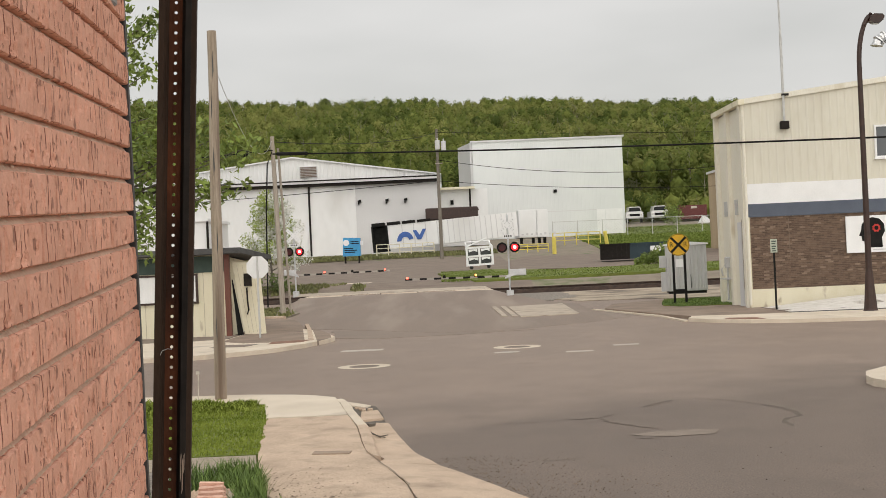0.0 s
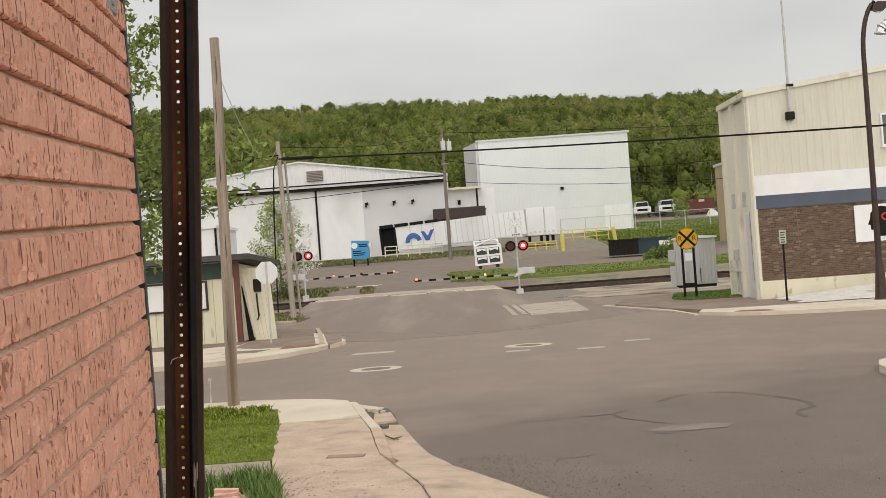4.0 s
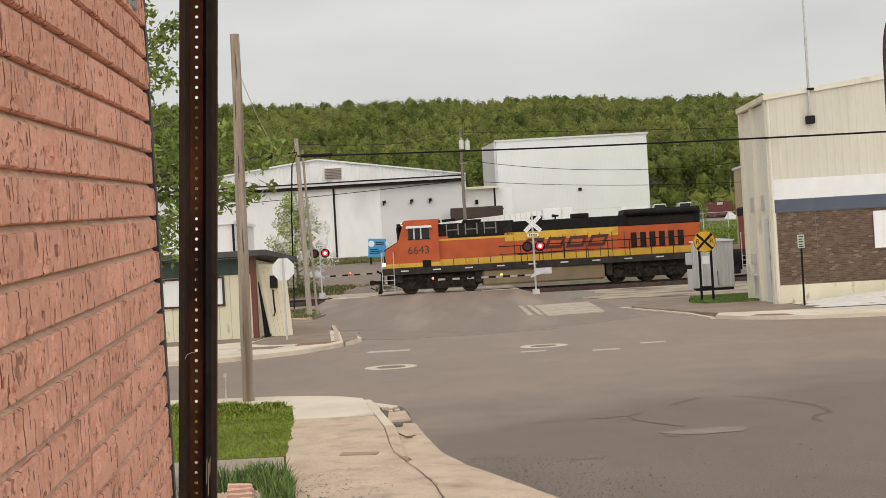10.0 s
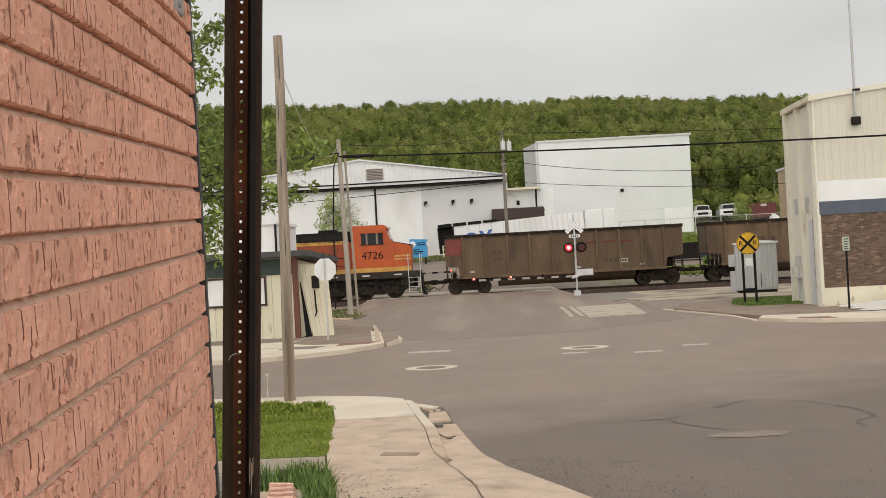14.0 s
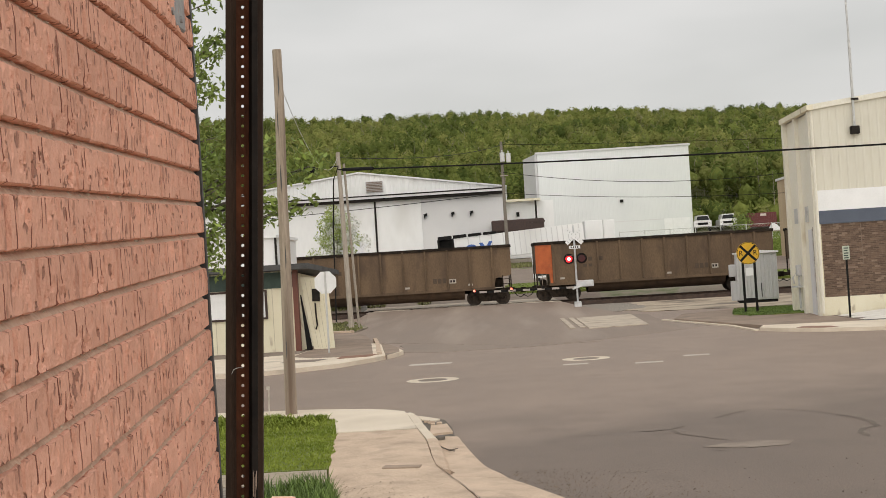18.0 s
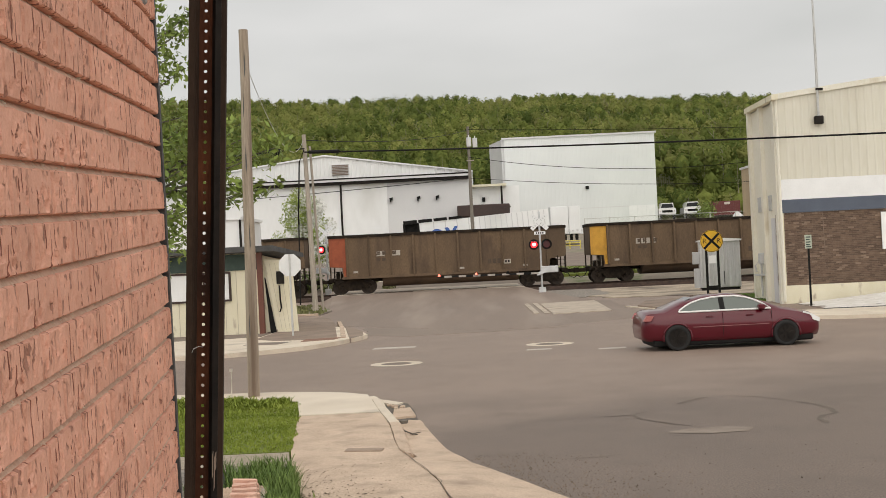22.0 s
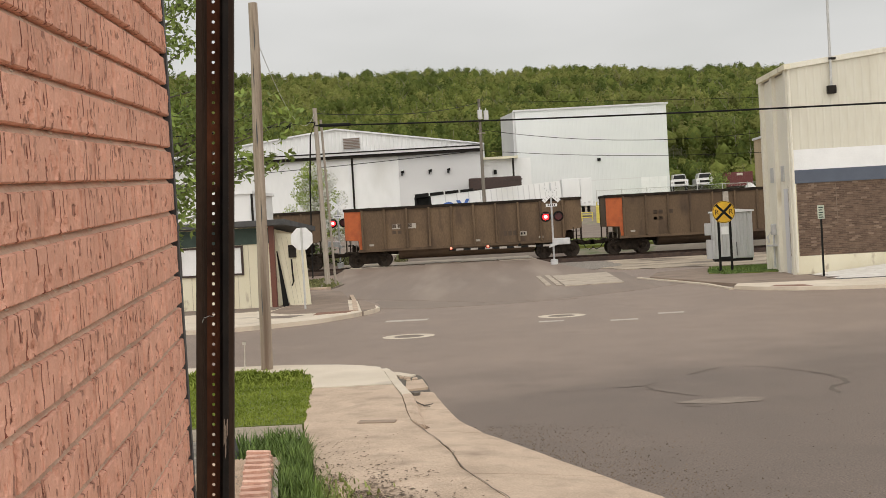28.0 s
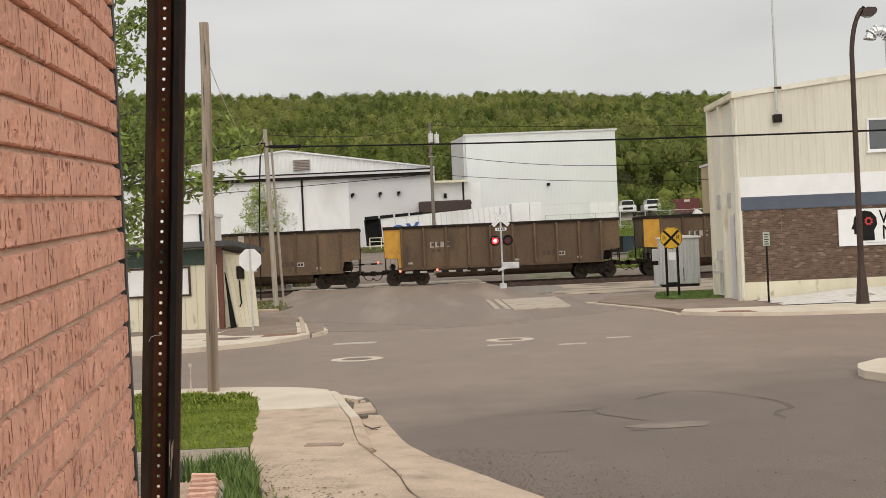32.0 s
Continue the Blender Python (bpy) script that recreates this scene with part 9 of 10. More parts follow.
for z in (2.15, 2.6):
    tube(bm, [(0, -0.02, z), (0, 0.035, z)], 0.018, 8)
part("bolts", bm, STEEL, st)

# yellow round warning sign on two posts
rx = thing("railway_warning_sign", "round yellow railway crossing sign on two black posts", "road sign", pose(9.97, 51.6, 0.28, 0, 0, -6))
for x in (-0.24, 0.24):
    bm = B()
    box(bm, x - 0.05, x + 0.05, -0.03, 0.03, -0.15, 2.2)
    part("post", bm, BLACK, rx)
bm = B()
box(bm, -0.24, 0.24, -0.02, 0.02, 0.38, 0.48)
part("brace", bm, BLACK, rx)
bm = B()
prism(bm, [(0.47 * math.cos(2 * math.pi * k / 36), 2.36 + 0.47 * math.sin(2 * math.pi * k / 36)) for k in range(36)], -0.046, -0.035, "y")
plate = part("disc", bm, YELLOW, rx, "yellow disc")
for a in (45, -45):
    bm = B()
    box(bm, -0.445, 0.445, -0.003, 0.0, -0.05, 0.05)
    ob = part("cross_bar", bm, BLACK, rx)
    ob.matrix_basis = pose(0, -0.047 - (0.001 if a > 0 else 0.0), 2.36, 0, a, 0)
bm = B()
n = 36
quads(bm, [(q * math.cos(2 * math.pi * k / n), -0.048, 2.36 + q * math.sin(2 * math.pi * k / n)) for q in (0.455, 0.435) for k in range(n)], [(k, (k + 1) % n, n + (k + 1) % n, n + k) for k in range(n)])
part("border", bm, BLACK, rx)
for x in (-0.29, 0.29):
    writing("letter", "R", 0.3, BLACK, rx, pose(x, -0.048, 2.36, 90), depth=0.002)
bm = B()
box(bm, -0.14, 0.16, -0.05, -0.036, 1.42, 1.75)
part("notice", bm, WHITE_PAINT, rx, "small white notice")

# small parking sign by the shop
ps = thing("parking_sign", "small pale sign on a dark post", "road sign", pose(12.0, 44.2, 0.11, 0, 0, -8))
bm = B()
box(bm, -0.035, 0.035, -0.02, 0.02, 0, 2.3)
part("post", bm, BLACK, ps)
bm = B()
box(bm, -0.12, 0.12, -0.035, -0.022, 2.08, 2.57)
part("plate", bm, paint("pale_green_sign", (0.5, 0.55, 0.45)), ps)
bm = B()
for k, z in enumerate((2.47, 2.38, 2.29, 2.2, 2.12)):
    box(bm, -0.08, 0.08 - 0.03 * (k % 2), -0.039, -0.035, z, z + 0.04)
part("lettering", bm, GREEN_TRIM, ps, "green bars of lettering")

# street lamp
lamp = thing("street_lamp", "tall dark brown steel street lamp with curved arm", "street lamp", pose(14.3, 41.0, 0.1))
bm = B()
pts = [(0, 0, 0.3), (0, 0, 8.2)] + [(0.62 - 0.62 * math.cos(a), 0, 8.3 + 1.75 * math.sin(a)) for a in np.linspace(0.1, math.pi / 2 * 0.86, 9)]
tube(bm, pts, [0.112, 0.082] + [0.08] * 9, 12)
part("pole", bm, BROWN_PAINT, lamp)
bm = B()
tube(bm, [(0, 0, 0.0), (0, 0, 0.08), (0, 0, 1.2), (0, 0, 1.5)], [0.26, 0.22, 0.13, 0.1], 12)
part("base", bm, BROWN_PAINT, lamp)
bm = B()
prism(bm, [(0.36, 9.76), (0.42, 9.94), (0.55, 10.0), (0.82, 9.98), (0.88, 9.9), (0.86, 9.82), (0.7, 9.68), (0.55, 9.68)], -0.15, 0.15, "y")
part("lamp_head", bm, BROWN_PAINT, lamp)
bm = B()
prism(bm, [(0.53, 9.67), (0.7, 9.66), (0.87, 9.8), (0.42, 9.76)], -0.13, 0.13, "y")
part("lens", bm, GLASS, lamp)


POLE_TAN = surf("tan_weathered_pole", (0.29, 0.228, 0.17), (0.45, 0.375, 0.3), scale=5, rough=0.9, bump=0.35, fine=40, stretch=(4, 4, 0.18), stain=(0.17, 0.12, 0.088), stain_scale=1.2, stain_at=(0.5, 0.64))


def wood_pole(name, m, h, r0, r1, label, lean=(0, 0), wood=OLD_WOOD):
    t = thing(name, label, "utility pole", m)
    bm = B()
    n = 12
    path, rad = [], []
    for k in range(n + 1):
        q = k / n
        path.append((lean[0] * q + 0.02 * noise.noise((q * 3, m.translation.x, 0)), lean[1] * q, h * q))
        rad.append(r0 + (r1 - r0) * q)
    tube(bm, path, rad, 14)
    part("shaft", bm, wood, t)
    return t


stub = wood_pole("wooden_pole", pose(-4.209, 22.4, 0.1), 6.81, 0.113, 0.086, "bare weathered wooden pole with cut top", (0.129, 0), POLE_TAN)
for q, (z, w, dx) in enumerate(((6.7, 0.012, 0.02), (5.9, 0.009, -0.02), (4.75, 0.014, 0.0), (3.2, 0.01, 0.03), (1.4, 0.009, -0.02))):
    bm = B()
    z *= 0.92
    x = 0.129 * z / 6.81 + dx
    prism(bm, [(x - w, z - 0.25), (x + w, z - 0.1), (x + w * 0.6, z + 0.3), (x - w * 0.7, z + 0.1)], -0.114 + 0.004 * z, -0.1 + 0.004 * z, "y")
    part("crack", bm, BLACK_ROOF, stub, "dark drying crack")
bm = B()
tube(bm, [Vector((0.12, 0, 6.25)).lerp(Vector((-3.94, 37.1, 8.5)), q) - Vector((0, 0, 4.4 * q * (1 - q))) for q in np.linspace(0, 1, 14)], 0.007, 5)
part("guy_wire", bm, STEEL, stub)
bm = B()
tube(bm, [(-0.42, 0.05, 0.0), (-0.4, 0.05, 0.55)], 0.012, 6)
box(bm, -0.44, -0.38, 0.03, 0.07, 0.5, 0.56)
part("stake", bm, WHITE_WORN, stub, "thin marker stake at the foot")

lp = wood_pole("utility_pole", pose(-7.95, 59.6, 0.1), 8.75, 0.14, 0.1, "weathered wooden utility pole by the crossing", (-0.18, 0))
bm = B()
tube(bm, [(0.25, 1.0, 0), (0.05, 0.3, 8.2)], 0.06, 8)
part("brace_pole", bm, OLD_WOOD, lp, "thin pole leaning beside it")
bm = B()
tube(bm, [(-0.18, -0.15, 8.0), (-0.45, -0.1, 7.4), (-0.6, -0.1, 5.0), (-0.72, -0.1, 0.4)], 0.035, 6)
part("riser_cable", bm, BLACK, lp, "black riser cable")
POLE_GREY = surf("grey_pole", (0.17, 0.15, 0.122), (0.25, 0.225, 0.19), scale=5, rough=0.9, bump=0.3, stretch=(4, 4, 0.2))
tp = wood_pole("transformer_pole", pose(-0.15, 128, 2.3), 13.75, 0.2, 0.14, "grey wooden pole carrying two transformers", wood=POLE_GREY)
for x, z in ((0.05, 11.6), (0.68, 11.5)):
    bm = B()
    tube(bm, [(x, -0.42, z), (x, -0.42, z + 0.95)], 0.25, 12)
    tube(bm, [(x, -0.42, z + 0.95), (x, -0.42, z + 1.2)], 0.05, 6)
    part("transformer", bm, GREY_METAL, tp)
bm = B()
box(bm, -0.35, 1.0, -0.2, 0.0, 11.35, 11.47)
part("cross_arm", bm, OLD_WOOD, tp)
bm = B()
box(bm, -0.3, 0.5, -0.2, 0.0, 10.1, 10.2)
part("cross_arm", bm, OLD_WOOD, tp)


def cable(name, a, b, sag, r, label):
    bm = B()
    a, b = Vector(a), Vector(b)
    n = 24
    path = [a.lerp(b, k / n) - Vector((0, 0, sag * 4 * (k / n) * (1 - k / n))) for k in range(n + 1)]
    tube(bm, path, r, 6)
    return solid(name, bm, BLACK, label, "cable", "overhead cables")


cable("overhead_cable", (-8.1, 59.4, 7.97), (24, 38, 5.69), 0.17, 0.035, "thick black overhead cable across the street")
cable("overhead_cable", (-8.1, 59.4, 8.15), (-30, 62, 8.5), 0.4, 0.03, "black overhead cable along the street")
cable("overhead_wire", (-0.1, 127.8, 12.8), (40, 114, 11.6), 2.0, 0.028, "thin overhead wire in the yard")
cable("overhead_wire", (-0.1, 127.8, 10.6), (40, 114, 8.4), 0.9, 0.025, "thin overhead wire in the yard")
cable("overhead_wire", (-0.1, 127.8, 15.7), (54, 112, 12.6), 0.4, 0.022, "thin overhead wire against the woods")
cable("overhead_wire", (-8.2, 59.7, 8.6), (-0.1, 127.8, 15.7), 0.5, 0.02, "thin overhead wire over the track")
cable("overhead_wire", (-33, 148.6, 10.5), (-2.1, 148.6, 11.85), 0.12, 0.04, "thin drop wire along the works")
clo = thing("splice_case", "black cable splice case hanging on the overhead line", "splice case")
bm = B()
tube(bm, [(-9.87, 59.45, 8.06), (-9.82, 59.45, 8.06), (-9.28, 59.4, 8.03), (-9.22, 59.4, 8.03)], [0.08, 0.17, 0.17, 0.08], 10)
part("case", bm, BLACK, clo)
bm = B()
tube(bm, [(-7.85, 59.15, 7.94), (-6.28, 58.15, 7.82)], 0.085, 8)
part("cable_sleeve", bm, BLACK, clo)


# ---------------------------------------------------------------- plants
def leaf_cloud(name, centers, count, size, material, parent, label="", seed=1):
    """Many small bent leaves scattered round centres (x, y, z, radius)."""
    r = np.random.default_rng(seed)
    V, F = [], []
    w = np.array([c[3] ** 2 for c in centers])
    pick = r.choice(len(centers), count, p=w / w.sum())
    for i in pick:
        cx, cy, cz, cr = centers[i]
        d = r.normal(size=3)
        d /= np.linalg.norm(d)
        p = np.array((cx, cy, cz)) + d * cr * r.uniform(0.25, 1.0) ** 0.6
        a = r.normal(size=3)
        a /= np.linalg.norm(a)
        b = np.cross(a, r.normal(size=3))
        b /= np.linalg.norm(b) + 1e-9
        s = size * r.uniform(0.6, 1.4)
        k = len(V)
        V += [tuple(p - a * s), tuple(p + b * s * 0.42 + a * s * 0.1), tuple(p + a * s), tuple(p - b * s * 0.42 + a * s * 0.1)]
        F += [(k, k + 1, k + 2, k + 3)]
    ob = raw(name, V, F, material, label, parent=parent)
    return ob


LEAF_MID = surf("fresh_leaves", (0.11, 0.16, 0.03), (0.235, 0.305, 0.062), scale=1.5, rough=0.7, bump=0, fine=5, island=0.4)
# flowering tree by the far gate
ft = thing("flowering_tree", "young tree with green leaves and white blossom", "tree", pose(-12.2, 86, 0.7))
bm = B()
tube(bm, [(0, 0, 0), (0.05, 0, 1.2), (-0.05, 0.1, 3.0), (0.1, 0, 5.6)], [0.1, 0.08, 0.06, 0.02], 8)
part("trunk", bm, BARK, ft)
bm = B()
cs = []
r = random.Random(5)
for k in range(16):
    a, z = k * 2.4, 1.4 + k * 0.27
    L = 1.75 - 0.07 * k + r.uniform(-0.2, 0.2)
    e = (math.cos(a) * L, math.sin(a) * L, z + 1.2)
    tube(bm, [(0, 0, z), (e[0] * 0.5, e[1] * 0.5, z + 0.5), e], [0.04, 0.03, 0.012], 6)
    cs.append((e[0], e[1], e[2], 0.6))
    cs.append((e[0] * 0.55, e[1] * 0.55, z + 0.7, 0.55))
part("branch", bm, BARK, ft)
leaf_cloud("crown", cs, 5600, 0.085, LEAF, ft, seed=2)
leaf_cloud("blossom", [(c[0] * 1.1 + 0.5, c[1], c[2] - 0.3, c[3]) for c in cs], 3900, 0.1, BLOSSOM, ft, "white blossom", seed=3)

# leafy tree that stands past the wall, its boughs reaching over the lawn
lt = thing("leafy_tree", "young leafy tree beyond the brick wall", "tree", pose(-8.5, 26.8, 0.05))
bm = B()
tube(bm, [(0, 0, 0), (0.1, 0, 1.8), (0.0, 0.1, 4.2), (0.2, 0, 7.4), (0.3, 0, 9.5)], [0.16, 0.13, 0.1, 0.05, 0.02], 10)
part("trunk", bm, BARK, lt)
cs = []
boughs = [(z, (dx, dy, dz)) for z, dx, dy, dz in (
    (2.0, 1.75, -0.4, 3.1), (2.6, 1.9, 0.2, 3.9), (3.0, 1.4, -0.6, 4.6), (4.4, 1.7, 0.3, 5.6),
    (4.6, -1.5, 0.3, 5.6), (5.2, 2.2, 0.2, 5.9), (5.8, 1.5, -0.5, 6.7), (6.2, 1.9, 0.2, 7.2), (6.8, 2.1, -0.2, 7.8), (7.2, 1.6, 0.3, 8.4), (7.8, 2.1, 0.1, 8.9), (8.4, 1.4, -0.2, 9.6), (2.2, 1.3, 0.5, 2.6),
    (3.2, 3.45, -1.2, 5.3), (3.4, 3.9, -1.2, 5.25), (3.5, 4.4, -1.3, 4.95), (3.1, 4.05, -1.3, 4.8), (2.6, 3.3, -1.2, 4.15), (2.7, 3.7, -1.3, 4.05), (2.8, 4.05, -1.3, 4.1), (5.6, 2.45, -1.2, 7.5), (5.0, 2.35, -1.2, 6.6),
    (3.8, 2.35, -1.2, 5.4), (3.2, 2.4, -1.2, 4.6), (2.6, 2.3, -1.2, 3.65), (2.0, 2.3, -1.2, 3.05), (3.5, 2.2, -1.2, 5.05), (5.8, 2.6, -1.2, 7.8))]
bm = B()
for z, e in boughs:
    tube(bm, [(0.1, 0, z), (e[0] * 0.5, e[1] * 0.5, z + (e[2] - z) * 0.65), e], [0.045, 0.028, 0.008], 6)
    for q in (0.55, 0.75, 0.92, 1.05):
        cs.append((e[0] * q, e[1] * q, z + (e[2] - z) * min(1, q * 1.08) + 0.1 * r.uniform(-1, 1), 0.24 + 0.14 * r.random()))
part("branch", bm, BARK, lt)
leaf_cloud("crown", cs, 4300, 0.085, LEAF_MID, lt, seed=4)

for k, (x, y, s, n) in enumerate(((16.4, 97.5, 0.8, 900), (17.4, 96.6, 1.3, 1300), (18.5, 97.0, 1.1, 900), (15.4, 96.4, 0.5, 500), (-13.5, 83.6, 1.4, 700), (-11.3, 83.2, 1.0, 500), (-15.8, 84, 1.6, 700), (44.8, 236, 3.0, 900))):
    bsh = thing("shrub", "ragged green shrub with small leaves", "shrub", pose(x, y, high(y)), "yard shrubs")
    bm = B()
    rr = random.Random(k)
    cs = []
    for q in range(9):
        a = q * 2.4
        e = (math.cos(a) * s * 0.7 * rr.uniform(0.4, 1), math.sin(a) * s * 0.5, s * rr.uniform(0.5, 1.15))
        tube(bm, [(0, 0, 0), (e[0] * 0.6, e[1] * 0.6, e[2] * 0.6), e], [0.03, 0.02, 0.01], 5)
        cs.append((*e, s * 0.38))
        cs.append((e[0] * 0.7, e[1] * 0.7, e[2] * 0.5, s * 0.35))
    part("stems", bm, BARK, bsh)
    leaf_cloud("foliage", cs, n, 0.11 * (2.0 if y > 200 else 1), LEAF_MID if k < 4 or k > 6 else LEAF_DARK if k % 2 else LEAF_MID, bsh, seed=30 + k)


# woods on the ridge: crowns of many leaf clumps, and bare stems among them
def crown_core():
    """A low-cut round form, as vertices and triangles."""
    bm = B()
    bmesh.ops.create_icosphere(bm, subdivisions=1, radius=1.0)
    v = np.array([p.co[:] for p in bm.verts])
    f = np.array([[q.index for q in p.verts] for p in bm.faces])
    bm.free()
    return v, f


def woods():
    r = np.random.default_rng(8)
    cv, cf = crown_core()
    core_v, core_f, leaf_v, face_v, tint, SV, SF = [], [], [], [], [], [], []
    n = 0
    for k in range(7600):
        low = k < 420           # scrub along the foot of the slope
        wide = k > 7000         # thinner woods to both sides
        y = r.uniform(258, 290) if low else 264 + (r.random() ** 0.85) * 395
        x = r.uniform(-0.46, 0.5) * y if wide else r.uniform(-0.3, 0.29) * y
        z = hill(x, y)
        h = r.uniform(3, 6.5) if low else r.uniform(9.0, 15.0)
        cw = r.uniform(1.5, 3.3) if not low else h * r.uniform(0.4, 0.6)
        tall = min(h * 0.46, cw * r.uniform(1.0, 1.9))
        size = np.array((cw, cw, tall))
        mid = np.array((x, y, z + h - tall))
        bare = r.random() < (0.2 if y > 590 else 0.05)
        airy = not low and r.random() < (0.5 if y > 585 else 0.12)     # thin crowns that show the sky
        if not bare and not airy:
            lump = 1 + 0.22 * np.sin(cv @ (r.normal(size=3) * 3.2) + r.uniform(0, 6)) * np.sin(cv @ (r.normal(size=3) * 4.5) + r.uniform(0, 6)) + 0.08 * r.normal(size=len(cv))
            core_v.append(cv * lump[:, None] * size * 0.7 + mid)
            core_f.append(cf + n)
            n += len(cv)
        m = 22 if bare else 60 if airy else 110
        d = r.normal(size=(m, 3))
        d[:, 1] -= 0.75
        d /= np.linalg.norm(d, axis=1)[:, None]
        # leaves hang in a few sprays on each crown
        sw = np.sin(d @ (r.normal(size=3) * 5) + r.uniform(0, 6)) * 0.1
        deep = r.uniform(0.3, 1.05, (m, 1)) if airy or bare else r.uniform(0.74, 0.98, (m, 1))
        c = d * (deep + sw[:, None] * 0.6) * size + mid
        f = d + 0.3 * r.normal(size=(m, 3))
        a = np.cross(f, r.normal(size=(m, 3)))
        a /= np.linalg.norm(a, axis=1)[:, None]
        b = np.cross(a, f)
        b /= np.linalg.norm(b, axis=1)[:, None]
        s = r.uniform(0.3, 0.6, (m, 1))
        soft = d * 0.75 + np.array((0, 0, 0.55)) + 0.22 * r.normal(size=(m, 3))
        kind = noise.noise((x * 0.021, y * 0.012, 3.0)) + 0.34 * r.normal()
        tint.append(np.full(m, 1 if kind > 0.3 else 2 if kind < -0.3 else 0, dtype=np.int32))
        face_v.append(np.repeat(soft / np.linalg.norm(soft, axis=1)[:, None], 4, axis=0))
        leaf_v.append(np.stack((c - a * s, c + b * s * 0.6, c + a * s, c - b * s * 0.6), 1).reshape(-1, 3))
        if bare or k % 5 == 0:
            w = 0.08
            yy = y - cw * (0.9 if not bare else 0.0)
            i = len(SV)
            SV += [(x - w, yy, z), (x + w, yy, z), (x + w * 0.3, yy, z + h * 0.95), (x - w * 0.3, yy, z + h * 0.95)]
            SF.append((i, i + 1, i + 2, i + 3))
            for q in range(12 if bare else 2):
                zz, t = z + h * r.uniform(0.4, 0.95), r.uniform(-1, 1)
                i = len(SV)
                SV += [(x, yy, zz - 0.08), (x, yy, zz + 0.08), (x + t * cw, yy + r.uniform(-1, 1), zz + abs(t) * cw + 1.0)]
                SF.append((i, i + 1, i + 2))
    raw("woods_core", np.concatenate(core_v).tolist(), np.concatenate(core_f).tolist(), WOODS_INNER, "crowded crowns of spring woods on a ridge", "woods", "stuff").data.shade_smooth()
    v = np.concatenate(leaf_v)
    nq = len(v) // 4
    me = bpy.data.meshes.new("woods")
    me.vertices.add(len(v))
    me.vertices.foreach_set("co", v.astype(np.float32).ravel())
    me.loops.add(nq * 4)
    me.loops.foreach_set("vertex_index", np.arange(nq * 4, dtype=np.int32))
    me.polygons.add(nq)
    me.polygons.foreach_set("loop_start", np.arange(0, nq * 4, 4, dtype=np.int32))
    me.polygons.foreach_set("material_index", np.concatenate(tint))
    me.update(calc_edges=True)
    for leafy in (WOODS, WOODS_PALE, WOODS_DEEP):
        me.materials.append(leafy)
    me.normals_split_custom_set_from_vertices(np.concatenate(face_v).astype(np.float32))
    tagged(new("woods", me), "spring woods of pale green deciduous trees on a ridge", "woods", kind="stuff")
    raw("woods_stems", SV, SF, PALE_STEM, "pale bare stems among the woods", "tree stems", "stuff")


woods()

# ---------------------------------------------------------------- pieces of walls, last
lay_bricks()


def shop_bricks():
    """The brick face of the shop: the stretch by the corner as single bricks, the rest joined."""
    bm = B()
    box(bm, 0, 0.195, -0.012, 0.02, 0, 0.058)
    me = mesh_of("brick", bm, SHOP_BRICK)
    bm = B()
    box(bm, 0, 0.195, -0.012, 0.02, 0, 0.058)
    pale = mesh_of("brick", bm, SHOP_BRICK_P)
    r = random.Random(9)
    DV, DF, PV, PF = [], [], [], []
    n = 0
    for c in range(40):
        z = 0.82 + c * 0.068
        for k in range(60):
            x = 0.02 + k * 0.205 + (0.1 if c % 2 else 0)
            pl = r.random() < (0.1 if noise.noise((x * 0.5, z * 1.1, 5)) > 0.0 and z > 1.6 else 0.03)
            if x < 1.75 and c >= 4 and n < 300:
                ob = shared("brick", pale if pl else me, lower, pose(x, 0.012, z))
                n += 1
            elif x < 8:
                V, F = (PV, PF) if pl else (DV, DF)
                i = len(V)
                V += [(x, 0.0, z), (x + 0.195, 0.0, z), (x + 0.195, 0.0, z + 0.058), (x, 0.0, z + 0.058), (x, 0.02, z), (x + 0.195, 0.02, z), (x + 0.195, 0.02, z + 0.058), (x, 0.02, z + 0.058)]
                F += [(i, i + 1, i + 2, i + 3), (i, i + 4, i + 5, i + 1), (i + 3, i + 2, i + 6, i + 7), (i, i + 3, i + 7, i + 4), (i + 1, i + 5, i + 6, i + 2)]
    raw("brick_face", DV, DF, SHOP_BRICK_J, "brown brick courses", kind="stuff", parent=lower)
    raw("pale_brick_face", PV, PF, SHOP_BRICK_P, "scattered pale bricks", kind="stuff", parent=lower)


shop_bricks()


# ---------------------------------------------------------------- what moves
def roll_rows(x_of, r, t0, t1, base, turn, step):
    """Rows for a wheel: it turns with the road passed, while it is near the street."""
    rows = [(0.0, base)]
    n = max(2, int((t1 - t0) / step))
    for k in range(n + 1):
        t = t0 + (t1 - t0) * k / n
        if 0 < t < 32:
            a = (x_of(t) - x_of(t0)) / r
            rows.append((t, base @ Matrix.Rotation(turn * a, 4, "Y")))
    rows.append((32.0, rows[-1][1]))
    return rows


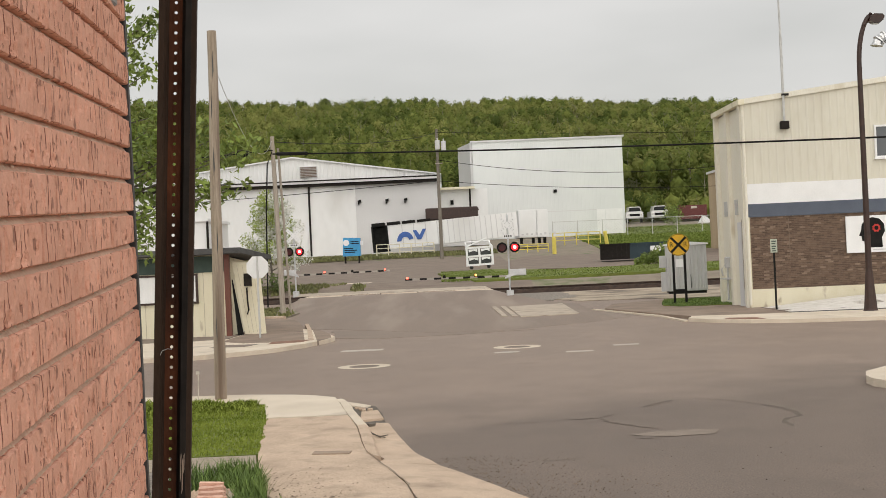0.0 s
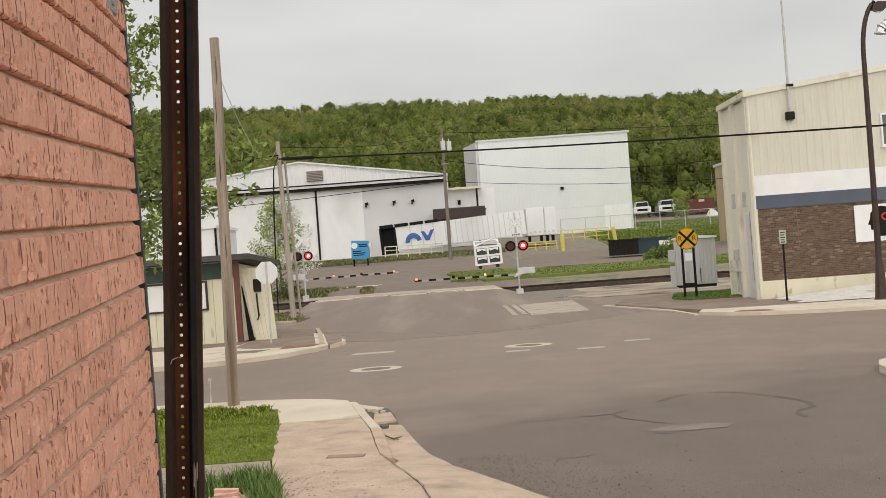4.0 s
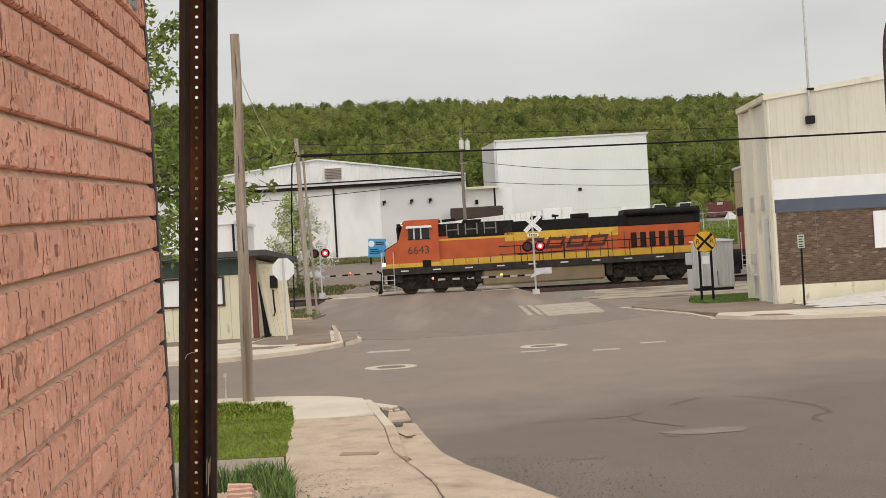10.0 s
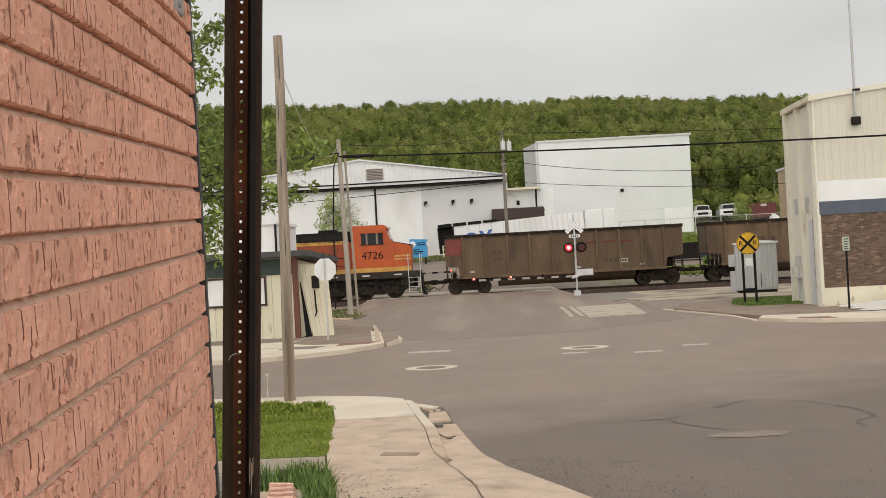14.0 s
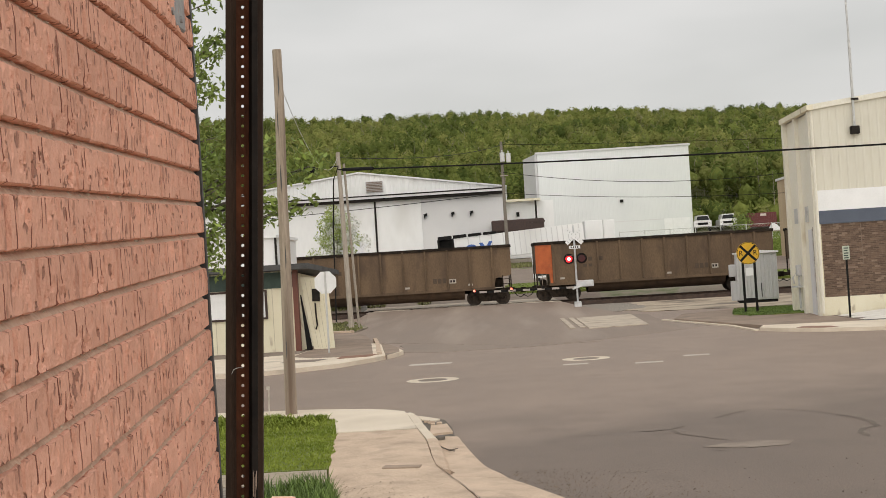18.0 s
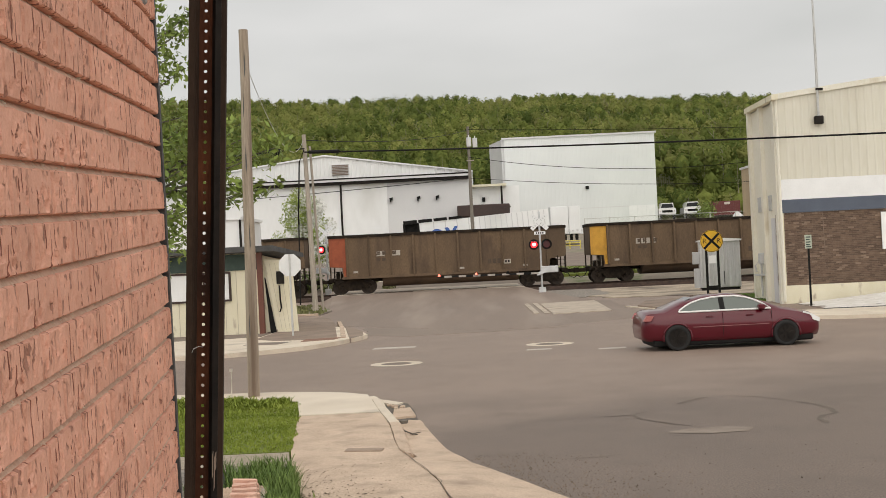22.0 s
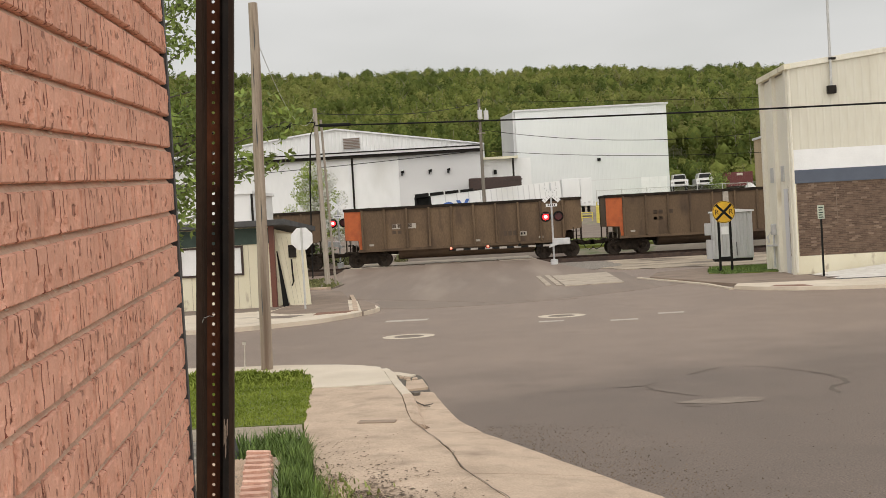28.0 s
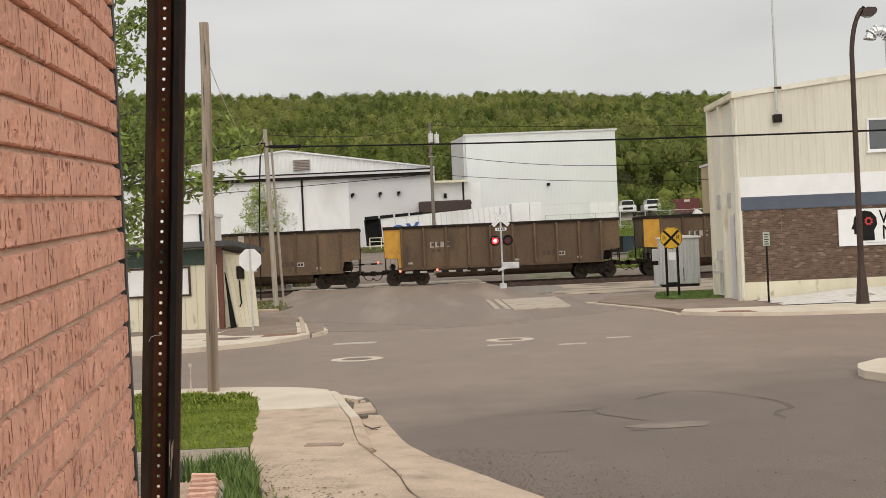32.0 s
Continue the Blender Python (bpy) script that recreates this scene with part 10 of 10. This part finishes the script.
def motions():
    # the train runs at an even speed
    for ob, start in coal_train + [(lead, 103.3), (second, 126.1)]:
        walk(ob, [(t, TRACK @ Matrix.Translation((start - SPEED * t, 0, RAIL_Z))) for t in (0.0, 16.0, 32.0)])
        t0, t1 = max(0.1, (start - 22) / SPEED), min(31.9, (start + 46) / SPEED)
        for tr in ob.children:
            if not tr.name.startswith("truck"):
                continue
            for wh in tr.children:
                if wh.name.startswith("wheelset") and t1 > t0:
                    rr = 0.53 if wh.data == loco_wheel_me else 0.46
                    walk(wh, roll_rows(lambda t: -SPEED * t, rr, t0, t1, wh.matrix_basis.copy(), 1, 0.055))

    # the two cars: seconds, place along the street, depth
    red_way = [(0, -62, 26.6), (16, -58, 26.8), (19.5, -25.3, 28.7), (20.5, -12.8, 29.4), (21.3, -2.7, 29.95), (21.9, 4.8, 30.3), (22.5, 12.2, 30.75), (23.2, 20.9, 31.2), (25, 43, 32.0), (32, 75, 33.5)]
    white_way = [(0, 72, 33.6), (19, 58, 34.2), (21, 25, 35.7), (22.2, 18.05, 36.0), (23.2, 12.95, 36.35), (24.3, 6.85, 36.3), (25.2, 1.15, 35.5), (25.5, -0.75, 35.2), (26.5, -7.0, 32.4), (28, -17, 29.6), (32, -50, 27.6)]
    for car, wheels, way, r, sign in ((red_car, red_wheels, red_way, 0.335, 1), (white_car, white_wheels, white_way, 0.355, -1)):
        ts, xs, ys = ([p[i] for p in way] for i in range(3))
        rows = []
        for k, (t, x, y) in enumerate(way):
            a, b = max(0, k - 1), min(len(way) - 1, k + 1)
            head = math.degrees(math.atan2(ys[b] - ys[a], xs[b] - xs[a]))
            if sign < 0:
                head = math.degrees(math.atan2(ys[a] - ys[b], xs[a] - xs[b]))
            rows.append((t, pose(x, y, 0.0, 0, 0, head)))
        walk(car, rows)
        for wh, x, s in wheels:
            base = wh.matrix_basis.copy()
            walk(wh, roll_rows(lambda t: float(np.interp(t, ts, xs)), r, 20.0, 27.6, base, 1 if s < 0 else -1, 0.03))

    # the flashers: the added discs swing up and down in turn to hide the lit lenses
    for fl, at, beat in FLAPS:
        shut, up = pose(*at), pose(*at, -84, 0, 0)
        rows = []
        k = 0
        t = 0.235 - 0.49
        while t < 32.6:
            lit = ((k + 1) % 2) == beat
            a, b = (shut, up) if not lit else (up, shut)
            # before this beat the lamp shows the other state
            now = up if lit else shut
            for q in (math.ceil(t * FPS) / FPS, (math.ceil((t + 0.49) * FPS) - 1) / FPS):
                if 0 < q < 32:
                    rows.append((q, now))
            t += 0.49
            k += 1
        rows.insert(0, (0.0, up if beat == 1 else shut))
        rows.append((32.0, rows[-1][1]))
        walk(fl, rows)


motions()
